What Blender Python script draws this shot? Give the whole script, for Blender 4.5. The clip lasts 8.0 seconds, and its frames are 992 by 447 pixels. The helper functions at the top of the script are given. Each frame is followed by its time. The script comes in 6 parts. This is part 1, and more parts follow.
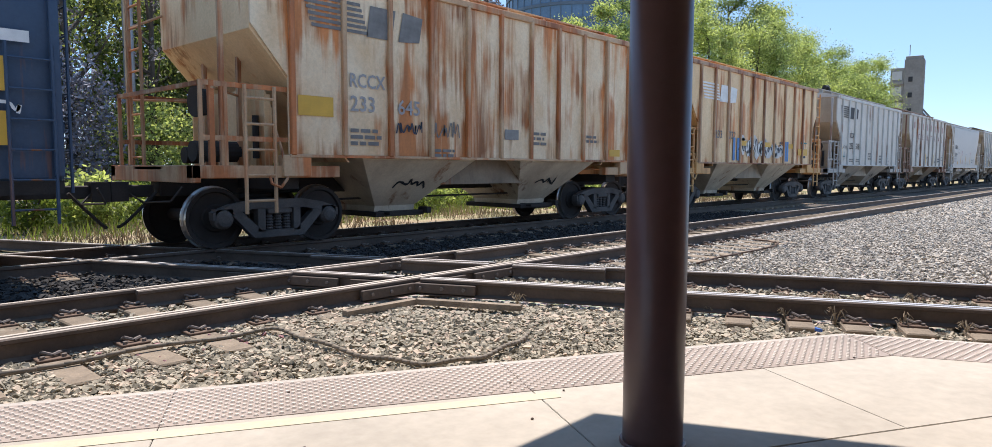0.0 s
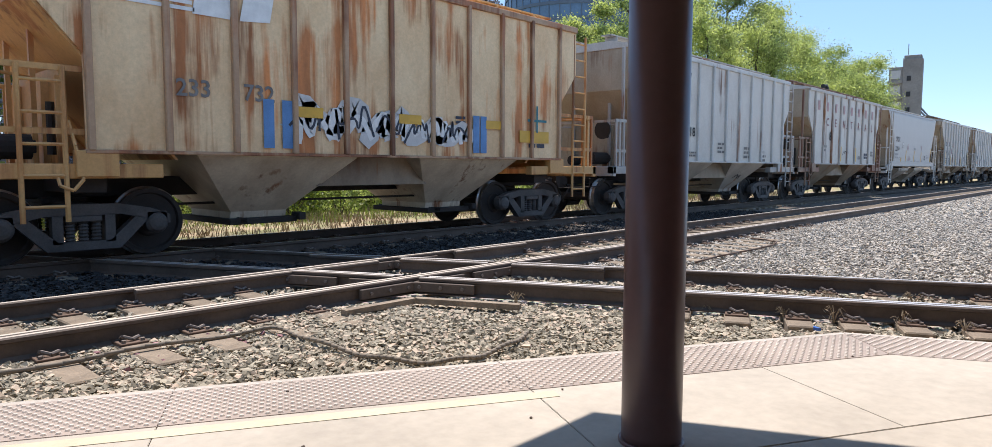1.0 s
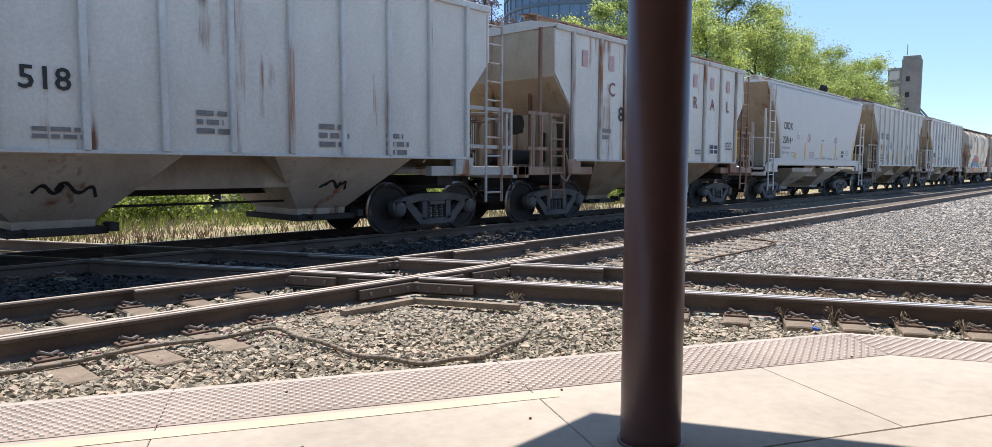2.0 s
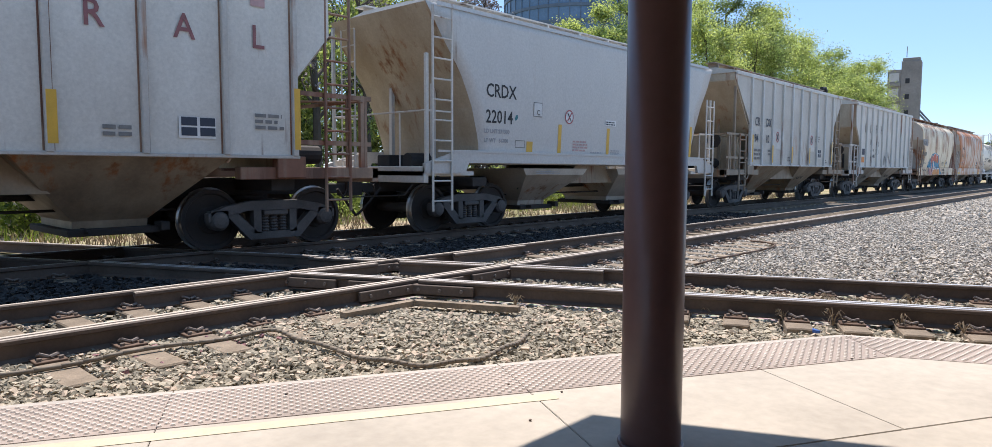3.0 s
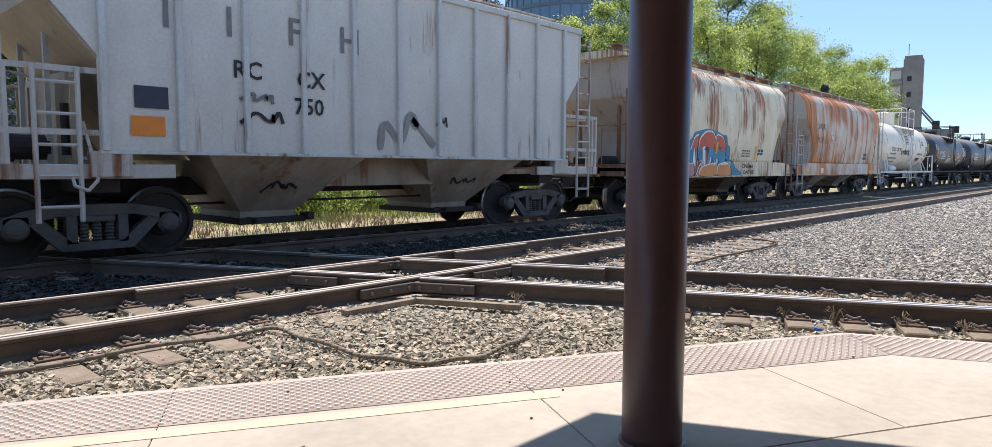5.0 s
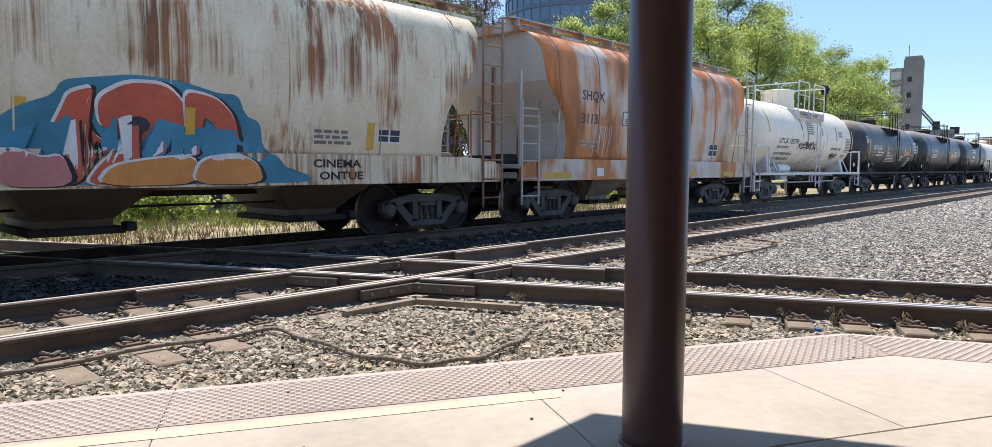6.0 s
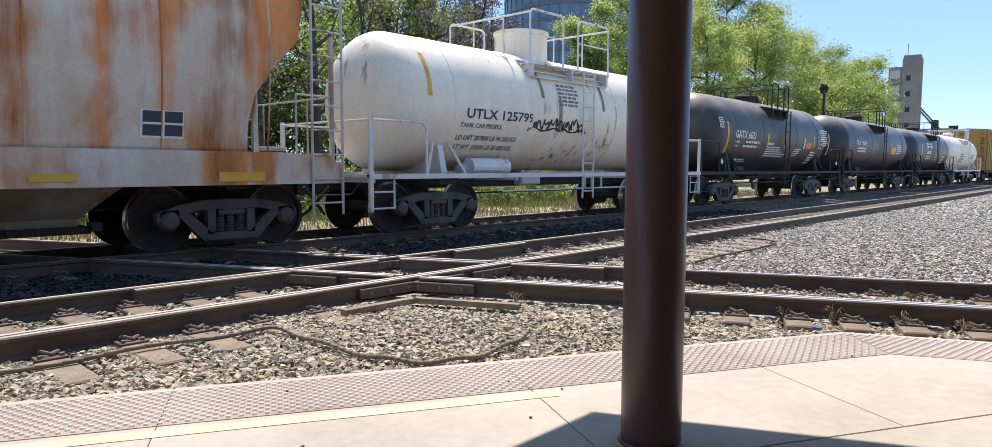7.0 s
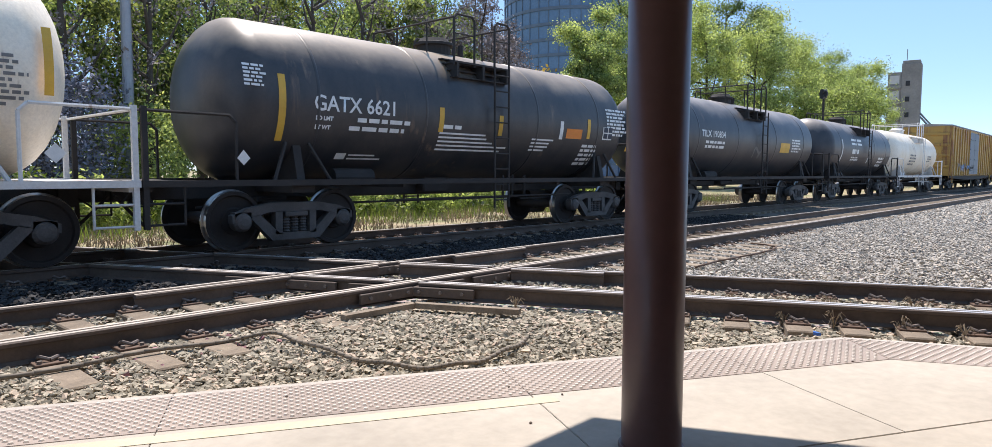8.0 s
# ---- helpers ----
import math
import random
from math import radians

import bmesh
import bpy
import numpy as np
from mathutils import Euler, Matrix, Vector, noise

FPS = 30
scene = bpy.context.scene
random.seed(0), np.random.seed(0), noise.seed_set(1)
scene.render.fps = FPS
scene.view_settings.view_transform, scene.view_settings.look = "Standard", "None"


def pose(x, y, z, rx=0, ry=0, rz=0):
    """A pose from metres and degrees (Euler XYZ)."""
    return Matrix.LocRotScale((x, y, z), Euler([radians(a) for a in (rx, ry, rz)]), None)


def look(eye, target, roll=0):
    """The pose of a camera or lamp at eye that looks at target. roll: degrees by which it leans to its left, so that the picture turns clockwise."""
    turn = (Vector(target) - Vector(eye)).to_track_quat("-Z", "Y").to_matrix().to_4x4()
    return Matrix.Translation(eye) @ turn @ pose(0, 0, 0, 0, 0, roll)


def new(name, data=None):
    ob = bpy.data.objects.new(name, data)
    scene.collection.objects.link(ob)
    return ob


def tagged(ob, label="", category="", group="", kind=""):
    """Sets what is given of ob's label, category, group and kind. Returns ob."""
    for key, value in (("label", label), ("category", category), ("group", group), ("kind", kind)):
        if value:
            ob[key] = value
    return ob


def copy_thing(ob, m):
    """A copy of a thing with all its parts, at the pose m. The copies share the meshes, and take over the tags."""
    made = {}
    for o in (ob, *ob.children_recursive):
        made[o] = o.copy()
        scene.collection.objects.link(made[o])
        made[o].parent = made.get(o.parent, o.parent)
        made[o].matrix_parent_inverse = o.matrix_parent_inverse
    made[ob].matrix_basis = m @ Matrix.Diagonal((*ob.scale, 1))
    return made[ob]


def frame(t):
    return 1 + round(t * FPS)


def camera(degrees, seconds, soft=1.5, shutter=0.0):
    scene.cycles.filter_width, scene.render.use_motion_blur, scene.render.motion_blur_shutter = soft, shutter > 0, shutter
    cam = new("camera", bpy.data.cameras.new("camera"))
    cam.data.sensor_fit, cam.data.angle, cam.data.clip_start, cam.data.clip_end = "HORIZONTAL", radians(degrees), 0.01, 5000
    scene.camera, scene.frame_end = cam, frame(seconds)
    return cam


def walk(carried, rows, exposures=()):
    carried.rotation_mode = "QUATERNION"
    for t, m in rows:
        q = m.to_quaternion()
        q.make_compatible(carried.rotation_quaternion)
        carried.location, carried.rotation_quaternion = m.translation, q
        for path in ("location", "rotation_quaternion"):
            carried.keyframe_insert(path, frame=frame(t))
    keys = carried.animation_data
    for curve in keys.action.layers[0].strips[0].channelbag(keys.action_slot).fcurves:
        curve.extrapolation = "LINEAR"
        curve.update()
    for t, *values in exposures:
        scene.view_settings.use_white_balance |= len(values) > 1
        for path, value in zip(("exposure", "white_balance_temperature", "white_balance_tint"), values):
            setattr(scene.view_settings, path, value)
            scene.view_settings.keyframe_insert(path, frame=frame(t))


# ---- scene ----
# World: x runs along the train's track, y away from the platform, z = 0 at the rail heads.
cam = camera(71.1, 8.0, soft=0.6)


def aim(dx, dy):
    """The standing camera, turned by small angles (degrees) to the left and up."""
    return pose(0, 0, 1.223, 85.3 + dy, -0.22, -47.42 + dx)


PATH = [
    (0.0, aim(0.05, 0.10)), (0.5, aim(0.0, 0.0)), (1.0, aim(-0.05, 0.02)), (1.5, aim(-0.10, 0.03)),
    (2.3, aim(-0.12, 0.1)), (3.0, aim(-0.12, 0.22)), (3.5, aim(0.0, 0.0)), (4.0, aim(0.0, 0.04)), (4.5, aim(-0.04, 0.04)),
    (5.3, aim(0.0, 0.06)), (6.0, aim(0.0, 0.10)), (6.5, aim(-0.08, 0.33)), (7.0, aim(-0.08, 0.0)), (7.5, aim(-0.10, 0.10)),
    (8.0, aim(-0.08, 0.42)),
]
walk(cam, PATH, [(0.0, 0.85, 6850, 16), (8.0, 0.85, 6850, 16)])

# ---- light ----
SUN = Vector((0.30, 0.42, 1.0)).normalized()
world = bpy.data.worlds.new("sky")
scene.world = world
world.use_nodes = True
wn = world.node_tree
sky = wn.nodes.new("ShaderNodeTexSky")
sky.sky_type = "NISHITA"
sky.sun_disc = False
sky.sun_elevation = math.asin(SUN.z)
sky.sun_rotation = math.atan2(SUN.x, SUN.y)
sky.air_density, sky.dust_density, sky.ozone_density = 0.9, 0.0, 3.2
sky.altitude = 1500.0
clear = wn.nodes.new("ShaderNodeMix")
clear.data_type = "RGBA"
clear.inputs[0].default_value = 0.6
clear.inputs[7].default_value = (1.12, 2.28, 3.85, 1)
wn.links.new(sky.outputs[0], clear.inputs[6])
wn.links.new(clear.outputs[2], wn.nodes["Background"].inputs[0])
wn.nodes["Background"].inputs[1].default_value = 0.15
sun_data = bpy.data.lights.new("sun", "SUN")
sun_data.energy, sun_data.angle, sun_data.color = 3.65, radians(0.53), (1.0, 0.96, 0.90)
sun = new("sun", sun_data)
sun.matrix_world = look(SUN * 100, (0, 0, 0))

# ---- materials ----


def nodes_of(name):
    m = bpy.data.materials.new(name)
    m.use_nodes = True
    nt = m.node_tree
    return m, nt, nt.nodes["Principled BSDF"]


def add(nt, kind, **sockets):
    n = nt.nodes.new(kind)
    for k, v in sockets.items():
        n.inputs[k.replace("_", " ")].default_value = v
    return n


def coords(nt, scale=(1, 1, 1)):
    c = nt.nodes.new("ShaderNodeTexCoord")
    mp = nt.nodes.new("ShaderNodeMapping")
    mp.inputs["Scale"].default_value = scale
    nt.links.new(c.outputs["Object"], mp.inputs["Vector"])
    return mp.outputs[0]


def ramp(nt, src, stops):
    r = nt.nodes.new("ShaderNodeValToRGB")
    while len(r.color_ramp.elements) < len(stops):
        r.color_ramp.elements.new(0.5)
    for e, (p, c) in zip(r.color_ramp.elements, stops):
        e.position, e.color = p, (c, c, c, 1) if isinstance(c, (int, float)) else (*c, 1)
    nt.links.new(src, r.inputs[0])
    return r.outputs[0]


def mix(nt, fac, a, b, blend="MIX"):
    m = nt.nodes.new("ShaderNodeMix")
    m.data_type, m.blend_type = "RGBA", blend
    for sock, v in ((m.inputs[0], fac), (m.inputs[6], a), (m.inputs[7], b)):
        if isinstance(v, (int, float)):
            sock.default_value = v
        elif isinstance(v, tuple):
            sock.default_value = (*v, 1)
        else:
            nt.links.new(v, sock)
    return m.outputs[2]


def noise_of(nt, vec, scale, detail=4, rough=0.6):
    n = add(nt, "ShaderNodeTexNoise", Scale=scale, Detail=detail, Roughness=rough)
    nt.links.new(vec, n.inputs["Vector"])
    return n.outputs[0]


def bump(nt, bsdf, height, strength=0.3, distance=0.01):
    b = add(nt, "ShaderNodeBump", Strength=strength, Distance=distance)
    nt.links.new(height, b.inputs["Height"])
    nt.links.new(b.outputs[0], bsdf.inputs["Normal"])


def plain(name, col, rough=0.6, metal=0.0, var=0.25, scale=6.0, bumps=0.15):
    """A surface of one colour with grain and stains at two scales."""
    m, nt, p = nodes_of(name)
    v = coords(nt)
    big = ramp(nt, noise_of(nt, v, scale * 0.3), [(0.3, 1 - var), (0.7, 1 + var * 0.4)])
    fine = ramp(nt, noise_of(nt, v, scale * 6), [(0.3, 1 - var * 0.6), (0.7, 1.0)])
    nt.links.new(mix(nt, 1.0, mix(nt, 1.0, col, big, "MULTIPLY"), fine, "MULTIPLY"), p.inputs["Base Color"])
    p.inputs["Roughness"].default_value, p.inputs["Metallic"].default_value = rough, metal
    if bumps:
        bump(nt, p, noise_of(nt, v, scale * 8), bumps, 0.01)
    return m


def car_paint(name, col, rust=(0.22, 0.085, 0.03), amount=0.5, dirt=(0.16, 0.12, 0.085), dirty=0.5, rough=0.55, streak=5.0, run=0.28, tall=0.55, dust_sun_top=None):
    """Weathered freight car paint: rust that runs down in streaks, patches, and dust."""
    m, nt, p = nodes_of(name)
    info = nt.nodes.new("ShaderNodeObjectInfo")
    base = nt.nodes.new("ShaderNodeTexCoord")
    off = nt.nodes.new("ShaderNodeVectorMath")
    off.operation = "MULTIPLY_ADD"
    nt.links.new(info.outputs["Random"], off.inputs[0])
    off.inputs[1].default_value = (37, 11, 5)
    nt.links.new(base.outputs["Object"], off.inputs[2])

    def scaled(s):
        mp = nt.nodes.new("ShaderNodeMapping")
        mp.inputs["Scale"].default_value = s
        nt.links.new(off.outputs[0], mp.inputs["Vector"])
        return mp.outputs[0]
    runs = noise_of(nt, scaled((streak, streak, run)), 1.0, 5, 0.65)
    patch = noise_of(nt, scaled((0.8, 0.8, tall)), 1.0, 3, 0.55)
    fine = noise_of(nt, scaled((1, 1, 1)), 22, 4, 0.7)
    both = nt.nodes.new("ShaderNodeMath")
    both.operation = "MULTIPLY"
    nt.links.new(runs, both.inputs[0])
    nt.links.new(ramp(nt, patch, [(0.32, 0.45), (0.62, 1.25)]), both.inputs[1])
    lo = 0.66 - 0.36 * amount
    mask = ramp(nt, both.outputs[0], [(lo, 0.0), (lo + 0.20, 1.0)])
    dust = ramp(nt, noise_of(nt, scaled((1.2, 1.2, 0.7)), 1.5, 5), [(0.35, 0.0), (0.75, dirty)])
    c = mix(nt, dust, col, dirt)
    c = mix(nt, 1.0, c, ramp(nt, fine, [(0.3, 0.82), (0.7, 1.0)]), "MULTIPLY")
    r2 = mix(nt, fine, rust, tuple(min(1, k * 1.6) for k in rust))
    old = ramp(nt, noise_of(nt, scaled((1.7, 1.7, 0.35)), 1.0, 4), [(0.35, 0.42), (0.65, 1.15)])
    r2 = mix(nt, 1.0, r2, old, "MULTIPLY")
    c = mix(nt, mask, c, r2)
    # Paler towards the top: dust, with the sunlight there painted in.
    if dust_sun_top:
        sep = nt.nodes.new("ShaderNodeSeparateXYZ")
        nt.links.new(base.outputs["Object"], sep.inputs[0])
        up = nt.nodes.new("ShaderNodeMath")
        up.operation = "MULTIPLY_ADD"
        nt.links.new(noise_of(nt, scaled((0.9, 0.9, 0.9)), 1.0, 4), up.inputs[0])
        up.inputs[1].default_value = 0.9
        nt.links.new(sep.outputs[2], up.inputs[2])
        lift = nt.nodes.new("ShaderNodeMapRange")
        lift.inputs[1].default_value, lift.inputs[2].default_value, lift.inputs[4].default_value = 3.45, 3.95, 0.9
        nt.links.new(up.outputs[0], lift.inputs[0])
        c = mix(nt, lift.outputs[0], c, dust_sun_top)
    nt.links.new(c, p.inputs["Base Color"])
    p.inputs["Roughness"].default_value = rough
    bump(nt, p, fine, 0.12, 0.01)
    return m


def per_island(name, dark, light, rough=0.9, third=None):
    m, nt, p = nodes_of(name)
    g = nt.nodes.new("ShaderNodeNewGeometry")
    stops = [(0.0, dark), (0.75, light)] + ([(0.95, third)] if third else [])
    c = ramp(nt, g.outputs["Random Per Island"], stops)
    fine = ramp(nt, noise_of(nt, coords(nt), 60), [(0.3, 0.75), (0.7, 1.0)])
    nt.links.new(mix(nt, 1.0, c, fine, "MULTIPLY"), p.inputs["Base Color"])
    p.inputs["Roughness"].default_value = rough
    return m


def leaf_paint(name, dark, light):
    m = per_island(name, dark, light, 0.55)
    p = m.node_tree.nodes["Principled BSDF"]
    col = p.inputs["Base Color"].links[0].from_socket
    tr = m.node_tree.nodes.new("ShaderNodeBsdfTranslucent")
    m.node_tree.links.new(mix(m.node_tree, 1.0, col, (1.22, 1.32, 0.82), "MULTIPLY"), tr.inputs[0])
    ms = m.node_tree.nodes.new("ShaderNodeMixShader")
    ms.inputs[0].default_value = 0.58
    m.node_tree.links.new(p.outputs[0], ms.inputs[1])
    m.node_tree.links.new(tr.outputs[0], ms.inputs[2])
    m.node_tree.links.new(ms.outputs[0], m.node_tree.nodes["Material Output"].inputs[0])
    return m


def ground_paint():
    """Grey ballast near the tracks, dry grass and earth behind them."""
    m, nt, p = nodes_of("ballast_ground")
    v = coords(nt)
    vor = add(nt, "ShaderNodeTexVoronoi", Scale=17.0)
    nt.links.new(v, vor.inputs["Vector"])
    stone = mix(nt, 0.75, (0.42, 0.38, 0.33), vor.outputs["Color"], "MULTIPLY")
    stone = mix(nt, 0.55, stone, (0.50, 0.46, 0.40))
    stain = ramp(nt, noise_of(nt, v, 0.35, 5), [(0.3, 0.72), (0.7, 1.1)])
    stone = mix(nt, 1.0, stone, stain, "MULTIPLY")
    grass = mix(nt, ramp(nt, noise_of(nt, v, 0.9, 6), [(0.4, 0), (0.6, 1)]), (0.42, 0.32, 0.205), (0.20, 0.21, 0.09))
    sep = nt.nodes.new("ShaderNodeSeparateXYZ")
    nt.links.new(v, sep.inputs[0])
    wob = nt.nodes.new("ShaderNodeMath")
    wob.operation = "MULTIPLY_ADD"
    nt.links.new(noise_of(nt, v, 0.6), wob.inputs[0])
    wob.inputs[1].default_value = 2.0
    nt.links.new(sep.outputs[1], wob.inputs[2])
    step = nt.nodes.new("ShaderNodeMapRange")
    step.inputs[1].default_value, step.inputs[2].default_value = 14.0, 15.0
    nt.links.new(wob.outputs[0], step.inputs[0])
    # The train's shade on the ballast, painted in as a darker band.
    shade_band = nt.nodes.new("ShaderNodeMapRange")
    shade_band.inputs[1].default_value, shade_band.inputs[2].default_value = 7.9, 8.9
    nt.links.new(wob.outputs[0], shade_band.inputs[0])
    stone = mix(nt, shade_band.outputs[0], stone, mix(nt, 1.0, stone, (0.34, 0.31, 0.29), "MULTIPLY"))
    nt.links.new(mix(nt, step.outputs[0], stone, grass), p.inputs["Base Color"])
    p.inputs["Roughness"].default_value = 0.95
    bump(nt, p, vor.outputs["Distance"], 0.9, 0.03)
    return m


M = dict(
    ground=ground_paint(),
    stones=per_island("tan_ballast_stone", (0.17, 0.15, 0.11), (0.52, 0.46, 0.35), 0.92, (0.64, 0.50, 0.38)),
    pale_stones=per_island("pale_ballast_stone", (0.20, 0.18, 0.155), (0.60, 0.55, 0.475), 0.92, (0.54, 0.46, 0.37)),
    red_stones=per_island("red_stained_stone", (0.20, 0.09, 0.09), (0.46, 0.24, 0.25), 0.9),
    # Near-black stone colour carries the shade beside the train.
    shade_stones=per_island("shade_dark_stone", (0.010, 0.010, 0.012), (0.058, 0.056, 0.056), 0.92),
    rail=plain("rusty_rail", (0.135, 0.098, 0.076), 0.75, 0.0, 0.4, 5),
    head=plain("worn_rail_head", (0.70, 0.68, 0.66), 0.42, 0.5, 0.25, 9, 0.05),
    guard_head=plain("dull_rail_head", (0.60, 0.54, 0.47), 0.5, 0.4, 0.3, 9, 0.05),
    tie=plain("weathered_tie", (0.34, 0.265, 0.19), 0.9, 0, 0.5, 9, 0.5),
    plate=plain("rusty_plate", (0.16, 0.10, 0.07), 0.75, 0.3, 0.4, 20),
    clip=plain("spring_clip", (0.22, 0.18, 0.155), 0.6, 0.2, 0.3, 30),
    concrete=plain("pale_concrete", (0.51, 0.46, 0.385), 0.85, 0, 0.24, 2.2, 0.12),
    curb=plain("curb_concrete", (0.52, 0.47, 0.41), 0.9, 0, 0.2, 5, 0.2),
    # Paler than the strip: wear, plus light on the domes put into the colour.
    tactile_dome=plain("worn_lit_dome", (0.63, 0.555, 0.485), 0.75, 0, 0.2, 6, 0.05),
    tactile=plain("tactile_red", (0.385, 0.315, 0.27), 0.8, 0, 0.25, 4, 0.1),
    yellow_line=plain("faded_yellow", (0.62, 0.555, 0.40), 0.8, 0, 0.18, 6, 0.1),
    pole=plain("brown_column", (0.155, 0.078, 0.070), 0.32, 0, 0.2, 3, 0.03),
    roof=plain("canopy", (0.35, 0.30, 0.26), 0.8, 0, 0.2, 2, 0.05),
    cable=plain("cable", (0.24, 0.195, 0.145), 0.7, 0, 0.3, 12, 0.1),
    dark=plain("dark_iron", (0.040, 0.034, 0.031), 0.8, 0.0, 0.4, 7, 0.25),
    truck=plain("dusty_cast_iron", (0.120, 0.112, 0.108), 0.7, 0.1, 0.45, 7, 0.3),
    wheel=plain("wheel_steel", (0.042, 0.035, 0.032), 0.8, 0.0, 0.4, 7, 0.1),
    tread=plain("wheel_tread", (0.45, 0.44, 0.43), 0.3, 0.9, 0.2, 9, 0.02),
    black=plain("black_lettering", (0.02, 0.02, 0.022), 0.6, 0, 0.2, 20, 0),
    navy=plain("navy_lettering", (0.035, 0.045, 0.07), 0.6, 0, 0.2, 20, 0),
    grey_ink=plain("faded_lettering", (0.22, 0.21, 0.20), 0.7, 0, 0.3, 20, 0),
    redtext=plain("faded_red_lettering", (0.30, 0.12, 0.12), 0.7, 0, 0.3, 20, 0),
    white=plain("white_lettering", (0.78, 0.78, 0.76), 0.5, 0, 0.15, 20, 0),
    yellow=plain("reflective_yellow", (0.70, 0.40, 0.05), 0.5, 0, 0.15, 12, 0),
    orange=plain("orange_label", (0.80, 0.24, 0.03), 0.5, 0, 0.15, 12, 0),
    teal=plain("teal_spray", (0.03, 0.20, 0.23), 0.6, 0, 0.2, 12, 0),
    sprayblue=plain("blue_spray", (0.05, 0.27, 0.40), 0.6, 0, 0.3, 4, 0),
    skyblue=plain("light_blue_spray", (0.12, 0.30, 0.60), 0.6, 0, 0.3, 8, 0),
    sprayred=plain("red_spray", (0.68, 0.13, 0.07), 0.6, 0, 0.3, 2.5, 0),
    sprayorange=plain("orange_spray", (0.78, 0.30, 0.08), 0.6, 0, 0.25, 2.5, 0),
    spraypink=plain("pink_spray", (0.62, 0.24, 0.22), 0.6, 0, 0.3, 2.5, 0),
    faint_red=plain("pale_red_lettering", (0.52, 0.33, 0.32), 0.7, 0, 0.2, 20, 0),
    faint_ink=plain("pale_grey_lettering", (0.38, 0.37, 0.37), 0.7, 0, 0.2, 20, 0),
    signred=plain("red_sign_ring", (0.42, 0.09, 0.10), 0.6, 0, 0.2, 20, 0),
    pale_patch=plain("pale_grey_patch", (0.60, 0.575, 0.53), 0.6, 0, 0.2, 8, 0),
    sign_plate=plain("sign_plate", (0.66, 0.65, 0.63), 0.6, 0, 0.2, 8, 0),
    steelgrey=plain("weathered_grey_steel", (0.30, 0.29, 0.28), 0.6, 0.2, 0.3, 6),
    bark=plain("bark", (0.10, 0.080, 0.062), 0.9, 0, 0.4, 6, 0.6),
    leaf=leaf_paint("leaf_green", (0.13, 0.175, 0.062), (0.42, 0.48, 0.20)),
    leaf_y=leaf_paint("leaf_yellow_green", (0.17, 0.22, 0.075), (0.56, 0.60, 0.265)),
    leaf_d=leaf_paint("leaf_dark", (0.07, 0.105, 0.045), (0.20, 0.26, 0.11)),
    leaf_w=leaf_paint("leaf_olive", (0.07, 0.09, 0.035), (0.28, 0.31, 0.12)),
    leaf_o=leaf_paint("leaf_orange", (0.20, 0.13, 0.03), (0.38, 0.24, 0.07)),
    twig=per_island("grey_twig", (0.16, 0.13, 0.12), (0.36, 0.30, 0.29), 0.9),
    blue_twig=per_island("blue_grey_twig", (0.12, 0.125, 0.155), (0.31, 0.31, 0.37), 0.9),
    straw=per_island("dry_grass", (0.21, 0.155, 0.10), (0.39, 0.305, 0.20), 0.9),
    blade=leaf_paint("green_grass", (0.06, 0.10, 0.02), (0.20, 0.25, 0.06)),
    tower=plain("old_concrete", (0.30, 0.275, 0.255), 0.9, 0, 0.3, 0.5, 0.2),
    hole=plain("dark_opening", (0.02, 0.02, 0.022), 0.6, 0, 0.2, 1, 0),
    patch=plain("boarded_opening", (0.52, 0.50, 0.48), 0.8, 0, 0.2, 1, 0),
    glass=plain("blue_glass", (0.10, 0.18, 0.29), 0.12, 0.0, 0.3, 0.3, 0),
    mullion=plain("facade_band", (0.10, 0.14, 0.19), 0.5, 0.2, 0.2, 1, 0),
    galv=plain("grey_pole", (0.36, 0.37, 0.40), 0.5, 0.3, 0.2, 3),
    brick=plain("brown_brick", (0.28, 0.20, 0.16), 0.9, 0, 0.3, 2),
    bluetrash=plain("blue_plastic", (0.03, 0.12, 0.42), 0.4, 0, 0.1, 9, 0),
)

# ---- mesh tools ----


def mesh_of(bm, name="mesh", smooth=False):
    me = bpy.data.meshes.new(name)
    bm.normal_update()
    if smooth:
        for f_ in bm.faces:
            f_.smooth = True
    bm.to_mesh(me)
    bm.free()
    return me


def part(name, bm, material, parent=None, label="", smooth=False):
    me = mesh_of(bm, name, smooth) if isinstance(bm, bmesh.types.BMesh) else bm
    if not me.materials:
        for m in material if isinstance(material, (list, tuple)) else [material]:
            me.materials.append(m)
    ob = new(name, me)
    ob.parent = parent
    if label:
        ob["label"] = label
    return ob


def box(bm, x0, x1, y0, y1, z0, z1, bev=0.0):
    vs = [bm.verts.new(c) for c in ((x0, y0, z0), (x1, y0, z0), (x1, y1, z0), (x0, y1, z0), (x0, y0, z1), (x1, y0, z1), (x1, y1, z1), (x0, y1, z1))]
    fs = [bm.faces.new([vs[i] for i in q]) for q in ((3, 2, 1, 0), (4, 5, 6, 7), (0, 1, 5, 4), (1, 2, 6, 5), (2, 3, 7, 6), (3, 0, 4, 7))]
    if bev:
        bmesh.ops.bevel(bm, geom=list({e for f_ in fs for e in f_.edges}), offset=bev, segments=1, affect="EDGES")


def cube(x0, x1, y0, y1, z0, z1, bev=0.0):
    bm = bmesh.new()
    box(bm, x0, x1, y0, y1, z0, z1, bev)
    return bm


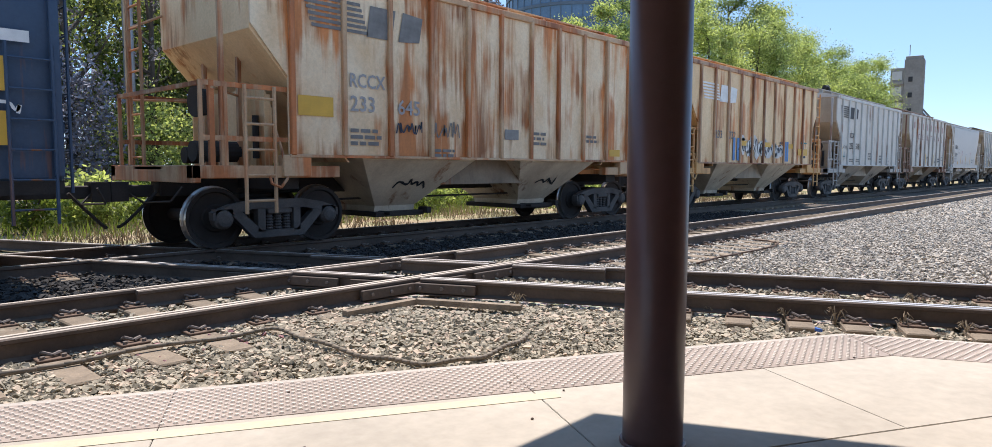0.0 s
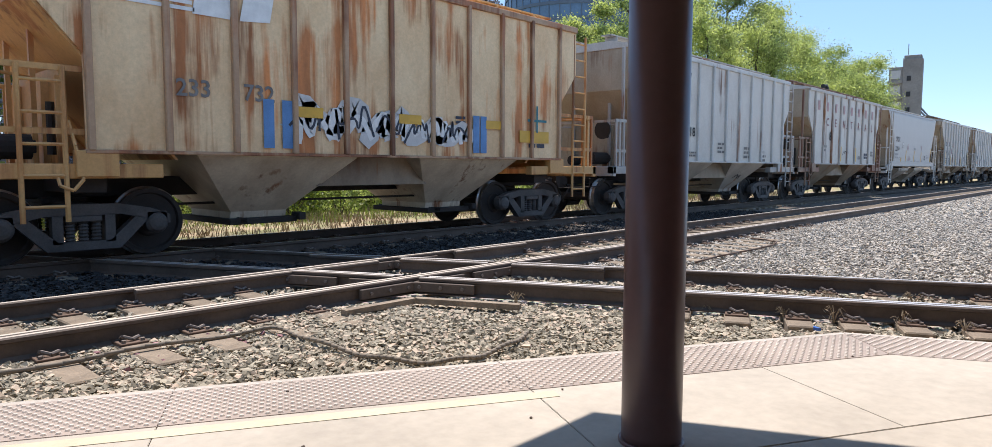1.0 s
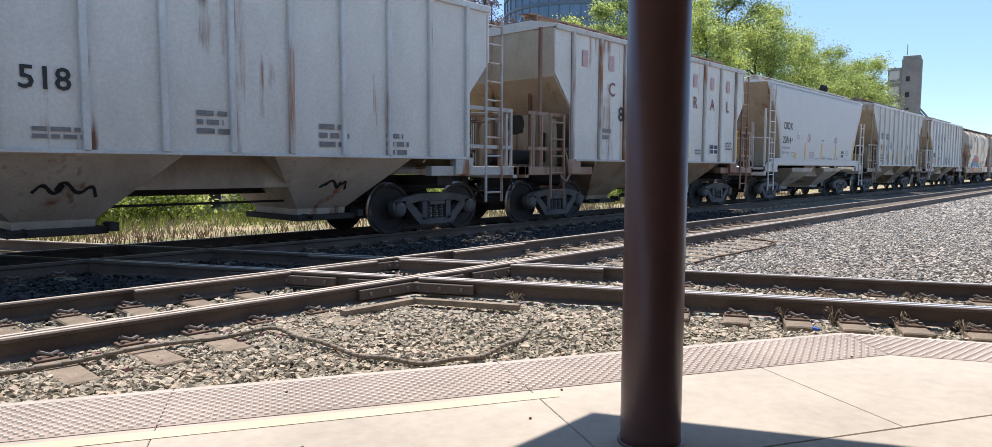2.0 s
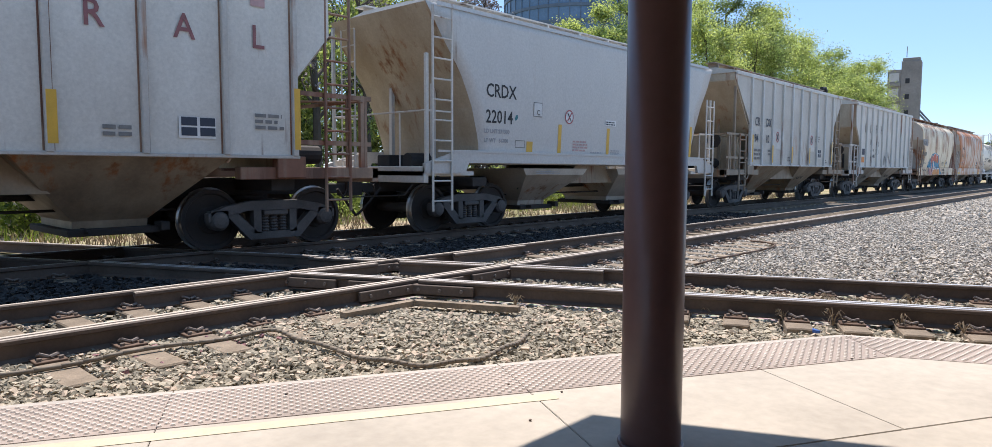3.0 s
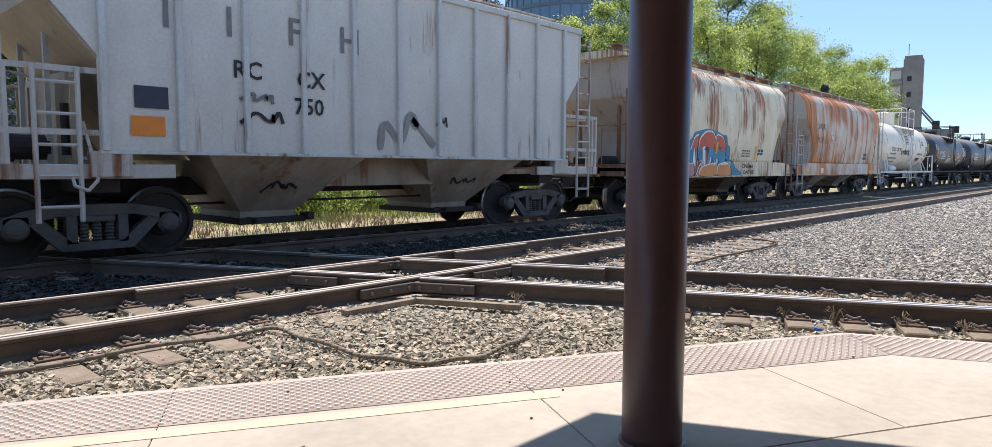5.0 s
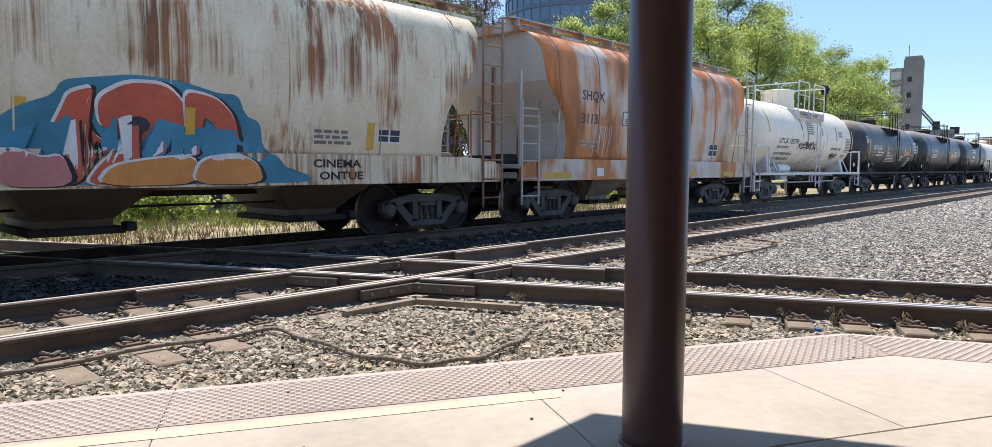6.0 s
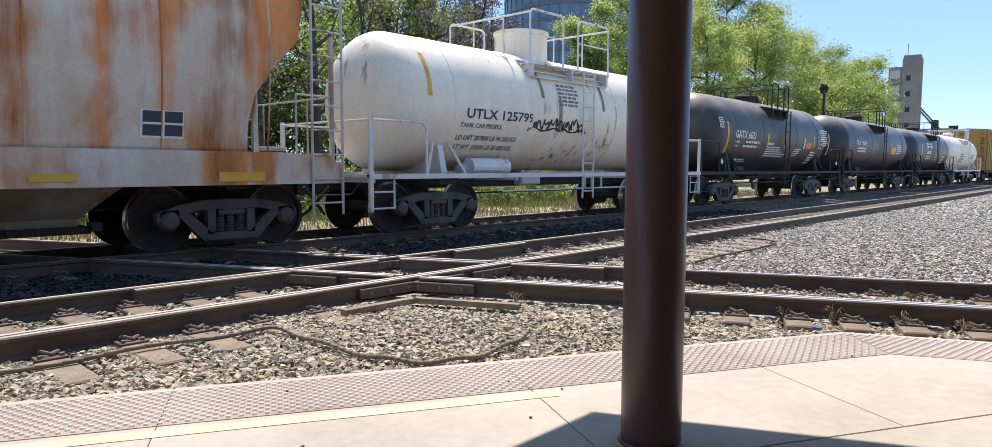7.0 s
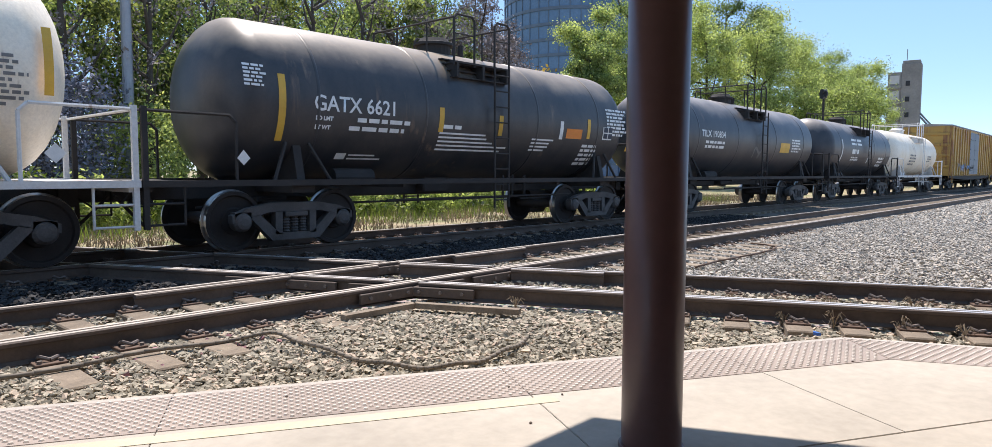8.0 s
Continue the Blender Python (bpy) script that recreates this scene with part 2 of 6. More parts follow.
def prism(bm, pts, lo, hi, axis="y"):
    """A polygon in the x-z plane (axis y), y-z plane (x) or x-y plane (z), drawn out from lo to hi."""
    def at(p, q):
        return {"y": (p[0], q, p[1]), "x": (q, p[0], p[1]), "z": (p[0], p[1], q)}[axis]
    a = [bm.verts.new(at(p, lo)) for p in pts]
    b = [bm.verts.new(at(p, hi)) for p in pts]
    n = len(pts)
    bm.faces.new(a)
    bm.faces.new(b[::-1])
    for i in range(n):
        bm.faces.new((a[i], b[i], b[(i + 1) % n], a[(i + 1) % n]))
    bmesh.ops.recalc_face_normals(bm, faces=bm.faces)


def rod(bm, p, q, r, seg=6, r2=None):
    p, q = Vector(p), Vector(q)
    d = q - p
    t = d.to_track_quat("Z", "Y").to_matrix()
    rings = []
    for c, rad in ((p, r), (q, r if r2 is None else r2)):
        rings.append([bm.verts.new(c + t @ Vector((rad * math.cos(2 * math.pi * i / seg), rad * math.sin(2 * math.pi * i / seg), 0))) for i in range(seg)])
    for i in range(seg):
        j = (i + 1) % seg
        bm.faces.new((rings[0][i], rings[0][j], rings[1][j], rings[1][i]))
    bm.faces.new(rings[0][::-1])
    bm.faces.new(rings[1])


def path_rod(bm, pts, r, seg=6):
    for p, q in zip(pts, pts[1:]):
        rod(bm, p, q, r, seg)


def lathe(bm, profile, seg=32, axis="y", centre=(0, 0, 0), close=True):
    """profile: (along the axis, radius)."""
    rings = []
    for s, r in profile:
        ring = []
        for i in range(seg):
            a = 2 * math.pi * i / seg
            c, d = r * math.cos(a), r * math.sin(a)
            v = {"y": (c, s, d), "x": (s, c, d), "z": (c, d, s)}[axis]
            ring.append(bm.verts.new(Vector(v) + Vector(centre)))
        rings.append(ring)
    for a, b in zip(rings, rings[1:]):
        for i in range(seg):
            j = (i + 1) % seg
            bm.faces.new((a[i], a[j], b[j], b[i]))
    if close:
        bm.faces.new(rings[0])
        bm.faces.new(rings[-1])
    bmesh.ops.recalc_face_normals(bm, faces=bm.faces)


def lettering(text, size, stretch=1.0):
    """A flat mesh of words in the x-z plane that starts at the origin."""
    cu = bpy.data.curves.new("words", "FONT")
    cu.body, cu.size, cu.resolution_u = text, size * 1.15, 2
    cu.offset = 0.005
    ob = bpy.data.objects.new("words", cu)
    me = bpy.data.meshes.new_from_object(ob)
    bpy.data.objects.remove(ob)
    bpy.data.curves.remove(cu)
    bm = bmesh.new()
    bm.from_mesh(me)
    bpy.data.meshes.remove(me)
    for v in bm.verts:
        v.co = Vector((v.co.x * stretch, 0, v.co.y))
    return bm


def bars(rows, height, gap, width, seed=1):
    """Lines of writing too small to read, as plain bars."""
    rnd = random.Random(seed)
    bm = bmesh.new()
    for r in range(rows):
        x = 0
        end = width * rnd.uniform(0.7, 1)
        while x < end:
            w = min(rnd.uniform(1.2, 4.5) * height, end - x)
            z = -r * (height + gap)
            bm.faces.new([bm.verts.new(c) for c in ((x, 0, z), (x + w, 0, z), (x + w, 0, z + height), (x, 0, z + height))])
            x += w + height * 0.7
    return bm


def sheet(w, h):
    bm = bmesh.new()
    n = max(1, int(h / 0.12))
    for i in range(n):
        bm.faces.new([bm.verts.new(c) for c in ((0, 0, h * i / n), (w, 0, h * i / n), (w, 0, h * (i + 1) / n), (0, 0, h * (i + 1) / n))])
    return bm


def blob(pts):
    bm = bmesh.new()
    bm.faces.new([bm.verts.new((x, 0, z)) for x, z in pts])
    return bm


# ---- ground and tracks ----
C_DIR = Vector((0.4282, -0.9037))
C_NRM = Vector((0.9037, 0.4282))
Y_B, Y_A, C_OFF = (5.85, 7.35), 10.8, (7.03, 8.53)


def ground():
    bm = bmesh.new()
    xs = [-1500, -200, -40, -5, 5, 15, 30, 60, 150, 500, 3000]
    ys = [-1500, -200, -40, -5, 5, 10, 14, 20, 40, 100, 400, 3000]
    v = [[bm.verts.new((x, y, -0.27 if x < 20 and y < 14 else -0.2)) for y in ys] for x in xs]
    for i in range(len(xs) - 1):
        for j in range(len(ys) - 1):
            bm.faces.new((v[i][j], v[i + 1][j], v[i + 1][j + 1], v[i][j + 1]))
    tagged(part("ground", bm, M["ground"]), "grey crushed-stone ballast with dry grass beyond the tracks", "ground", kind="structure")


def rail_mesh(length, head_mat=1):
    """A rail along x from 0, with its head at z = 0."""
    half = [(0.07, -0.178), (0.07, -0.166), (0.012, -0.145), (0.010, -0.05), (0.036, -0.038), (0.037, -0.012), (0.022, 0.0)]
    prof = half + [(-y, z) for y, z in half[::-1]]
    bm = bmesh.new()
    n = len(prof)
    a = [bm.verts.new((0, y, z)) for y, z in prof]
    b = [bm.verts.new((length, y, z)) for y, z in prof]
    for i in range(n):
        f_ = bm.faces.new((a[i], b[i], b[(i + 1) % n], a[(i + 1) % n]))
        if i == 6:
            f_.material_index = 1
    bm.faces.new(a[::-1])
    bm.faces.new(b)
    bmesh.ops.recalc_face_normals(bm, faces=bm.faces)
    return bm


def lay(track, name, p, q, z=0.0, head="head", label=""):
    p, q = Vector(p), Vector(q)
    d = q - p
    ob = part(name, rail_mesh(d.length), [M["rail"], M[head]], track, label)
    ob.matrix_basis = pose(p.x, p.y, z, 0, 0, math.degrees(math.atan2(d.y, d.x)))
    return ob


def ties_along(track, at, direction, first, last, step, half=1.28, rails=(-0.75, 0.75), seed=3):
    """Sleepers with plates and spring clips, crossing the line at + s * direction."""
    rnd = random.Random(seed)
    d = Vector(direction)
    yaw = math.degrees(math.atan2(d.y, d.x))
    tie = mesh_of(cube(-0.115, 0.115, -half, half, -0.36, -0.164, 0.012), "tie")
    plate = mesh_of(cube(-0.105, 0.105, -0.23, 0.23, -0.175, -0.146, 0.004), "tie_plate")
    bm = bmesh.new()
    for side in (-1, 1):
        path_rod(bm, [(-0.05, side * 0.06, -0.135), (-0.06, side * 0.14, -0.105), (0.0, side * 0.17, -0.13), (0.06, side * 0.14, -0.12), (0.05, side * 0.07, -0.14)], 0.014, 6)
        rod(bm, (-0.07, side * 0.19, -0.15), (-0.07, side * 0.19, -0.125), 0.018, 6)
        rod(bm, (0.07, side * 0.19, -0.15), (0.07, side * 0.19, -0.125), 0.018, 6)
    clip = mesh_of(bm, "rail_clip")
    for me, k in ((tie, "tie"), (plate, "plate"), (clip, "clip")):
        me.materials.append(M[k])
    s = first
    while s < last:
        c = Vector(at) + d * (s + rnd.uniform(-0.03, 0.03))
        m = pose(c.x, c.y, rnd.uniform(-0.008, 0.004), 0, 0, yaw + rnd.uniform(-1.2, 1.2))
        part("tie", tie, None, track).matrix_basis = m
        if s < 18:
            for r in rails:
                part("tie_plate", plate, None, track).matrix_basis = m @ Matrix.Translation((0, r, 0))
                part("rail_clip", clip, None, track).matrix_basis = m @ Matrix.Translation((0, r, 0))
        s += step


def on_c(off, s):
    """A point on the crossing track, off from the origin along its normal and s along it from where it meets y = 0."""
    base = C_NRM * off
    k = base.y / C_DIR.y
    return base - C_DIR * k + C_DIR * s


def c_at_y(off, y):
    return Vector(((off - C_NRM.y * y) / C_NRM.x, y))


def tracks():
    main = tagged(new("railroad_track"), "main track with polished rails on dark ties under the train", "railroad track", kind="structure")
    for y in (Y_A - 0.75, Y_A + 0.75):
        lay(main, "rail", (-60, y), (420, y), 0.0)
    ties_along(main, (0, Y_A), (1, 0), -2, 40, 0.52, seed=4)
    near = tagged(new("railroad_track"), "second track with rusty rails running beside the train's track", "railroad track", kind="structure")
    for y in Y_B:
        lay(near, "rail", (-40, y), (420, y), 0.0, "guard_head")
    lay(near, "guard_rail", (-3, Y_B[0] + 0.115), (22, Y_B[0] + 0.115), -0.006, "guard_head")
    for x0, x1 in ((2.6, 5.6), (7.0, 8.6)):
        lay(near, "guard_rail", (x0, Y_B[1] - 0.115), (x1, Y_B[1] - 0.115), -0.006, "guard_head")
    ties_along(near, (0, 6.6), (1, 0), -1.29, 4.0, 0.55, 1.66, seed=5)
    ties_along(near, (0, 6.6), (1, 0), 8.6, 13.6, 0.55, 1.9, seed=6)
    ties_along(near, (0, 6.6), (1, 0), 13.6, 60, 0.55, seed=7)
    cross = tagged(new("railroad_track"), "rusty track that crosses the other tracks at a diamond", "railroad track", kind="structure")
    for off in C_OFF:
        cuts = [(-40, Y_B[0] - 0.085), (Y_B[0] + 0.2, Y_B[1] - 0.085), (Y_B[1] + 0.085, Y_A - 0.835), (Y_A - 0.665, Y_A + 0.665), (Y_A + 0.835, 30)]
        for a, b in cuts:
            lay(cross, "rail", c_at_y(off, a), c_at_y(off, b), 0.002)
    g = C_OFF[0] + 0.115
    for a, b in ((-6, Y_B[0] - 0.09), (Y_B[0] + 0.2, Y_B[1] - 0.2), (Y_B[1] + 0.09, Y_A - 0.9)):
        lay(cross, "guard_rail", c_at_y(g, a), c_at_y(g, b), -0.004, "head")
    g = C_OFF[1] - 0.115
    for a, b in ((4.7, Y_B[0] - 0.09), (Y_B[0] + 0.2, Y_B[1] - 0.2), (Y_B[1] + 0.09, 8.4)):
        lay(cross, "guard_rail", c_at_y(g, a), c_at_y(g, b), -0.004, "head")
    # cast fillers and splice plates at the four crossings
    for yb in Y_B:
        for off in C_OFF:
            c = c_at_y(off, yb)
            for ang, ln in ((0, 1.5), (math.degrees(math.atan2(C_DIR.y, C_DIR.x)), 1.5)):
                for s in (-0.058, 0.058):
                    f_ = part("splice_plate", cube(-ln / 2, ln / 2, s - 0.022, s + 0.022, -0.15, -0.045, 0.006), M["rail"], cross)
                    f_.matrix_basis = pose(c.x, c.y, 0, 0, 0, ang)
                for k in range(6):
                    bm = bmesh.new()
                    rod(bm, (-ln / 2 + 0.12 + k * 0.25, -0.1, -0.095), (-ln / 2 + 0.12 + k * 0.25, -0.075, -0.095), 0.02, 6)
                    part("bolt", bm, M["clip"], cross).matrix_basis = pose(c.x, c.y, 0, 0, 0, ang)
    mid = (C_OFF[0] + C_OFF[1]) / 2
    ties_along(cross, c_at_y(mid, 0), C_DIR, -3.92, 4.0, 0.5, 1.22, seed=8)
    # long timber and steel strap at the corner of the diamond
    bm = bmesh.new()
    for p, q in (((3.75, 5.36), (4.62, 5.36)), ((4.62, 5.36), (5.1, 4.35))):
        p, q = Vector(p), Vector(q)
        n_ = Vector((-(q - p).y, (q - p).x)).normalized() * 0.045
        prism(bm, [tuple(p - n_), tuple(q - n_), tuple(q + n_), tuple(p + n_)], -0.17, -0.115, "z")
    tagged(part("steel_strap", bm, M["tie"]), "tan weathered strap bent round the corner of the diamond", "strap")


# ---- stones ----


def stones(label, spots, lo, hi, seed, z=-0.19, mat="stones"):
    rs = np.random.RandomState(seed)
    n = len(spots)
    v0 = np.array([(x, y, z) for x in (-1, 1) for y in (-1, 1) for z in (-1, 1)]) * 0.8
    f0 = np.array([(0, 1, 3, 2), (4, 6, 7, 5), (0, 4, 5, 1), (2, 3, 7, 6), (0, 2, 6, 4), (1, 5, 7, 3)])
    size = rs.uniform(lo, hi, (n, 1, 1)) * rs.uniform(0.4, 1.45, (n, 1, 3))
    v = v0[None] * size * rs.uniform(0.45, 1.2, (n, 8, 3))
    q = rs.normal(size=(n, 4))
    q /= np.linalg.norm(q, axis=1)[:, None]
    w, x, y, zz = q.T
    rot = np.stack([1 - 2 * (y * y + zz * zz), 2 * (x * y - w * zz), 2 * (x * zz + w * y), 2 * (x * y + w * zz), 1 - 2 * (x * x + zz * zz), 2 * (y * zz - w * x),
                    2 * (x * zz - w * y), 2 * (y * zz + w * x), 1 - 2 * (x * x + y * y)], 1).reshape(n, 3, 3)
    v = np.einsum("nij,nkj->nki", rot, v) * (1, 1, 0.62)
    pos = np.column_stack([spots, z + rs.uniform(-0.012, 0.03, n)])
    v = (v + pos[:, None]).reshape(-1, 3)
    f = (f0[None] + 8 * np.arange(n)[:, None, None]).reshape(-1, 4)
    me = bpy.data.meshes.new("ballast")
    me.from_pydata(v.tolist(), [], f.tolist())
    me.materials.append(M[mat])
    ob = new("ballast", me)
    tagged(ob, label, "ballast", kind="stuff")


def ballast():
    rs = np.random.RandomState(11)

    def fill(x0, x1, y0, y1, per_m2, keep):
        n = int((x1 - x0) * (y1 - y0) * per_m2)
        p = np.column_stack([rs.uniform(x0, x1, n), rs.uniform(y0, y1, n)])
        return p[keep(p[:, 0], p[:, 1])]

    def cn(x, y):
        return 0.9037 * x + 0.4282 * y
    edge = lambda x, y: (0.866 * y + 0.5 * x > 4.13) | (cn(x, y) > 5.64)
    def bare_tie(x, y):
        b = (np.abs((x + 1.28 + 0.275) % 0.55 - 0.275) < 0.125) & (y > 4.92) & (x < 2.9)
        s = 0.4282 * x - 0.9037 * y - 0.4282 * 8.61
        return b | ((np.abs((s + 3.92 + 0.25) % 0.5 - 0.25) < 0.125) & (cn(x, y) > 6.55) & (y < 2.75))
    a = fill(-0.5, 7.5, 0.2, 5.82, 2600, lambda x, y: edge(x, y) & (cn(x, y) < 7.0) & (y < 5.8) & ~(bare_tie(x, y) & (rs.rand(len(x)) < 0.97)))
    low = cn(a[:, 0], a[:, 1]) > 6.25
    stones("loose grey and tan crushed stone beside the platform", a[~low], 0.012, 0.032, 1, -0.202)
    stones("loose crushed stone between the tie ends", a[low], 0.014, 0.034, 12, -0.238)
    red = fill(1.7, 3.0, 5.0, 5.6, 90, lambda x, y: rs.rand(len(x)) < 0.8)
    stones("stones stained with dull red spray paint", red, 0.014, 0.034, 13, -0.190, "red_stones")
    b = fill(-1, 12, 6.02, 7.28, 420, lambda x, y: (cn(x, y) < 6.9) | (cn(x, y) > 8.6))
    stones("grey crushed stone between the rails", b, 0.014, 0.034, 2, -0.212, "stones")
    c = fill(7, 24, -0.2, 5.8, 520, lambda x, y: (cn(x, y) > 8.58) & (y > 0.09 * x - 0.6) & ~((y > 4.72) & (x < 13.6) & (np.abs((x - 8.6 + 0.275) % 0.55 - 0.275) < 0.13)))
    stones("pale grey crushed stone field beside the track", c, 0.015, 0.032, 3, -0.19, "pale_stones")
    c = fill(24, 60, 2.0, 5.6, 90, lambda x, y: x > 0)
    stones("pale grey crushed stone far along the track", c, 0.035, 0.06, 7, -0.19, "pale_stones")
    d = fill(2, 10, -0.5, 5.8, 420, lambda x, y: (cn(x, y) > 7.2) & (cn(x, y) < 8.45))
    stones("grey crushed stone between the crossing rails", d, 0.016, 0.036, 4, -0.185)
    # These stones have the train's shade in their colour.
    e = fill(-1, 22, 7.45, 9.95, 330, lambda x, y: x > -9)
    stones("crushed stone between the tracks, coloured dark for the train's shade", e, 0.018, 0.04, 5, -0.19, "shade_stones")
    e = fill(5.0, 8, 5.9, 7.3, 200, lambda x, y: (cn(x, y) > 7.2) & (cn(x, y) < 8.4))
    stones("dark crushed stone inside the diamond", e, 0.016, 0.03, 6, -0.2)


# ---- platform ----
P_DIR = Vector((0.866, -0.5))
P_NRM = Vector((0.5, 0.866))
CORNER = Vector((5.532, 1.546))


def strip_point(inset, s, second=False):
    """A point on a line inset from the platform's edge, s along it from the corner's foot; s = 0 gives the mitred corner."""
    d, n_ = (C_DIR, C_NRM) if second else (P_DIR, P_NRM)
    if abs(s) > 0.02:
        return CORNER - n_ * inset + d * s
    a = P_NRM.dot(CORNER) - inset
    b = C_NRM.dot(CORNER) - inset
    det = P_NRM.x * C_NRM.y - P_NRM.y * C_NRM.x
    return Vector(((a * C_NRM.y - b * P_NRM.y) / det, (P_NRM.x * b - C_NRM.x * a) / det)) + d * s


def slab(name, pts, z0, z1, mat, parent, bev=0.0025):
    bm = bmesh.new()
    prism(bm, [tuple(p) for p in pts], z0, z1, "z")
    if bev:
        bmesh.ops.bevel(bm, geom=[e for e in bm.edges if all(v.co.z > z1 - 1e-4 for v in e.verts)], offset=bev, segments=2, affect="EDGES")
    return part(name, bm, mat, parent)


def platform():
    deck = tagged(new("platform"), "pale concrete station platform with a red tactile edge strip", "platform", kind="structure")
    g = 0.002

    def band(name, i0, i1, cuts, second, mat, z0=-0.5, z1=0.0):
        for a, b in zip(cuts, cuts[1:]):
            a2, b2 = a + g, b - g
            pts = []
            for inset, s in ((i0, a2), (i0, b2), (i1, b2), (i1, a2)):
                if abs(s) < 0.01:
                    s = g if second else -g
                pts.append(strip_point(inset, s, second))
            slab(name, pts, z0, z1, mat, deck)
    # outer curb, strip bed, edge band and inner field, in two arms
    arms = ((False, [-12, -9, -7.69, -6.14, -4.58, -2.71, -1.20, 0]), (True, [0, 1.6, 3.2, 6.0]))
    for second, cuts in arms:
        band("curb", 0.0, 0.05, cuts, second, M["curb"], -0.5, -0.004)
        band("strip_bed", 0.058, 0.60, cuts, second, M["tactile"], -0.5, 0.0)
        band("slab", 0.608, 1.63, cuts[1:] if second else cuts[:-1], second, M["concrete"])
        band("slab", 1.638, 12.0, [-12, -7.69, -4.58, -2.39] if not second else [2.3, 4.0, 6.0], second, M["concrete"])
    # the edge slab and the inner field at the corner
    slab("slab", [strip_point(0.608, -1.20 + g), strip_point(0.608, 0), strip_point(0.608, 1.6 - g, True), strip_point(1.63, 1.6 - g, True), strip_point(1.63, 0), strip_point(1.63, -1.20 + g)], -0.5, 0.0, M["concrete"], deck)
    pts = [strip_point(1.638, -2.39 + g), strip_point(1.638, 0), strip_point(1.638, 2.3 - g, True), strip_point(6.5, 2.3 - g, True), strip_point(12.0, 2.3 - g, True), strip_point(12.0, -2.39 + g), strip_point(6.5, -2.39 + g)]
    slab("slab", pts, -0.5, 0.0, M["concrete"], deck)
    # domes of the warning strip
    for second, lo, hi in ((False, -8.2, -0.3), (True, 0.3, 2.4)):
        d, n_ = (C_DIR, C_NRM) if second else (P_DIR, P_NRM)
        bm_v, bm_f = [], []
        rows = 17
        for i in range(rows):
            inset = 0.085 + i * 0.0302
            s, end = lo, hi
            m_ = (strip_point(inset, 0, second) - (CORNER - n_ * inset)).dot(d)
            if second:
                s = m_ + 0.02
            else:
                end = m_ - 0.05
            while s < end:
                c = CORNER - n_ * inset + d * (s + (0.03 if i % 2 else 0))
                base = len(bm_v)
                for r, z in ((0.0155, 0.0005), (0.0095, 0.0075)):
                    for k in range(6):
                        a = math.pi / 3 * k
                        bm_v.append((c.x + r * math.cos(a), c.y + r * math.sin(a), z))
                for k in range(6):
                    j = (k + 1) % 6
                    bm_f.append((base + k, base + j, base + 6 + j, base + 6 + k))
                bm_f.append(tuple(base + 6 + k for k in range(6)))
                s += 0.0605
        me = bpy.data.meshes.new("dome")
        me.from_pydata(bm_v, [], bm_f)
        tagged(part("domes", me, M["tactile_dome"], deck, "worn truncated warning domes, coloured paler as if lit"), kind="stuff")
    pts = [strip_point(0.66, -11), strip_point(0.66, -2.6), strip_point(0.755, -2.6), strip_point(0.755, -11)]
    slab("painted_line", pts, -0.002, 0.003, M["yellow_line"], deck, 0)


def column():
    col = tagged(new("platform_column"), "round brown painted steel column of the platform canopy", "column")
    bm = bmesh.new()
    lathe(bm, [(0.0, 0.133), (0.05, 0.133), (3.3, 0.133)], 48, "z")
    part("shaft", bm, M["pole"], col, smooth=True)
    bm = bmesh.new()
    lathe(bm, [(0.0, 0.146), (0.012, 0.146), (0.016, 0.142), (0.016, 0.1335)], 40, "z")
    part("base_ring", bm, M["pole"], col)
    col.matrix_basis = pose(2.700, 1.528, 0)
    h = 3.3
    tip = Vector((2.83, 1.93)) + Vector((SUN.x, SUN.y)) / SUN.z * h
    bm = bmesh.new()
    pts = [tip, tip + Vector((-14, 0.1)), tip + Vector((-14, -12)), tip + C_DIR * 10 + Vector((-4, -3)), tip + C_DIR * 10]
    prism(bm, [tuple(p) for p in pts], h, h + 0.25, "z")
    tagged(part("canopy_roof", bm, M["roof"]), "flat canopy roof over the platform", "roof", kind="structure")


def station():
    """An unseen wall added behind the viewer; it closes the platform and darkens the column."""
    b = tagged(new("station_wall"), "brown brick wall added unseen behind the platform to darken the column", "wall", kind="structure")
    part("wall", cube(-14, 14, -2.9, -2.5, 0.0, 3.3), M["brick"], b)
    part("plinth", cube(-14, 14, -2.5, -2.44, 0.0, 0.4, 0.01), M["curb"], b)


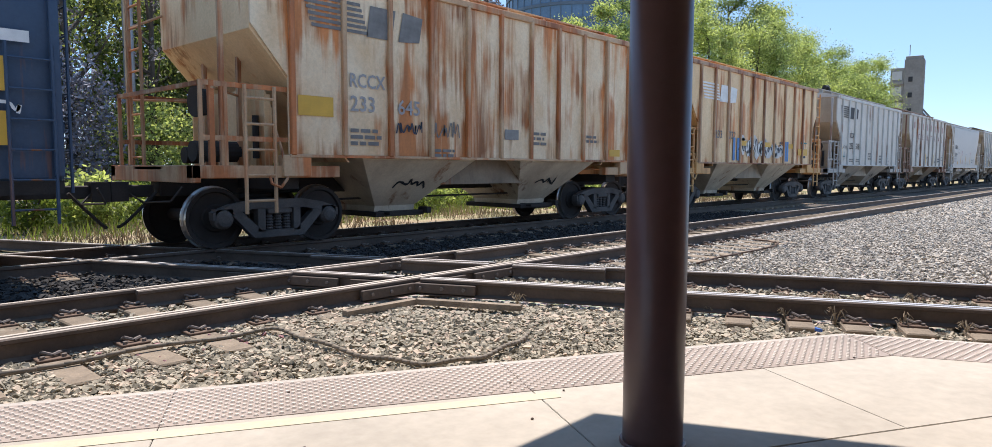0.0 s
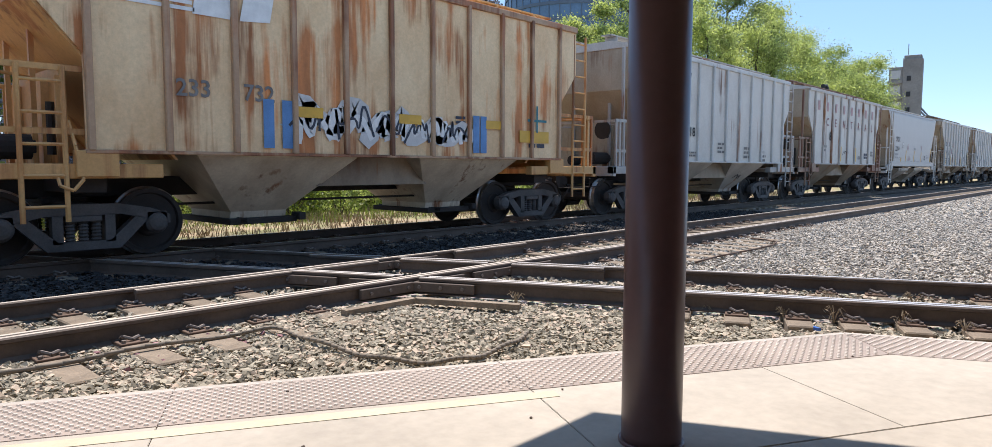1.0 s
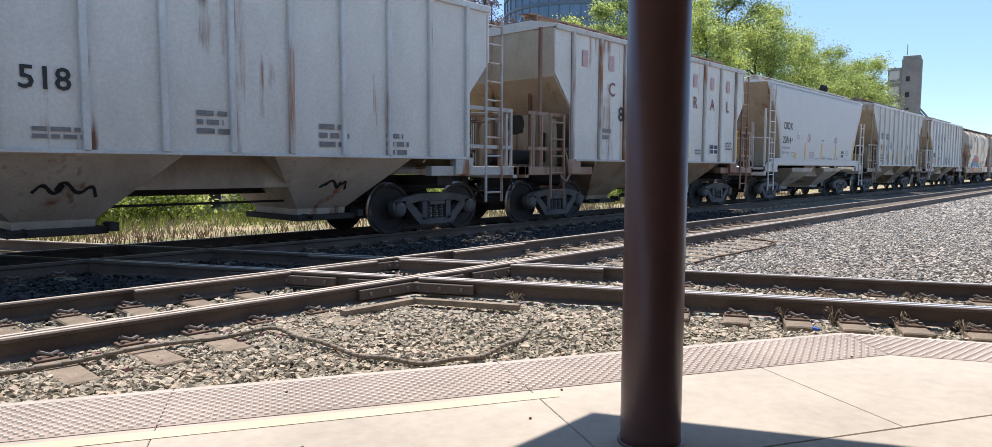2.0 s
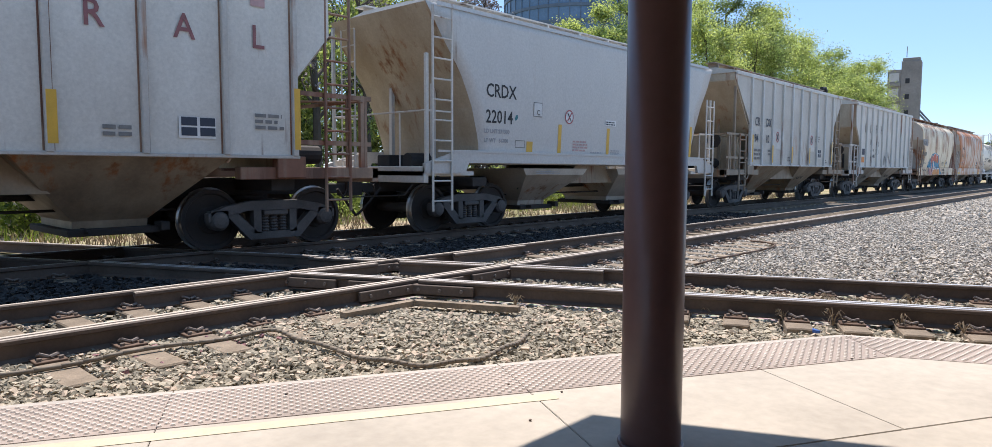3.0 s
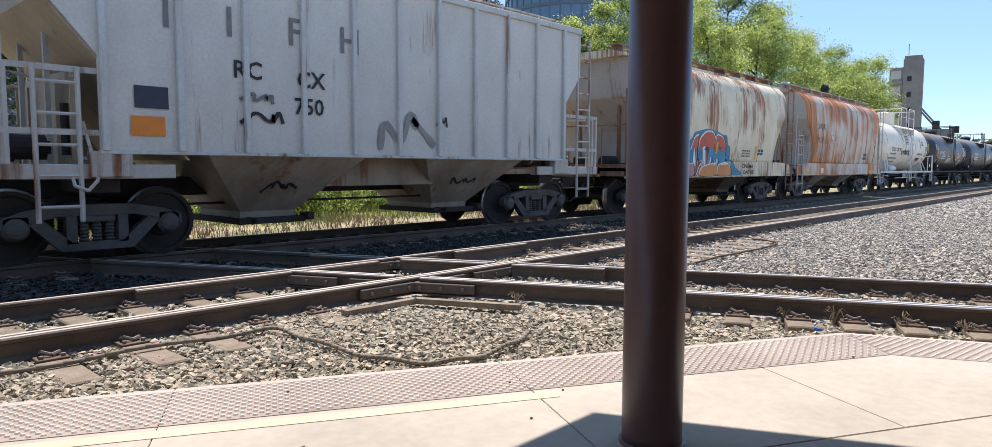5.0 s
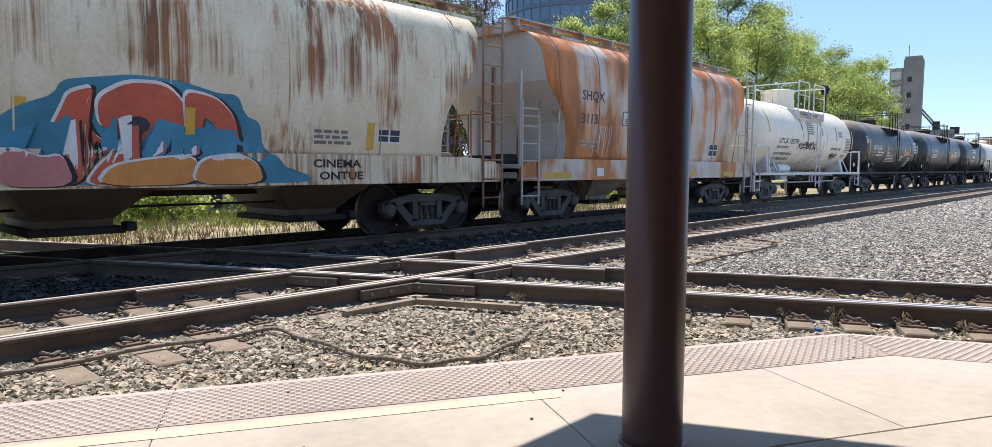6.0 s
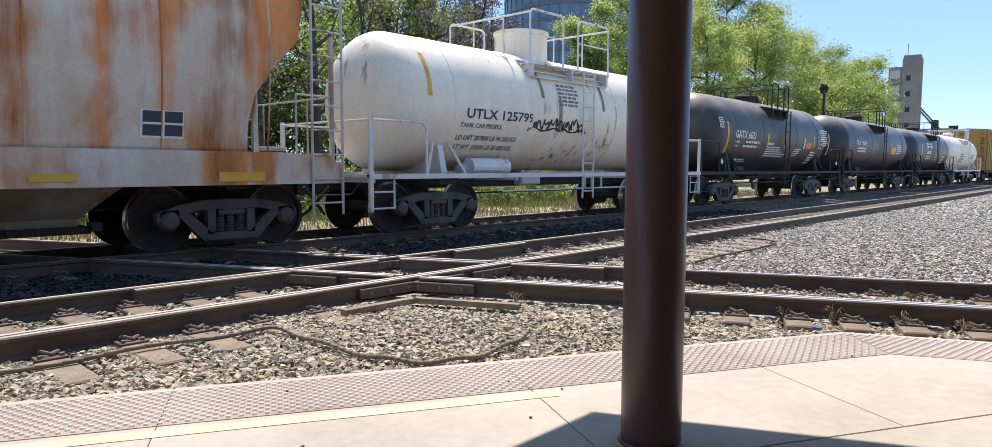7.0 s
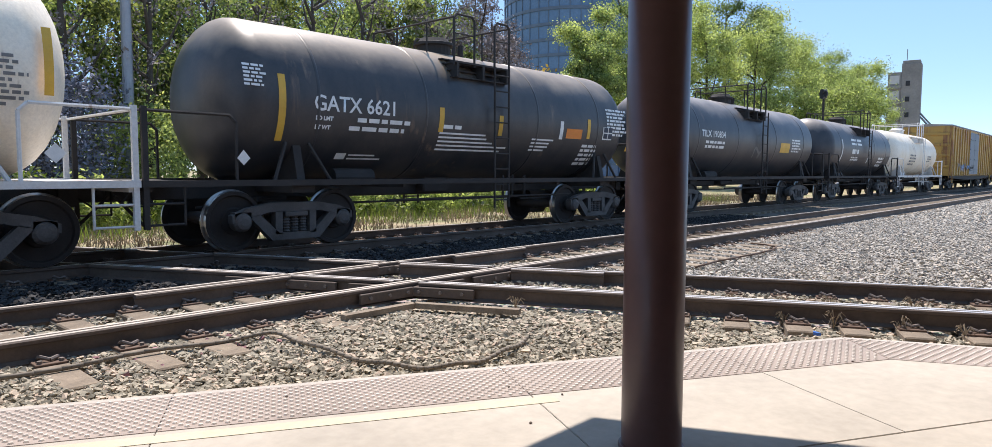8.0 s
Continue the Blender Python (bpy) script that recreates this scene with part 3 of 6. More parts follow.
def cable():
    bm = bmesh.new()
    pts = [(-0.5, 5.5), (1.08, 5.42), (1.84, 5.38), (2.5, 5.33), (2.95, 5.25), (2.99, 4.9), (2.97, 4.4), (3.0, 4.0), (3.08, 3.72), (3.26, 3.5), (3.5, 3.42), (3.8, 3.44), (4.1, 3.52), (4.33, 3.60)]
    n = len(pts)
    fine = []
    for i in range(n - 1):
        p0, p1, p2, p3 = (Vector(pts[max(0, min(n - 1, k))]) for k in (i - 1, i, i + 1, i + 2))
        for k in range(5):
            t = k / 5
            fine.append(0.5 * (2 * p1 + (p2 - p0) * t + (2 * p0 - 5 * p1 + 4 * p2 - p3) * t * t + (3 * p1 - p0 - 3 * p2 + p3) * t ** 3))
    path_rod(bm, [(p.x, p.y, -0.138 + 0.012 * math.sin(i * 0.7)) for i, p in enumerate(fine)], 0.017, 7)
    tagged(part("cable", bm, M["cable"], smooth=True), "thick brown cable looped over the ballast", "cable")
    bm = bmesh.new()
    pts = [(9.2, 4.55), (10.0, 4.62), (10.8, 4.60), (11.6, 4.58), (12.3, 4.62), (12.75, 4.74), (13.0, 5.0), (13.1, 5.35)]
    path_rod(bm, [(x, y, -0.13) for x, y in pts], 0.016, 6)
    tagged(part("hose", bm, M["plate"], smooth=True), "rusty hose lying beside the long ties", "hose")


# ---- train ----
WHEELS = []


def wheelset(parent, x):
    bm = bmesh.new()
    for s in (-1, 1):
        lathe(bm, [(s * 0.79, 0.10), (s * 0.79, 0.19), (s * 0.765, 0.21), (s * 0.765, 0.375), (s * 0.80, 0.395), (s * 0.80, 0.452), (s * 0.72, 0.457), (s * 0.70, 0.482), (s * 0.675, 0.482), (s * 0.67, 0.40), (s * 0.70, 0.37), (s * 0.71, 0.12)], 36)
    lathe(bm, [(-1.02, 0.075), (-0.85, 0.085), (-0.7, 0.10), (0.7, 0.10), (0.85, 0.085), (1.02, 0.075)], 14)
    for f_ in bm.faces:
        r = [math.hypot(v.co.x, v.co.z) for v in f_.verts]
        if min(r) > 0.44:
            f_.material_index = 1
    ob = part("wheelset", bm, [M["wheel"], M["tread"]], parent)
    ob.matrix_basis = pose(x, 0, 0.457)
    return ob


def spring_mesh(made=[]):
    if not made:
        bm = bmesh.new()
        lathe(bm, [(0.26 + i * 0.022, 0.066 if i % 2 else 0.048) for i in range(13)], 10, "z")
        made.append(mesh_of(bm, "spring"))
        made[0].materials.append(M["truck"])
    return made[0]


def truck(parent, x):
    bm = bmesh.new()
    box(bm, -0.19, 0.19, -1.0, 1.0, 0.5, 0.74, 0.02)
    box(bm, -0.28, 0.28, -0.35, 0.35, 0.70, 0.80, 0.02)
    tr = part("truck", bm, M["dark"], parent)
    tr.matrix_basis = pose(x, 0, 0)
    for s in (-1, 1):
        bm = bmesh.new()
        y0, y1 = s * 0.93, s * 1.07
        top = [(-1.06, 0.56), (-0.80, 0.66), (-0.40, 0.73), (0.40, 0.73), (0.80, 0.66), (1.06, 0.56), (1.06, 0.44), (0.82, 0.50), (0.45, 0.59), (-0.45, 0.59), (-0.82, 0.50), (-1.06, 0.44)]
        prism(bm, top, y0, y1)
        prism(bm, [(-0.78, 0.52), (-0.62, 0.56), (-0.30, 0.26), (0.30, 0.26), (0.62, 0.56), (0.78, 0.52), (0.42, 0.15), (-0.42, 0.15)], y0, y1)
        for q in (-1, 1):
            prism(bm, [(q * 0.36, 0.60), (q * 0.24, 0.60), (q * 0.24, 0.24), (q * 0.36, 0.24)], y0, y1)
            lathe(bm, [(s * 0.90, 0.15), (s * 1.05, 0.15), (s * 1.10, 0.11), (s * 1.115, 0.06)], 16, "y", (q * 0.89, 0, 0.457))
            box(bm, q * 0.89 - 0.13, q * 0.89 + 0.13, min(y0, y1), max(y0, y1), 0.50, 0.60)
        part("side_frame", bm, M["truck"], tr)
        for k in (-0.15, 0.0, 0.15):
            part("spring", spring_mesh(), None, tr).matrix_basis = pose(k, s * 1.0, 0)
        part("bolster_end", cube(-0.2, 0.2, min(s * 0.96, s * 1.09), max(s * 0.96, s * 1.09), 0.51, 0.585, 0.01), M["truck"], tr)
    for q in (-1, 1):
        WHEELS.append(wheelset(tr, q * 0.89))
    return tr


def coupler(parent, x, s):
    """A knuckle coupler and air hose at the end x; s is the side to which it points."""
    bm = bmesh.new()
    box(bm, min(x, x + s * 0.45), max(x, x + s * 0.45), -0.09, 0.09, 0.77, 0.95, 0.015)
    prism(bm, [(x + s * 0.38, -0.17), (x + s * 0.62, -0.19), (x + s * 0.66, -0.03), (x + s * 0.5, 0.02), (x + s * 0.62, 0.15), (x + s * 0.40, 0.20)], 0.72, 1.0, "z")
    part("coupler", bm, M["dark"], parent)
    bm = bmesh.new()
    pts = [(x + s * (0.05 + 0.5 * math.sin(t * math.pi / 2)), -0.32 + 0.15 * t, 0.86 - 0.50 * math.sin(t * math.pi * 0.55)) for t in [i / 8 for i in range(9)]]
    path_rod(bm, pts, 0.024, 6)
    path_rod(bm, [(x + s * 0.1, -1.3, 0.95), (x + s * 0.22, -1.2, 0.75), (x + s * 0.22, -0.25, 0.7), (x + s * 0.45, -0.1, 0.9)], 0.014, 5)
    part("air_hose", bm, M["dark"], parent)


def ladder(parent, mat, x0, x1, y, z0, z1, n, r=0.017, name="ladder", axis="x"):
    bm = bmesh.new()
    P = (lambda u, z: (u, y, z)) if axis == "x" else (lambda u, z: (y, u, z))
    for u in (x0, x1):
        rod(bm, P(u, z0), P(u, z1), r * 1.4, 6)
    for i in range(n):
        z = z0 + (z1 - z0) * (i + 0.5) / n
        rod(bm, P(x0, z), P(x1, z), r, 6)
    part(name, bm, mat, parent)


def decal(parent, bm, mat, x, y, z, name="lettering", label="", skin=None):
    """Paint on a side: flat in x-z at (x, y, z), or laid on the curve y = skin(z)."""
    if skin:
        bmesh.ops.triangulate(bm, faces=bm.faces)
        for v in bm.verts:
            v.co = Vector((v.co.x + x, skin(v.co.z + z) - 0.006, v.co.z + z))
        ob = part(name, bm, M[mat], parent, label)
    else:
        ob = part(name, bm, M[mat], parent, label)
        ob.matrix_basis = pose(x, y, z)
    return ob


def hatches(parent, mat, half, z, n=4):
    for i in range(n):
        x = -half + (i + 0.5) * 2 * half / n
        bm = bmesh.new()
        box(bm, x - half / n * 0.85, x + half / n * 0.85, -0.33, 0.33, z, z + 0.10, 0.03)
        part("roof_hatch", bm, mat, parent)


def roof_walk(parent, mat, half, z, y=0.75):
    bm = bmesh.new()
    for s in (-1, 1):
        for k in range(3):
            box(bm, -half, half, s * y - 0.16 + k * 0.11, s * y - 0.06 + k * 0.11, z, z + 0.03)
        x = -half + 0.2
        while x < half:
            box(bm, x, x + 0.05, s * y - 0.18, s * y + 0.18, z - 0.22, z)
            x += 1.2
    part("roof_walk", bm, mat, parent)


def bays(parent, mat, centres, top, z_top=1.47, wide=1.5, bottom=0.47, z_bot=0.42):
    for c in centres:
        bm = bmesh.new()
        rings = []
        for hx, hy, z in ((top, wide, z_top + 0.02), (top - 0.12, wide - 0.03, z_top - 0.12), (bottom, 0.68, z_bot + 0.1), (bottom, 0.66, z_bot)):
            rings.append([bm.verts.new((c + a * hx, b * hy, z)) for a, b in ((-1, -1), (1, -1), (1, 1), (-1, 1))])
        for a, b in zip(rings, rings[1:]):
            for i in range(4):
                bm.faces.new((a[i], a[(i + 1) % 4], b[(i + 1) % 4], b[i]))
        bm.faces.new(rings[0])
        bm.faces.new(rings[-1])
        bmesh.ops.recalc_face_normals(bm, faces=bm.faces)
        part("hopper_bay", bm, mat, parent, "sloping discharge bay")
        bm = bmesh.new()
        box(bm, c - bottom - 0.1, c + bottom + 0.1, -0.85, 0.85, z_bot - 0.09, z_bot, 0.01)
        rod(bm, (c - 0.35, -1.0, z_bot - 0.02), (c - 0.35, 0.9, z_bot - 0.02), 0.035, 8)
        box(bm, c + bottom + 0.08, c + bottom + 0.2, -0.95, -0.7, z_bot - 0.06, z_bot + 0.06, 0.01)
        part("outlet_gate", bm, M["dark"], parent)


def center_trough(parent, mat, z_top):
    """The shallow sheet between the two bays of a hopper."""
    bm = bmesh.new()
    prism(bm, [(-0.62, z_top), (0.62, z_top), (1.18, 0.90), (-1.18, 0.90)], -1.08, 1.08)
    part("center_trough", bm, mat, parent)


def running_gear(car, truck_x, end, shift=0.0):
    bm = bmesh.new()
    box(bm, -end + 0.1, end - 0.1, -0.16, 0.16, 0.78, 1.06, 0.01)
    for s in (-1, 1):
        box(bm, s * truck_x + shift - 0.2, s * truck_x + shift + 0.2, -1.3, 1.3, 0.88, 1.06, 0.01)
    part("center_sill", bm, M["dark"], car)
    for s in (-1, 1):
        truck(car, s * truck_x + shift)
        coupler(car, s * end - s * 0.05, s)
    bm = bmesh.new()
    rod(bm, (truck_x - 2.3, -0.55, 0.62), (truck_x + 1.3, -0.35, 0.62), 0.02, 5)
    rod(bm, (-truck_x - 1.3, -0.4, 0.66), (truck_x - 2.3, -0.5, 0.66), 0.02, 5)
    part("brake_rod", bm, M["dark"], car)


def moved(car, mid):
    """Slides all parts of a car along it, so that the marks keep their own origin."""
    for o in car.children:
        o.matrix_basis = Matrix.Translation((mid, 0, 0)) @ o.matrix_basis


def ribbed_hopper(label, paint, bay_paint, rib_paint, half=4.65, panels=10, truck_x=4.42, end=6.1, eave=4.25, cage=None, slope=None, over=0.58, slant=(2.55, 3.25), shift=-0.15, rust_line=None):
    """A two-bay covered hopper with outside posts, sloped ends and open end platforms."""
    car = tagged(new("hopper_car"), label, "hopper car", "freight cars of the train")
    cage = cage or paint
    up = half + over
    zb, w = 1.40, 1.52
    side = [(-half, zb), (half, zb), (half, slant[0]), (up, slant[1]), (up, eave), (-up, eave), (-up, slant[1]), (-half, slant[0])]
    for s in (-1, 1):
        bm = bmesh.new()
        prism(bm, side, s * (w - 0.035), s * w)
        part("side_sheet", bm, paint, car)
        bm = bmesh.new()
        box(bm, -half - 0.02, half + 0.02, s * w - 0.05, s * w + 0.025, zb - 0.035, zb + 0.012, 0.006)
        box(bm, -up, up, s * w - 0.05, s * w + 0.05, eave - 0.09, eave + 0.03, 0.01)
        part("side_sill", bm, rib_paint, car)
        rib = mesh_of(cube(-0.042, 0.042, -0.04, 0.04, zb, eave - 0.05, 0.012), "rib")
        rib.materials.append(rib_paint)
        for i in range(panels + 1):
            x = -half + 0.05 + (2 * half - 0.1) * i / panels
            part("rib", rib, None, car).matrix_basis = pose(x, s * (w + 0.03), 0)
            # A thin brown plate behind each rib stands for its rust lines.
            if rust_line:
                part("rib_flange", cube(x - 0.065, x + 0.065, s * w - 0.004, s * w + 0.004, zb + 0.02, eave - 0.1), rust_line, car)
    bm = bmesh.new()
    prism(bm, [(-w, eave - 0.03), (w, eave - 0.03), (w, eave + 0.03), (0.85, eave + 0.17), (-0.85, eave + 0.17), (-w, eave + 0.03)], -up - 0.03, up + 0.03, "x")
    part("roof", bm, paint, car)
    for i in range(panels + 1):
        x = -half + 2 * half * i / panels
        bm = bmesh.new()
        prism(bm, [(-w, eave + 0.03), (w, eave + 0.03), (0.85, eave + 0.20), (-0.85, eave + 0.20)], x - 0.03, x + 0.03, "x")
        part("roof_rib", bm, paint, car)
    hatches(car, paint, half, eave + 0.17)
    roof_walk(car, cage, up, eave + 0.32, 0.65)
    for s in (-1, 1):
        bm = bmesh.new()
        prism(bm, [(s * up, eave - 0.02), (s * (up - 0.04), eave - 0.02), (s * (up - 0.06), slant[1] - 0.03), (s * (half - 1.1), 1.3), (s * (half - 1.06), 1.3), (s * up, slant[1] - 0.07)], -w + 0.04, w - 0.04)
        part("slope_sheet", bm, slope or P["dusty"], car, "dusty tan sloping end sheet")
        # end platform, posts, rails and brake gear
        bm = bmesh.new()
        a, b = sorted((s * (half - 0.9), s * end))
        for y0, y1 in ((-1.5, -1.32), (1.32, 1.5)):
            box(bm, a, b, y0, y1, 1.06, 1.24, 0.01)
        c0, c1 = sorted((s * (end - 0.12), s * end))
        box(bm, c0, c1, -1.5, 1.5, 1.0, 1.24, 0.01)
        box(bm, a, b, -0.5, 0.5, 1.18, 1.22)
        c0, c1 = sorted((s * (half - 0.35), s * (half + 0.12)))
        box(bm, c0, c1, -1.56, -1.40, 1.08, 1.40, 0.01)
        part("end_platform", bm, cage, car)
        for y in (-1.45, 1.45):
            bm = bmesh.new()
            box(bm, s * (end - 0.30) - 0.035, s * (end - 0.30) + 0.035, y - 0.035, y + 0.035, 1.2, eave - 0.25 if y > 0 else 2.4)
            if y > 0:
                rod(bm, (s * (end - 0.30), y, 3.45), (s * up, y, 3.75), 0.025, 6)
            part("end_post", bm, cage, car)
        for y in (-0.6, 0.55):
            bm = bmesh.new()
            box(bm, s * (half + 0.3) - 0.03, s * (half + 0.3) + 0.03, y - 0.035, y + 0.035, 1.2, 2.9)
            rod(bm, (s * (half + 0.3), y, 2.3), (s * (end - 0.30), y * 2.5, 2.3), 0.02, 6)
            part("brace", bm, cage, car)
        for y in (-1.46, 1.46):
            bm = bmesh.new()
            a, b = sorted((s * (half - 0.02), s * (end - 0.12)))
            for z in (2.36, 1.62):
                box(bm, a, b, y - 0.018, y + 0.018, z - 0.035, z + 0.035)
            for k in (0.95, 1.3):
                box(bm, s * (half + k) - 0.025, s * (half + k) + 0.025, y - 0.02, y + 0.02, 1.2, 2.36)
            part("side_rail", bm, cage, car)
        bm = bmesh.new()
        box(bm, s * (end - 0.14) - 0.02, s * (end - 0.14) + 0.02, -1.46, 1.46, 2.32, 2.38)
        part("end_railing", bm, cage, car)
        if s < 0:
            ladder(car, cage, -half - 0.68, -half - 0.22, -1.50, 0.55, 2.38, 5, 0.022)
            part("corner_post", cube(-half - 1.02, -half - 0.95, -1.47, -1.40, 1.2, eave - 0.1, 0.008), cage, car)
        else:
            ladder(car, cage, half + 0.52, half + 0.97, -1.50, 0.55, eave - 0.12, 10, 0.02)
        if s < 0:
            bm = bmesh.new()
            x = -end + 0.32
            lathe(bm, [(x - 0.02, 0.20), (x - 0.02, 0.23), (x + 0.02, 0.23), (x + 0.02, 0.20)], 20, "x", (0, -0.95, 2.15))
            for k in range(3):
                a = math.pi * k / 3
                rod(bm, (x, -0.95 - 0.21 * math.cos(a), 2.15 - 0.21 * math.sin(a)), (x, -0.95 + 0.21 * math.cos(a), 2.15 + 0.21 * math.sin(a)), 0.014, 5)
            part("brake_wheel", bm, M["dark"], car)
            part("brake_housing", cube(x + 0.03, x + 0.16, -1.06, -0.84, 1.95, 2.32, 0.03), M["dark"], car)
            bm = bmesh.new()
            path_rod(bm, [(-half - 0.15, -1.40, 1.75), (-half - 0.12, -1.52, 1.45), (-half - 0.05, -1.54, 1.05), (-half - 0.16, -1.54, 0.92), (-half - 0.30, -1.53, 0.98), (-half - 0.32, -1.45, 1.2)], 0.022, 6)
            part("air_line", bm, cage, car)
        # web plate that carries the slope sheet, with stiffeners
        bm = bmesh.new()
        x = s * (half + 0.12)
        prism(bm, [(-1.22, 1.2), (1.22, 1.2), (1.22, 2.1), (1.0, 2.42), (-1.0, 2.42), (-1.22, 2.1)], x - 0.015, x + 0.015, "x")
        for y in (-1.2, -0.62, 0.62, 1.2):
            box(bm, min(x, x + s * 0.1), max(x, x + s * 0.1), y - 0.012, y + 0.012, 1.2, 2.3)
        part("web_plate", bm, slope or P["dusty"], car)
        ladder(car, cage, 0.75, 1.2, s * (end - 0.24), 1.2, eave, 9, 0.019, "end_ladder", "y")
        bm = bmesh.new()
        rod(bm, (s * (half + 0.3), -0.5, 1.45), (s * (half + 1.0), -0.5, 1.45), 0.16, 14)
        part("brake_cylinder", bm, M["dark"], car)
        bm = bmesh.new()
        rod(bm, (s * (half + 0.5), 0.25, 1.40), (s * (half + 0.8), 0.25, 1.40), 0.13, 12)
        part("air_reservoir", bm, M["dark"], car)
        bm = bmesh.new()
        rod(bm, (s * (half + 0.2), -0.9, 1.35), (s * (half + 0.2), -0.9, 2.0), 0.05, 8)
        part("brake_lever", bm, M["dark"], car)
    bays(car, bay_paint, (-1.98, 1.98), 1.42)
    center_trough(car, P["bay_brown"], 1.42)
    running_gear(car, truck_x, end, shift)
    return car


def skin_of(profile):
    zs = [p[1] for p in profile]
    ws = [p[0] for p in profile]
    return lambda z: -float(np.interp(z, zs, ws))


def smooth_hopper(label, paint, bay_paint, trim, half=5.85, truck_x=4.2, round_side=0.12, eave=4.0, seams=0, sill=None, low=1.32, end_paint=None, raked=False, mid=0.0, ladders=(1.0, 1.0)):
    """A two-bay covered hopper with smooth, slightly rounded sides and a deep side sill."""
    car = tagged(new("hopper_car"), label, "hopper car", "freight cars of the train")
    prof = []
    n = 16
    for i in range(n + 1):
        t = i / n
        z = low + (eave - low) * t
        w_ = 1.44 + round_side * math.sin(math.pi * min(1, t * 0.95)) - (0.30 * max(0, (t - 0.82) / 0.18) ** 2 if round_side > 0.08 else 0)
        prof.append((w_, z))
    skin = skin_of(prof)

    def edge(z):
        if raked:
            return half - 5.65 + float(np.interp(z, (1.3, 1.75, 2.4, 3.0, 3.6, 4.2), (4.2, 4.24, 4.45, 4.75, 5.2, 5.58)))
        return half - 5.78 + float(np.interp(z, (1.35, 1.8, 2.23, 2.65, 3.05, 3.5, 4.1), (4.22, 4.2, 4.3, 4.6, 4.98, 5.08, 5.2)))
    bm = bmesh.new()
    grid = {}
    cols = 24
    for s in (-1, 1):
        for i, (w_, z) in enumerate(prof):
            e = edge(z)
            for j in range(cols + 1):
                grid[s, i, j] = bm.verts.new((-e + 2 * e * j / cols, s * w_, z))
        for i in range(n):
            for j in range(cols):
                bm.faces.new((grid[s, i, j], grid[s, i, j + 1], grid[s, i + 1, j + 1], grid[s, i + 1, j]))
    for j, lab in ((0, "a"), (cols, "b")):
        for i in range(n):
            bm.faces.new((grid[-1, i, j], grid[-1, i + 1, j], grid[1, i + 1, j], grid[1, i, j]))
    for i in (0, n):
        for j in range(cols):
            bm.faces.new((grid[-1, i, j], grid[-1, i, j + 1], grid[1, i, j + 1], grid[1, i, j]))
    bmesh.ops.recalc_face_normals(bm, faces=bm.faces)
    body = part("body", bm, [paint, end_paint or paint], car)
    me = body.data
    for f_ in me.polygons:
        f_.use_smooth = abs(f_.normal.y) > 0.5
        f_.material_index = 1 if abs(f_.normal.x) > 0.3 and abs(f_.normal.y) < 0.5 else 0
    for k in range(seams):
        x = -half + 1.25 + (2 * half - 2.5) * k / (seams - 1)
        for s in (-1, 1):
            bm = bmesh.new()
            for (w0, z0), (w1, z1) in zip(prof, prof[1:]):
                rod(bm, (x, s * w0, z0), (x, s * w1, z1), 0.014, 5)
            part("seam", bm, paint, car)
    bm = bmesh.new()
    wt = prof[-1][0]
    prism(bm, [(-wt - 0.02, eave - 0.03), (wt + 0.02, eave - 0.03), (wt, eave + 0.05), (0.7, eave + 0.16), (-0.7, eave + 0.16), (-wt, eave + 0.05)], -half + 0.35, half - 0.35, "x")
    part("roof", bm, paint, car)
    hatches(car, paint, half - 0.8, eave + 0.16, 5)
    roof_walk(car, trim, half - 0.35, eave + 0.26, 0.8)
    bm = bmesh.new()
    for s in (-1, 1):
        if raked:
            outline = [(-half, low), (-half, low - 0.18), (-half + 1.0, low - 0.18), (-half + 1.1, low + 0.02), (half - 1.1, low + 0.02), (half - 1.0, low - 0.18), (half, low - 0.18), (half, low), (half - 0.9, low + 0.26), (-half + 0.9, low + 0.26)]
        else:
            outline = [(-half, 0.95), (half, 0.95), (half, 1.20), (half - 0.25, 1.38), (half - 1.1, low + 0.07), (-half + 1.1, low + 0.07), (-half + 0.25, 1.38), (-half, 1.20)]
        prism(bm, outline, s * 1.45, s * 1.53)
        box(bm, -half + 0.3, half - 0.3, s * 1.53 - 0.012, s * 1.53 + 0.012, 0.95 if not raked else low + 0.21, 0.985 if not raked else low + 0.25)
    part("side_sill", bm, sill or paint, car)
    for s in (-1, 1):
        bm = bmesh.new()
        c0, c1 = sorted((s * (half - 1.3), s * half))
        box(bm, c0, c1, -1.45, 1.45, low - 0.22, low - 0.14)
        c0, c1 = sorted((s * (half - 0.1), s * half))
        box(bm, c0, c1, -1.5, 1.5, low - 0.35, low - 0.05, 0.01)
        part("end_platform", bm, trim, car)
        for y in (-1.42, 1.42):
            part("corner_post", cube(s * (half - 0.12) - 0.03, s * (half - 0.12) + 0.03, y - 0.03, y + 0.03, low - 0.2, eave - 0.1 if y > 0 else eave - 0.9), trim, car)
            bm = bmesh.new()
            path_rod(bm, [(s * (half - 0.12), y, low + 0.95), (s * (half - 0.75), y, low + 0.95), (s * (half - 0.75), y, low - 0.1)], 0.018, 6)
            part("handrail", bm, trim, car)
        bm = bmesh.new()
        path_rod(bm, [(s * (half - 0.10), -1.42, low - 0.1), (s * (half - 0.10), -1.42, low + 0.95), (s * (half - 0.10), 1.42, low + 0.95), (s * (half - 0.10), 1.42, low - 0.1)], 0.018, 6)
        for y in (-0.7, 0.7):
            rod(bm, (s * (half - 0.10), y, low - 0.1), (s * (half - 0.10), y, low + 0.95), 0.016, 6)
        part("end_railing", bm, trim, car)
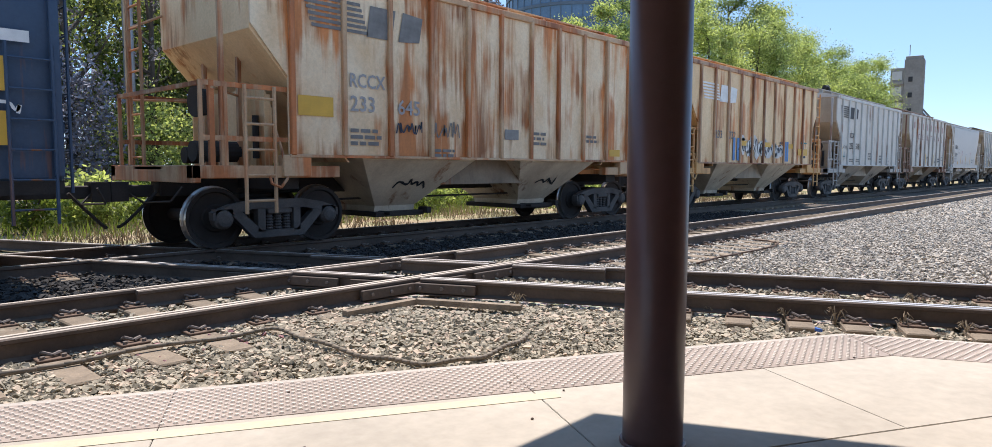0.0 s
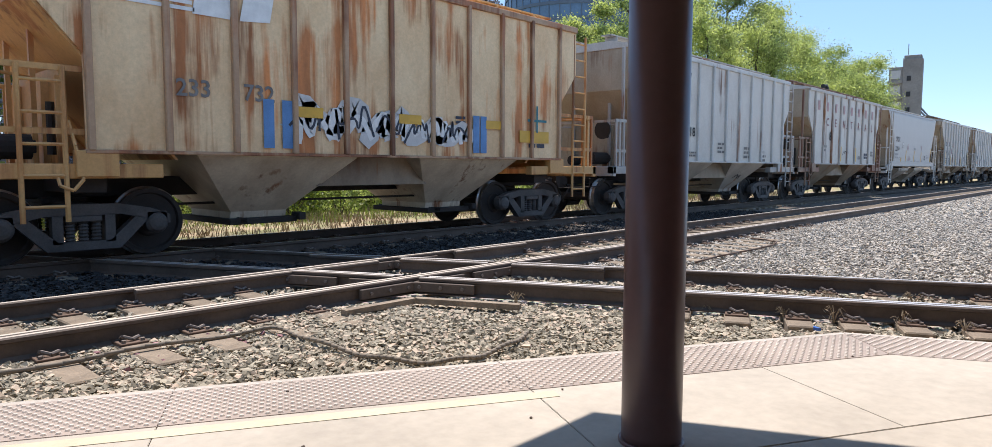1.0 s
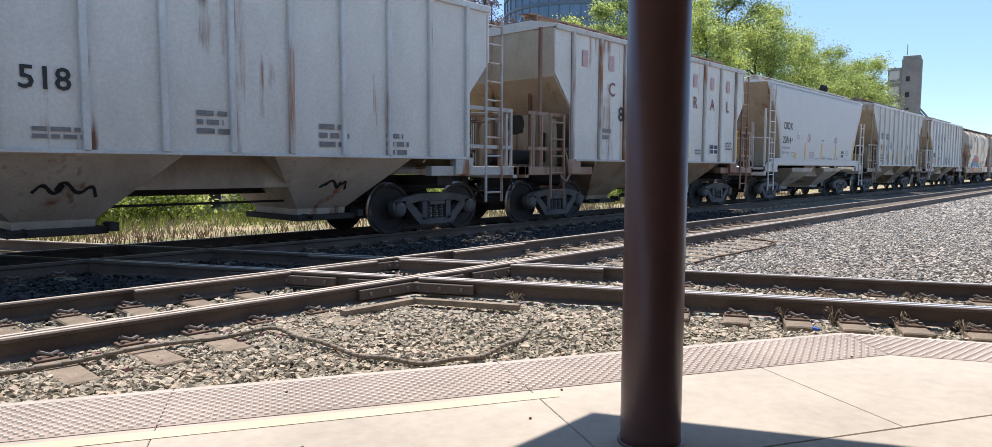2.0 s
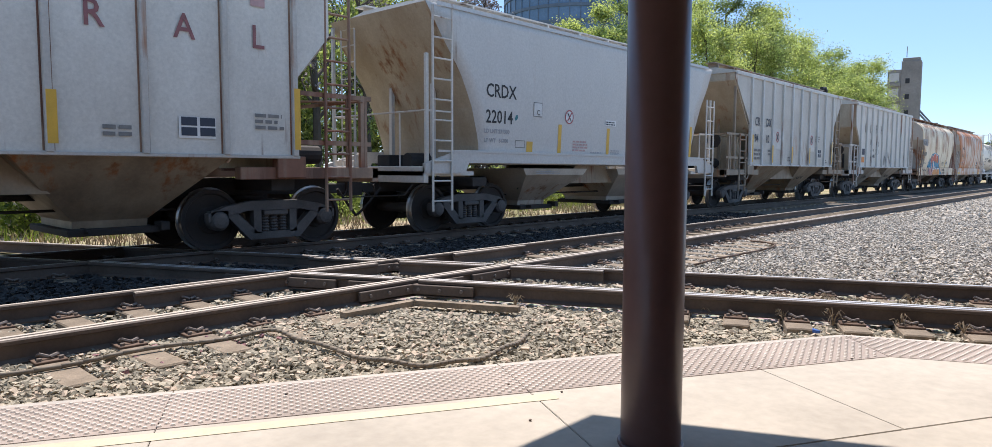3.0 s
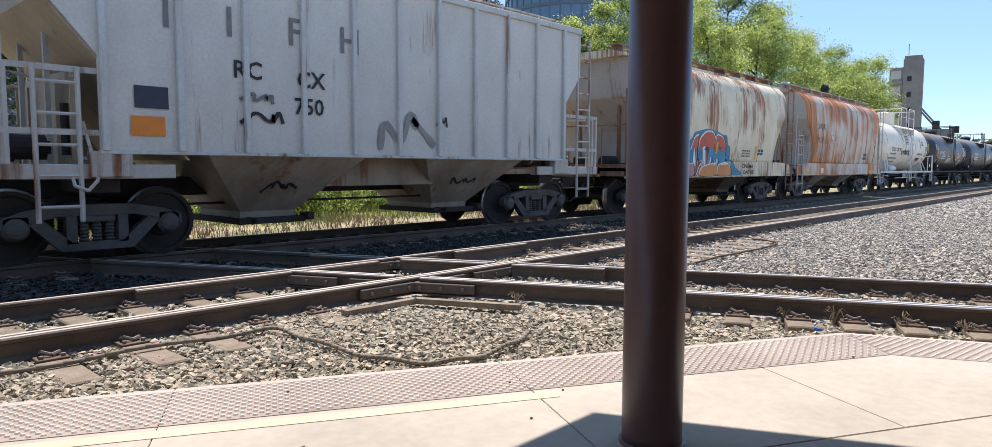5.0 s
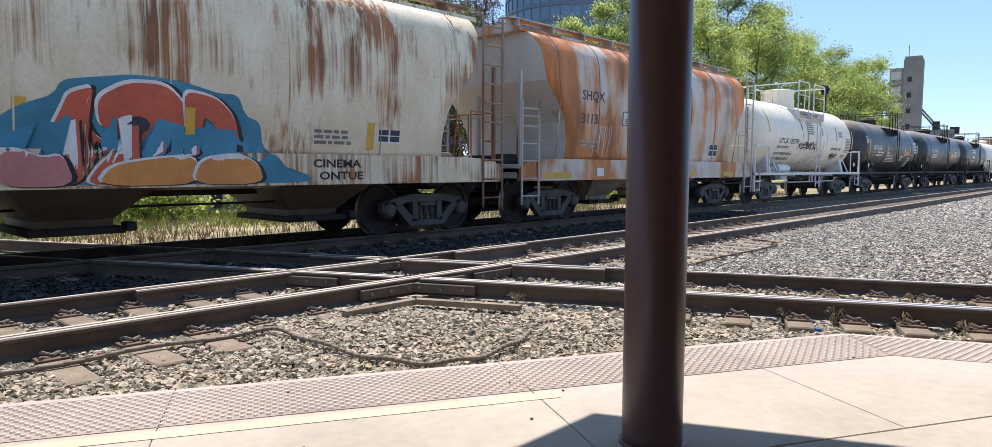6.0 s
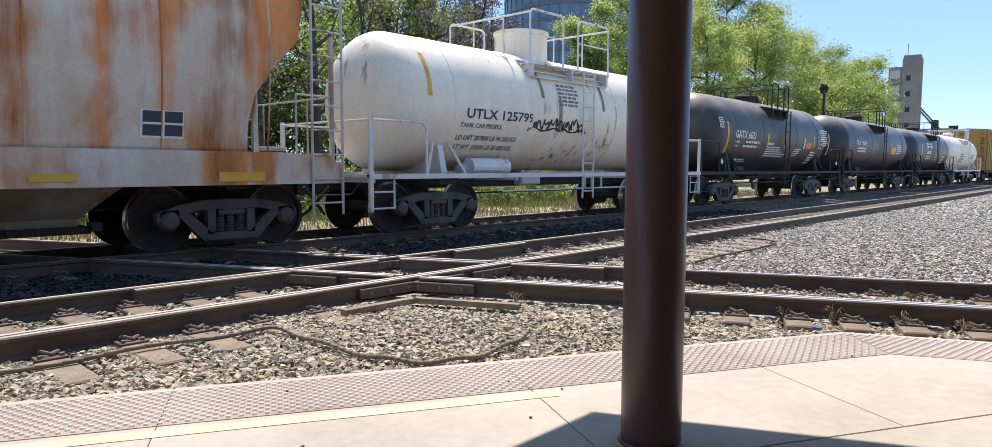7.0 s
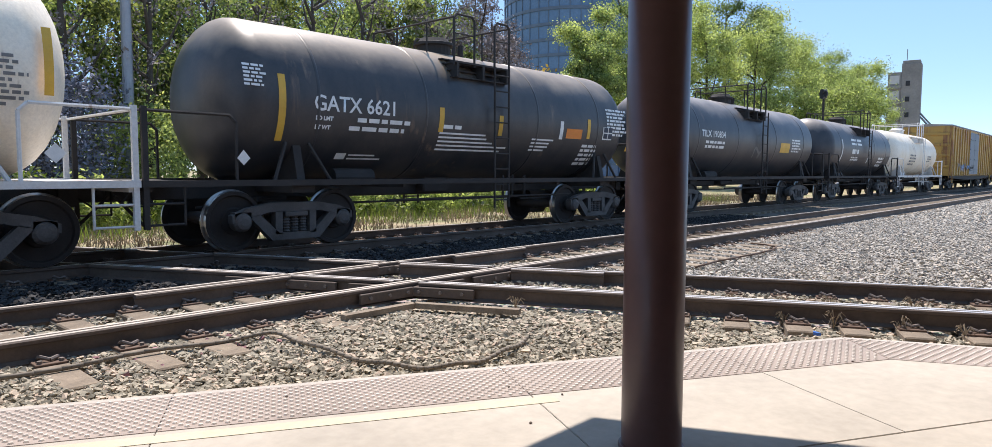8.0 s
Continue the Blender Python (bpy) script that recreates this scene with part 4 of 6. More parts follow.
        for y in (-0.63, 0.63):
            part("stanchion", cube(s * (half - 1.0) - 0.04, s * (half - 1.0) + 0.04, y - 0.04, y + 0.04, low - 0.1, eave - 0.5), trim, car)
        high = ladders[0 if s < 0 else 1]
        ladder(car, trim, s * (half - (0.62 if raked else 0.56)), s * (half - (0.15 if raked else 0.02)), -1.56, 0.46, high, int((high - 0.4) / 0.37), 0.017)
        ladder(car, trim, 0.8, 1.25, s * (half - 0.2), low - 0.1, eave, 9, 0.013, "end_ladder", "y")
        bm = bmesh.new()
        rod(bm, (s * (half - 1.05), -0.5, 1.38), (s * (half - 0.45), -0.5, 1.38), 0.15, 12)
        part("air_reservoir", bm, M["dark"], car)
        bm = bmesh.new()
        box(bm, min(s * (half - 0.9), s * (half - 0.5)), max(s * (half - 0.9), s * (half - 0.5)), 0.1, 0.5, 1.2, 1.5, 0.02)
        part("brake_cylinder", bm, M["dark"], car)
    bays(car, bay_paint, (-1.78, 1.78), 1.15, low - 0.1, 1.42)
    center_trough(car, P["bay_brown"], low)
    running_gear(car, truck_x, half + 0.05)
    moved(car, mid)
    return car, skin


def tank_car(label, paint, trim, half=5.85, r=1.27, zc=2.42, truck_x=4.25, tank_half=5.5, hoops=(-0.85, -0.30, 0.28, 0.72), rail_up=0.55, housing=None, ladder_x=0.1, mid=0.0, trim_dark=True):
    """A tank car with rounded heads, a manway platform, a ladder, side walkways and end handrails."""
    car = tagged(new("tank_car"), label, "tank car", "freight cars of the train")
    bm = bmesh.new()
    prof = [(-tank_half + 0.75 * (1 - math.cos(math.pi / 2 * i / 9)), max(0.02, r * math.sin(math.pi / 2 * i / 9))) for i in range(10)]
    prof += [(-1.5, r), (0, r), (1.5, r)] + [(-s, q) for s, q in prof[::-1]]
    lathe(bm, prof, 56, "x", (0, 0, zc))
    part("tank", bm, paint, car, smooth=True)
    for x in (-tank_half + 1.6, -1.6, 1.6, tank_half - 1.6):
        bm = bmesh.new()
        lathe(bm, [(x - 0.03, r), (x - 0.02, r + 0.008), (x + 0.02, r + 0.008), (x + 0.03, r)], 56, "x", (0, 0, zc), False)
        part("weld_band", bm, paint, car, smooth=True)
    top = zc + r
    iron = M["dark"] if trim_dark else trim
    bm = bmesh.new()
    if housing:
        hx, hr, hz = housing
        lathe(bm, [(top - 0.25, hr), (hz - 0.12, hr), (hz - 0.11, hr + 0.035), (hz - 0.03, hr + 0.035), (hz, hr * 0.8), (hz + 0.05, 0.1)], 28, "z", (hx, 0, 0))
        part("valve_housing", bm, paint, car, smooth=False)
    else:
        lathe(bm, [(top - 0.1, 0.34), (top + 0.14, 0.34), (top + 0.15, 0.42), (top + 0.20, 0.42), (top + 0.22, 0.34), (top + 0.30, 0.28), (top + 0.33, 0.1)], 20, "z", (-0.25, 0, 0))
        for k in range(3):
            rod(bm, (0.32 + k * 0.2, -0.2 + 0.2 * k, top - 0.05), (0.32 + k * 0.2, -0.2 + 0.2 * k, top + 0.22), 0.06, 8)
        part("manway", bm, iron, car)
    # crossing platform round the manway: boards, brackets, hoops on the sides and rails across
    x0, x1 = hoops[0], hoops[3]
    for y in (-0.95, 0.95):
        for k in range(4):
            part("walkway_board", cube(x0, x1, y - 0.30 + k * 0.15, y - 0.19 + k * 0.15, top - 0.36, top - 0.33), iron, car)
        for x in (x0 + 0.08, (x0 + x1) / 2, x1 - 0.08):
            part("bracket", cube(x - 0.03, x + 0.03, y - 0.3, y + 0.3, top - 0.62, top - 0.36), iron, car)
    for y in (-1.22, 1.22):
        for a, b in (hoops[:2], hoops[2:]):
            bm = bmesh.new()
            z = top + rail_up
            path_rod(bm, [(a, y, top - 0.4), (a, y, z - 0.08), (a + 0.07, y, z), (b - 0.07, y, z), (b, y, z - 0.08), (b, y, top - 0.4)], 0.024, 7)
            rod(bm, (a, y, top + rail_up * 0.35), (b, y, top + rail_up * 0.35), 0.014, 6)
            part("side_hoop", bm, iron, car)
    for x in (x0, x1):
        bm = bmesh.new()
        path_rod(bm, [(x, -1.22, top + rail_up - 0.06), (x, 1.22, top + rail_up - 0.06)], 0.022, 6)
        for y in (-0.45, 0.45):
            rod(bm, (x, y, top - 0.1), (x, y, top + rail_up - 0.06), 0.018, 6)
        part("cross_rail", bm, iron, car)
    for s in (-1, 1):
        for k in range(4):
            a = radians(38 + 7 * k)
            y, z = s * (r + 0.03) * math.sin(a), zc + (r + 0.03) * math.cos(a)
            part("tread", cube(x0, x1, y - 0.05, y + 0.05, z - 0.012, z + 0.012), iron, car)
        ladder(car, iron, ladder_x, ladder_x + 0.42, s * 1.40, 0.50, top - 0.36, 9, 0.016)
    # side sill pipes and cradles
    bm = bmesh.new()
    for s in (-1, 1):
        box(bm, -half, half, s * 1.38 - 0.05, s * 1.38 + 0.05, 1.0, 1.09)
        for x in (-half + 0.1, -2.2, 2.2, half - 0.1):
            box(bm, x - 0.04, x + 0.04, min(0, s * 1.38), max(0, s * 1.38), 0.94, 1.02)
        rod(bm, (-2.5, s * 1.25, 0.72), (2.8, s * 1.25, 0.72), 0.02, 5)
    part("side_walk", bm, trim, car)
    for s in (-1, 1):
        bm = bmesh.new()
        x = s * truck_x
        prism(bm, [(-1.25, 1.0), (1.25, 1.0), (1.10, 1.62), (0.7, 1.38), (0, 1.22), (-0.7, 1.38), (-1.10, 1.62)], x - 0.07, x + 0.07, "x")
        for d in (-0.5, 0.5):
            rod(bm, (x + d, -1.3, 1.06), (x + d * 0.4, -1.12, 1.66), 0.03, 6)
        part("saddle", bm, trim, car)
        bm = bmesh.new()
        c0, c1 = sorted((s * (half - 0.9), s * half))
        box(bm, c0, c1, -1.4, 1.4, 1.02, 1.08, 0.0)
        for y in (-1.38, 1.38):
            box(bm, s * (half - 0.05) - 0.035, s * (half - 0.05) + 0.035, y - 0.03, y + 0.03, 0.45, 2.05)
            path_rod(bm, [(s * (half - 0.05), y, 2.0), (s * (half - 1.2), y, 2.0), (s * (half - 1.3), y, 1.9), (s * (half - 1.3), y, 1.0)], 0.024, 6)
            for z in (0.5, 0.78):
                rod(bm, (s * (half - 0.05), y, z), (s * (half - 0.55), y, z), 0.018, 6)
            rod(bm, (s * (half - 0.55), y, 0.48), (s * (half - 0.55), y, 1.05), 0.018, 6)
        rod(bm, (s * (half - 0.02), -1.38, 2.0), (s * (half - 0.02), 1.38, 2.0), 0.02, 6)
        part("end_railing", bm, trim, car)
    bm = bmesh.new()
    rod(bm, (-3.4, -0.9, 1.12), (-2.6, -0.9, 1.12), 0.15, 14)
    part("air_reservoir", bm, trim, car)
    bm = bmesh.new()
    box(bm, -0.9, -0.2, -0.4, 0.4, 0.8, 1.15, 0.03)
    part("outlet_valve", bm, trim, car)
    for x in (0.9, 1.2, 1.6):
        bm = bmesh.new()
        rod(bm, (x, -0.9, 0.7), (x, -0.9, 1.15), 0.03, 6)
        part("hanger", bm, trim, car)
    running_gear(car, truck_x, half + 0.05)
    moved(car, mid)
    return car, (lambda z: -math.sqrt(max(0.01, r * r - (z - zc) ** 2)))


def box_car(label, paint, rib_paint, half=8.7, top=4.55, door=None):
    car = tagged(new("box_car"), label, "box car", "freight cars of the train")
    bm = bmesh.new()
    box(bm, -half, half, -1.48, 1.48, 1.05, top, 0.03)
    part("body", bm, paint, car)
    for s in (-1, 1):
        rib = mesh_of(cube(-0.05, 0.05, -0.04, 0.04, 1.1, top - 0.1, 0.01), "rib")
        rib.materials.append(rib_paint)
        n = 18
        for i in range(n + 1):
            x = -half + 0.06 + (2 * half - 0.12) * i / n
            if abs(x) > 1.9:
                part("rib", rib, None, car).matrix_basis = pose(x, s * 1.51, 0)
        for k in (-1, 1):
            bm = cube(k * 0.95 - 0.92, k * 0.95 + 0.92, s * 1.53 - 0.04, s * 1.53 + 0.04, 1.15, top - 0.2, 0.01)
            for i in range(4):
                z = 1.5 + i * 0.75
                box(bm, k * 0.95 - 0.85, k * 0.95 + 0.85, s * 1.58 - 0.02, s * 1.58 + 0.02, z, z + 0.08)
            part("door", bm, M["mullion"] if door is None else door, car)
    bm = bmesh.new()
    prism(bm, [(-1.53, top - 0.02), (1.53, top - 0.02), (1.5, top + 0.06), (0, top + 0.16), (-1.5, top + 0.06)], -half - 0.02, half + 0.02, "x")
    part("roof", bm, M["steelgrey"], car)
    for s in (-1, 1):
        bm = bmesh.new()
        for i in range(4):
            z = 1.6 + i * 0.75
            box(bm, min(s * half, s * (half + 0.07)), max(s * half, s * (half + 0.07)), -1.35, 1.35, z, z + 0.18, 0.03)
        part("end_rib", bm, paint, car)
        ladder(car, paint, -1.4, -0.95, s * (half + 0.1), 0.9, 3.6, 8, 0.014, "end_ladder", "y")
        ladder(car, paint, s * (half - 0.55), s * (half - 0.1), -1.56, 0.55, 2.6, 6, 0.014)
    bm = bmesh.new()
    for s in (-1, 1):
        prism(bm, [(-half, 1.05), (half, 1.05), (half, 0.9), (3.0, 0.75), (-3.0, 0.75), (-half, 0.9)], s * 1.40, s * 1.46)
    part("side_sill", bm, M["dark"], car)
    running_gear(car, half - 2.4, half + 0.35)
    return car


def mark(car, x, z, w, h, mat="yellow", skin=None, y=-1.535, name="reflector"):
    return decal(car, sheet(w, h), mat, x, y, z, name, "", skin)


CARS = []
SPEED = 15.75
P = dict(
    rust_end=car_paint("rusty_end_paint", (0.68, 0.38, 0.15), (0.34, 0.13, 0.04), 0.5, (0.58, 0.31, 0.10), 0.8),
    dusty=car_paint("dusty_tan_paint", (0.50, 0.41, 0.30), amount=0.25, dirt=(0.34, 0.25, 0.16), dirty=0.8),
    dusty_dark=car_paint("dark_dusty_paint", (0.30, 0.235, 0.17), amount=0.3, dirt=(0.17, 0.12, 0.08), dirty=0.8),
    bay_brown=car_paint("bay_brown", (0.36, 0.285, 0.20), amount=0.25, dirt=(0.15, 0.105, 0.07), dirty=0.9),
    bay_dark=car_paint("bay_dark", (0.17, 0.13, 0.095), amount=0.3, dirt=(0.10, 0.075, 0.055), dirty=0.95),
    blue=car_paint("blue_car_paint", (0.035, 0.075, 0.14), amount=0.12, dirt=(0.08, 0.10, 0.13), dirty=0.4),
    rusty=car_paint("rusty_cream_paint", (0.90, 0.72, 0.50), (0.46, 0.16, 0.045), 0.64, (0.70, 0.42, 0.19), 0.85),
    rusty_rib=car_paint("rusty_rib_paint", (0.62, 0.42, 0.25), (0.40, 0.13, 0.04), 0.8, (0.46, 0.23, 0.11), 0.85),
    tan=car_paint("tan_paint", (0.90, 0.66, 0.39), (0.48, 0.17, 0.05), 0.44, (0.70, 0.42, 0.20), 0.8),
    tan_rib=car_paint("tan_rib_paint", (0.52, 0.34, 0.21), (0.28, 0.11, 0.05), 0.75, (0.40, 0.22, 0.12), 0.8),
    bay_tan=car_paint("bay_tan", (0.74, 0.65, 0.50), amount=0.2, dirt=(0.44, 0.34, 0.24), dirty=0.9),
    grey=car_paint("grey_paint", (0.56, 0.53, 0.48), amount=0.0, dirt=(0.34, 0.29, 0.23), dirty=0.5),
    grey_rib=car_paint("grey_rib_paint", (0.62, 0.62, 0.60), amount=0.15, dirt=(0.36, 0.32, 0.26), dirty=0.5),
    light=car_paint("light_grey_paint", (0.67, 0.635, 0.575), amount=0.02, dirt=(0.42, 0.38, 0.33), dirty=0.4),
    light_rib=car_paint("light_rib_paint", (0.54, 0.51, 0.47), amount=0.35, dirt=(0.36, 0.30, 0.25), dirty=0.5),
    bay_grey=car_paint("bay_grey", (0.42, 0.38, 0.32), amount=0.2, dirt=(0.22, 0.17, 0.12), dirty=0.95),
    smooth=car_paint("smooth_grey_paint", (0.575, 0.55, 0.515), amount=-0.2, dirt=(0.48, 0.46, 0.43), dirty=0.3),
    bay_smooth=car_paint("bay_smooth", (0.52, 0.47, 0.40), amount=0.05, dirt=(0.30, 0.24, 0.18), dirty=0.7),
    streaky=car_paint("streaked_white_paint", (0.86, 0.75, 0.56), (0.30, 0.115, 0.04), 0.66, (0.66, 0.47, 0.26), 0.7, streak=13.0, run=0.15),
    orange=car_paint("heavy_rust_paint", (0.66, 0.60, 0.52), (0.46, 0.15, 0.034), 1.1, (0.55, 0.34, 0.19), 0.7, streak=1.9, run=0.14, tall=0.5),
    sill_rust=car_paint("rusty_sill_paint", (0.66, 0.60, 0.54), (0.44, 0.15, 0.035), 0.85, (0.52, 0.31, 0.18), 0.7, streak=1.2),
    brown_sill=car_paint("brown_sill_paint", (0.33, 0.21, 0.14), (0.17, 0.07, 0.04), 0.75, (0.2, 0.12, 0.08), 0.8),
    white=car_paint("white_tank_paint", (0.95, 0.865, 0.73), amount=0.02, dirt=(0.80, 0.66, 0.47), dirty=0.7),
    white_trim=car_paint("white_trim_paint", (0.76, 0.75, 0.73), amount=0.15, dirt=(0.5, 0.45, 0.4), dirty=0.4),
    black=car_paint("black_tank_paint", (0.024, 0.027, 0.034), (0.13, 0.09, 0.065), 0.0, (0.10, 0.085, 0.075), 0.6, 0.42, dust_sun_top=(0.34, 0.265, 0.19)),
    black2=car_paint("dark_tank_paint", (0.026, 0.030, 0.040), (0.13, 0.09, 0.07), 0.0, (0.10, 0.09, 0.085), 0.6, 0.40, dust_sun_top=(0.34, 0.29, 0.25)),
    yellow=car_paint("yellow_boxcar_paint", (0.50, 0.29, 0.06), (0.22, 0.09, 0.04), 0.4, (0.34, 0.22, 0.09), 0.6),
    greytrim=car_paint("grey_trim_paint", (0.46, 0.45, 0.43), amount=0.3, dirt=(0.3, 0.24, 0.18), dirty=0.6),
)


def place(car, u):
    car.matrix_basis = pose(u, Y_A, 0)
    CARS.append((car, u))


def stripe_logo(car, x, z, mat, w=1.05):
    """A block of stripes and two heavy shapes, as the owner's emblem."""
    for i in range(6):
        mark(car, x + 0.03 * i, z + 0.42 - i * 0.085, w, 0.05, mat, None, -1.536, "emblem")
    decal(car, blob([(0, 0), (0.52, 0), (0.60, 0.5), (0.08, 0.5)]), mat, x + w + 0.12, -1.536, z - 0.03, "emblem")
    decal(car, blob([(0, 0), (0.46, 0.04), (0.54, 0.46), (0.10, 0.5)]), mat, x + w + 0.78, -1.536, z - 0.03, "emblem")


def small_print(car, spots, mat="grey_ink", skin=None, y=-1.536):
    for i, (x, z, rows, h, w) in enumerate(spots):
        decal(car, bars(rows, h, h * 0.7, w, 10 + i), mat, x, y, z, "small_print", "", skin)


def framed_label(car, x, z, w=0.42, h=0.32, skin=None):
    mark(car, x, z, w, h, "white", skin, -1.536, "label_plate")
    for i in range(2):
        for j in range(2):
            y = -1.542
            mark(car, x + 0.03 + i * w * 0.5, z + 0.03 + j * h * 0.48, w * 0.42, h * 0.40, "navy", (lambda q, s=skin: s(q) - 0.004) if skin else None, y, "label_field")


def squiggle(car, x, z, w, h, mat, n=9, r=0.03, seed=2, skin=None, y=-1.54):
    """Sprayed scrawl that nobody can read: looping strokes."""
    rnd = random.Random(seed)
    bm = bmesh.new()
    pts = []
    for i in range(2 * n + 1):
        pts.append((w * (i / (2 * n) + rnd.uniform(-0.8, 0.8) / n), h * (rnd.uniform(0.6, 1.0) if i % 2 else rnd.uniform(0.0, 0.38))))
    for _ in range(2):
        pts = pts[:1] + [q for (a, b), (c, d) in zip(pts, pts[1:]) for q in ((a * 0.75 + c * 0.25, b * 0.75 + d * 0.25), (a * 0.25 + c * 0.75, b * 0.25 + d * 0.75))] + pts[-1:]
    row = []
    for i, (a, b) in enumerate(pts):
        (p0, q0), (p1, q1) = pts[max(0, i - 1)], pts[min(len(pts) - 1, i + 1)]
        dx, dz = p1 - p0, q1 - q0
        ln = math.hypot(dx, dz) or 1
        k = r * (0.7 + 0.5 * rnd.random())
        row.append((bm.verts.new((a + dz / ln * k, 0, b - dx / ln * k)), bm.verts.new((a - dz / ln * k, 0, b + dx / ln * k))))
    for p, q in zip(row, row[1:]):
        bm.faces.new((p[0], q[0], q[1], p[1]))
    decal(car, bm, mat, x, y, z, "graffiti", "sprayed scrawl", skin)


def bay_tag(car, x, seed, w=0.6, mat="black"):
    """A sprayed tag on the sloping face of a discharge bay."""
    squiggle(car, x, 0.82, w, 0.24, mat, 4, 0.022, seed, lambda z: -1.475 + (1.35 - z) * 0.95)


def build_train():
    # the car ahead
    c = box_car("dark blue freight car with yellow squares near its end", P["blue"], P["blue"], 8.6, 4.3, P["blue"])
    for z in (1.45, 2.05):
        mark(c, 7.55, z, 0.5, 0.38, "yellow", None, -1.56, "reflector")
    small_print(c, [(7.5, 2.6, 1, 0.13, 0.9)], "white", None, -1.565)
    squiggle(c, 7.4, 1.8, 0.9, 0.18, "white", 3, 0.02, 4, None, -1.565)
    place(c, -6.0)
    # 1: rusted cream hopper
    c = ribbed_hopper("rust-streaked cream covered hopper car with brown stained ribs", P["rusty"], P["bay_tan"], P["rusty_rib"], cage=P["rusty_rib"], slope=P["tan"])
    decal(c, lettering("RCCX", 0.27, 0.85), "faint_ink", -3.58, -1.536, 2.50)
    decal(c, lettering("233", 0.30), "faint_ink", -3.57, -1.536, 2.12)
    decal(c, lettering("645", 0.30), "faint_ink", -2.60, -1.536, 2.12)
    stripe_logo(c, -4.4, 3.35, "grey_ink")
    mark(c, -4.5, 2.0, 0.62, 0.30, "yellow")
    squiggle(c, -2.6, 1.72, 0.55, 0.36, "navy", 8, 0.013, 3)
    squiggle(c, -1.72, 1.62, 0.6, 0.55, "grey_ink", 7, 0.012, 8)
    small_print(c, [(-3.56, 1.78, 3, 0.06, 0.65), (-1.75, 1.5, 2, 0.05, 0.6), (1.0, 1.9, 3, 0.06, 0.5), (2.9, 1.9, 2, 0.06, 0.5)])
    mark(c, 0.12, 1.78, 0.42, 0.2, "steelgrey", name="painted_patch")
    mark(c, 3.85, 1.5, 0.45, 0.16, "yellow")
    bay_tag(c, -2.2, 201)
    bay_tag(c, 1.75, 203)
    place(c, 10.2)
    # 2: rusted cream hopper with graffiti
    c = ribbed_hopper("rusty cream covered hopper car with silver and blue graffiti", P["tan"], P["bay_tan"], P["tan_rib"], cage=P["rust_end"], slope=P["rust_end"])
    stripe_logo(c, -4.5, 3.25, "white")
    decal(c, lettering("233", 0.28), "grey_ink", -3.58, -1.536, 2.14)
    decal(c, lettering("732", 0.28), "grey_ink", -2.64, -1.536, 2.14)
    for i in range(5):
        hh = 0.95 - 0.1 * abs(i - 1.5)
        squiggle(c, -2.0 + i * 0.76, 1.52, 0.74, hh, "sign_plate", 2, 0.17, 5 + i)
        squiggle(c, -1.95 + i * 0.76, 1.55, 0.68, hh * 0.95, "white", 3, 0.055, 15 + i, None, -1.543)
        squiggle(c, -1.9 + i * 0.76, 1.58, 0.6, hh * 0.85, "navy", 3, 0.022, 25 + i, None, -1.547)
    for x in (-1.85, 0.15, 2.3):
        mark(c, x, 1.95, 0.5, 0.16, "yellow", None, -1.55)
    for x in (-2.35, -2.05, 1.95, 2.15):
        mark(c, x, 1.48, 0.17, 0.7, "skyblue", None, -1.545, "graffiti")
    mark(c, 3.55, 2.15, 0.62, 0.05, "teal", None, -1.545, "graffiti")
    mark(c, 3.83, 1.93, 0.05, 0.55, "teal", None, -1.546, "graffiti")
    mark(c, 3.3, 1.72, 0.95, 0.24, "yellow", None, -1.544)
    small_print(c, [(3.6, 1.62, 1, 0.08, 0.6), (1.5, 2.1, 2, 0.05, 0.3)], "navy")
    place(c, 23.25)
    # 3: grey hopper with a striped emblem
    c = ribbed_hopper("light grey covered hopper car with a black striped emblem", P["light"], P["bay_smooth"], P["grey_rib"], cage=P["greytrim"])
    stripe_logo(c, -4.75, 3.42, "black", 1.15)
    decal(c, lettering("RCCX", 0.27, 0.78), "navy", -3.45, -1.536, 2.58)
    decal(c, lettering("233", 0.32), "black", -3.42, -1.536, 2.10)
    decal(c, lettering("518", 0.32), "black", -2.52, -1.536, 2.10)
    mark(c, -4.62, 1.45, 0.10, 0.85, "yellow", None, -1.585)
    squiggle(c, -4.45, 1.95, 0.7, 0.35, "grey_ink", 3, 0.015, 6)
    mark(c, -4.3, 1.75, 0.34, 0.04, "teal", None, -1.54, "graffiti")
    mark(c, -4.15, 1.6, 0.04, 0.35, "teal", None, -1.541, "graffiti")
    small_print(c, [(-3.4, 1.62, 2, 0.05, 0.7), (-2.4, 1.62, 2, 0.05, 0.6), (-0.5, 1.9, 3, 0.07, 0.5), (1.4, 1.8, 3, 0.08, 0.6), (2.7, 1.7, 3, 0.08, 0.5)])
    bay_tag(c, -2.3, 205)
    bay_tag(c, 1.7, 207)
    place(c, 36.2)
    # 4: off-white hopper with rust lines along its ribs
    c = ribbed_hopper("off-white covered hopper car with faded red lettering and rust-lined ribs", P["light"], P["bay_brown"], P["light_rib"], 4.32, 8, 4.2, 5.85, 4.27, P["brown_sill"], shift=0.0, rust_line=P["brown_sill"])
    moved(c, -0.44)
    xs = [-4.76 + 1.075 * i + 0.40 for i in range(8)]
    for x, ch in zip(xs[1:], "CENTRAL"):
        if ch != " ":
            decal(c, lettering(ch, 0.40, 0.9), "redtext", x, -1.536, 2.92)
    for x in xs:
        mark(c, x, 3.5, 0.22, 0.36, "faint_red", None, -1.536, "faded_letter")
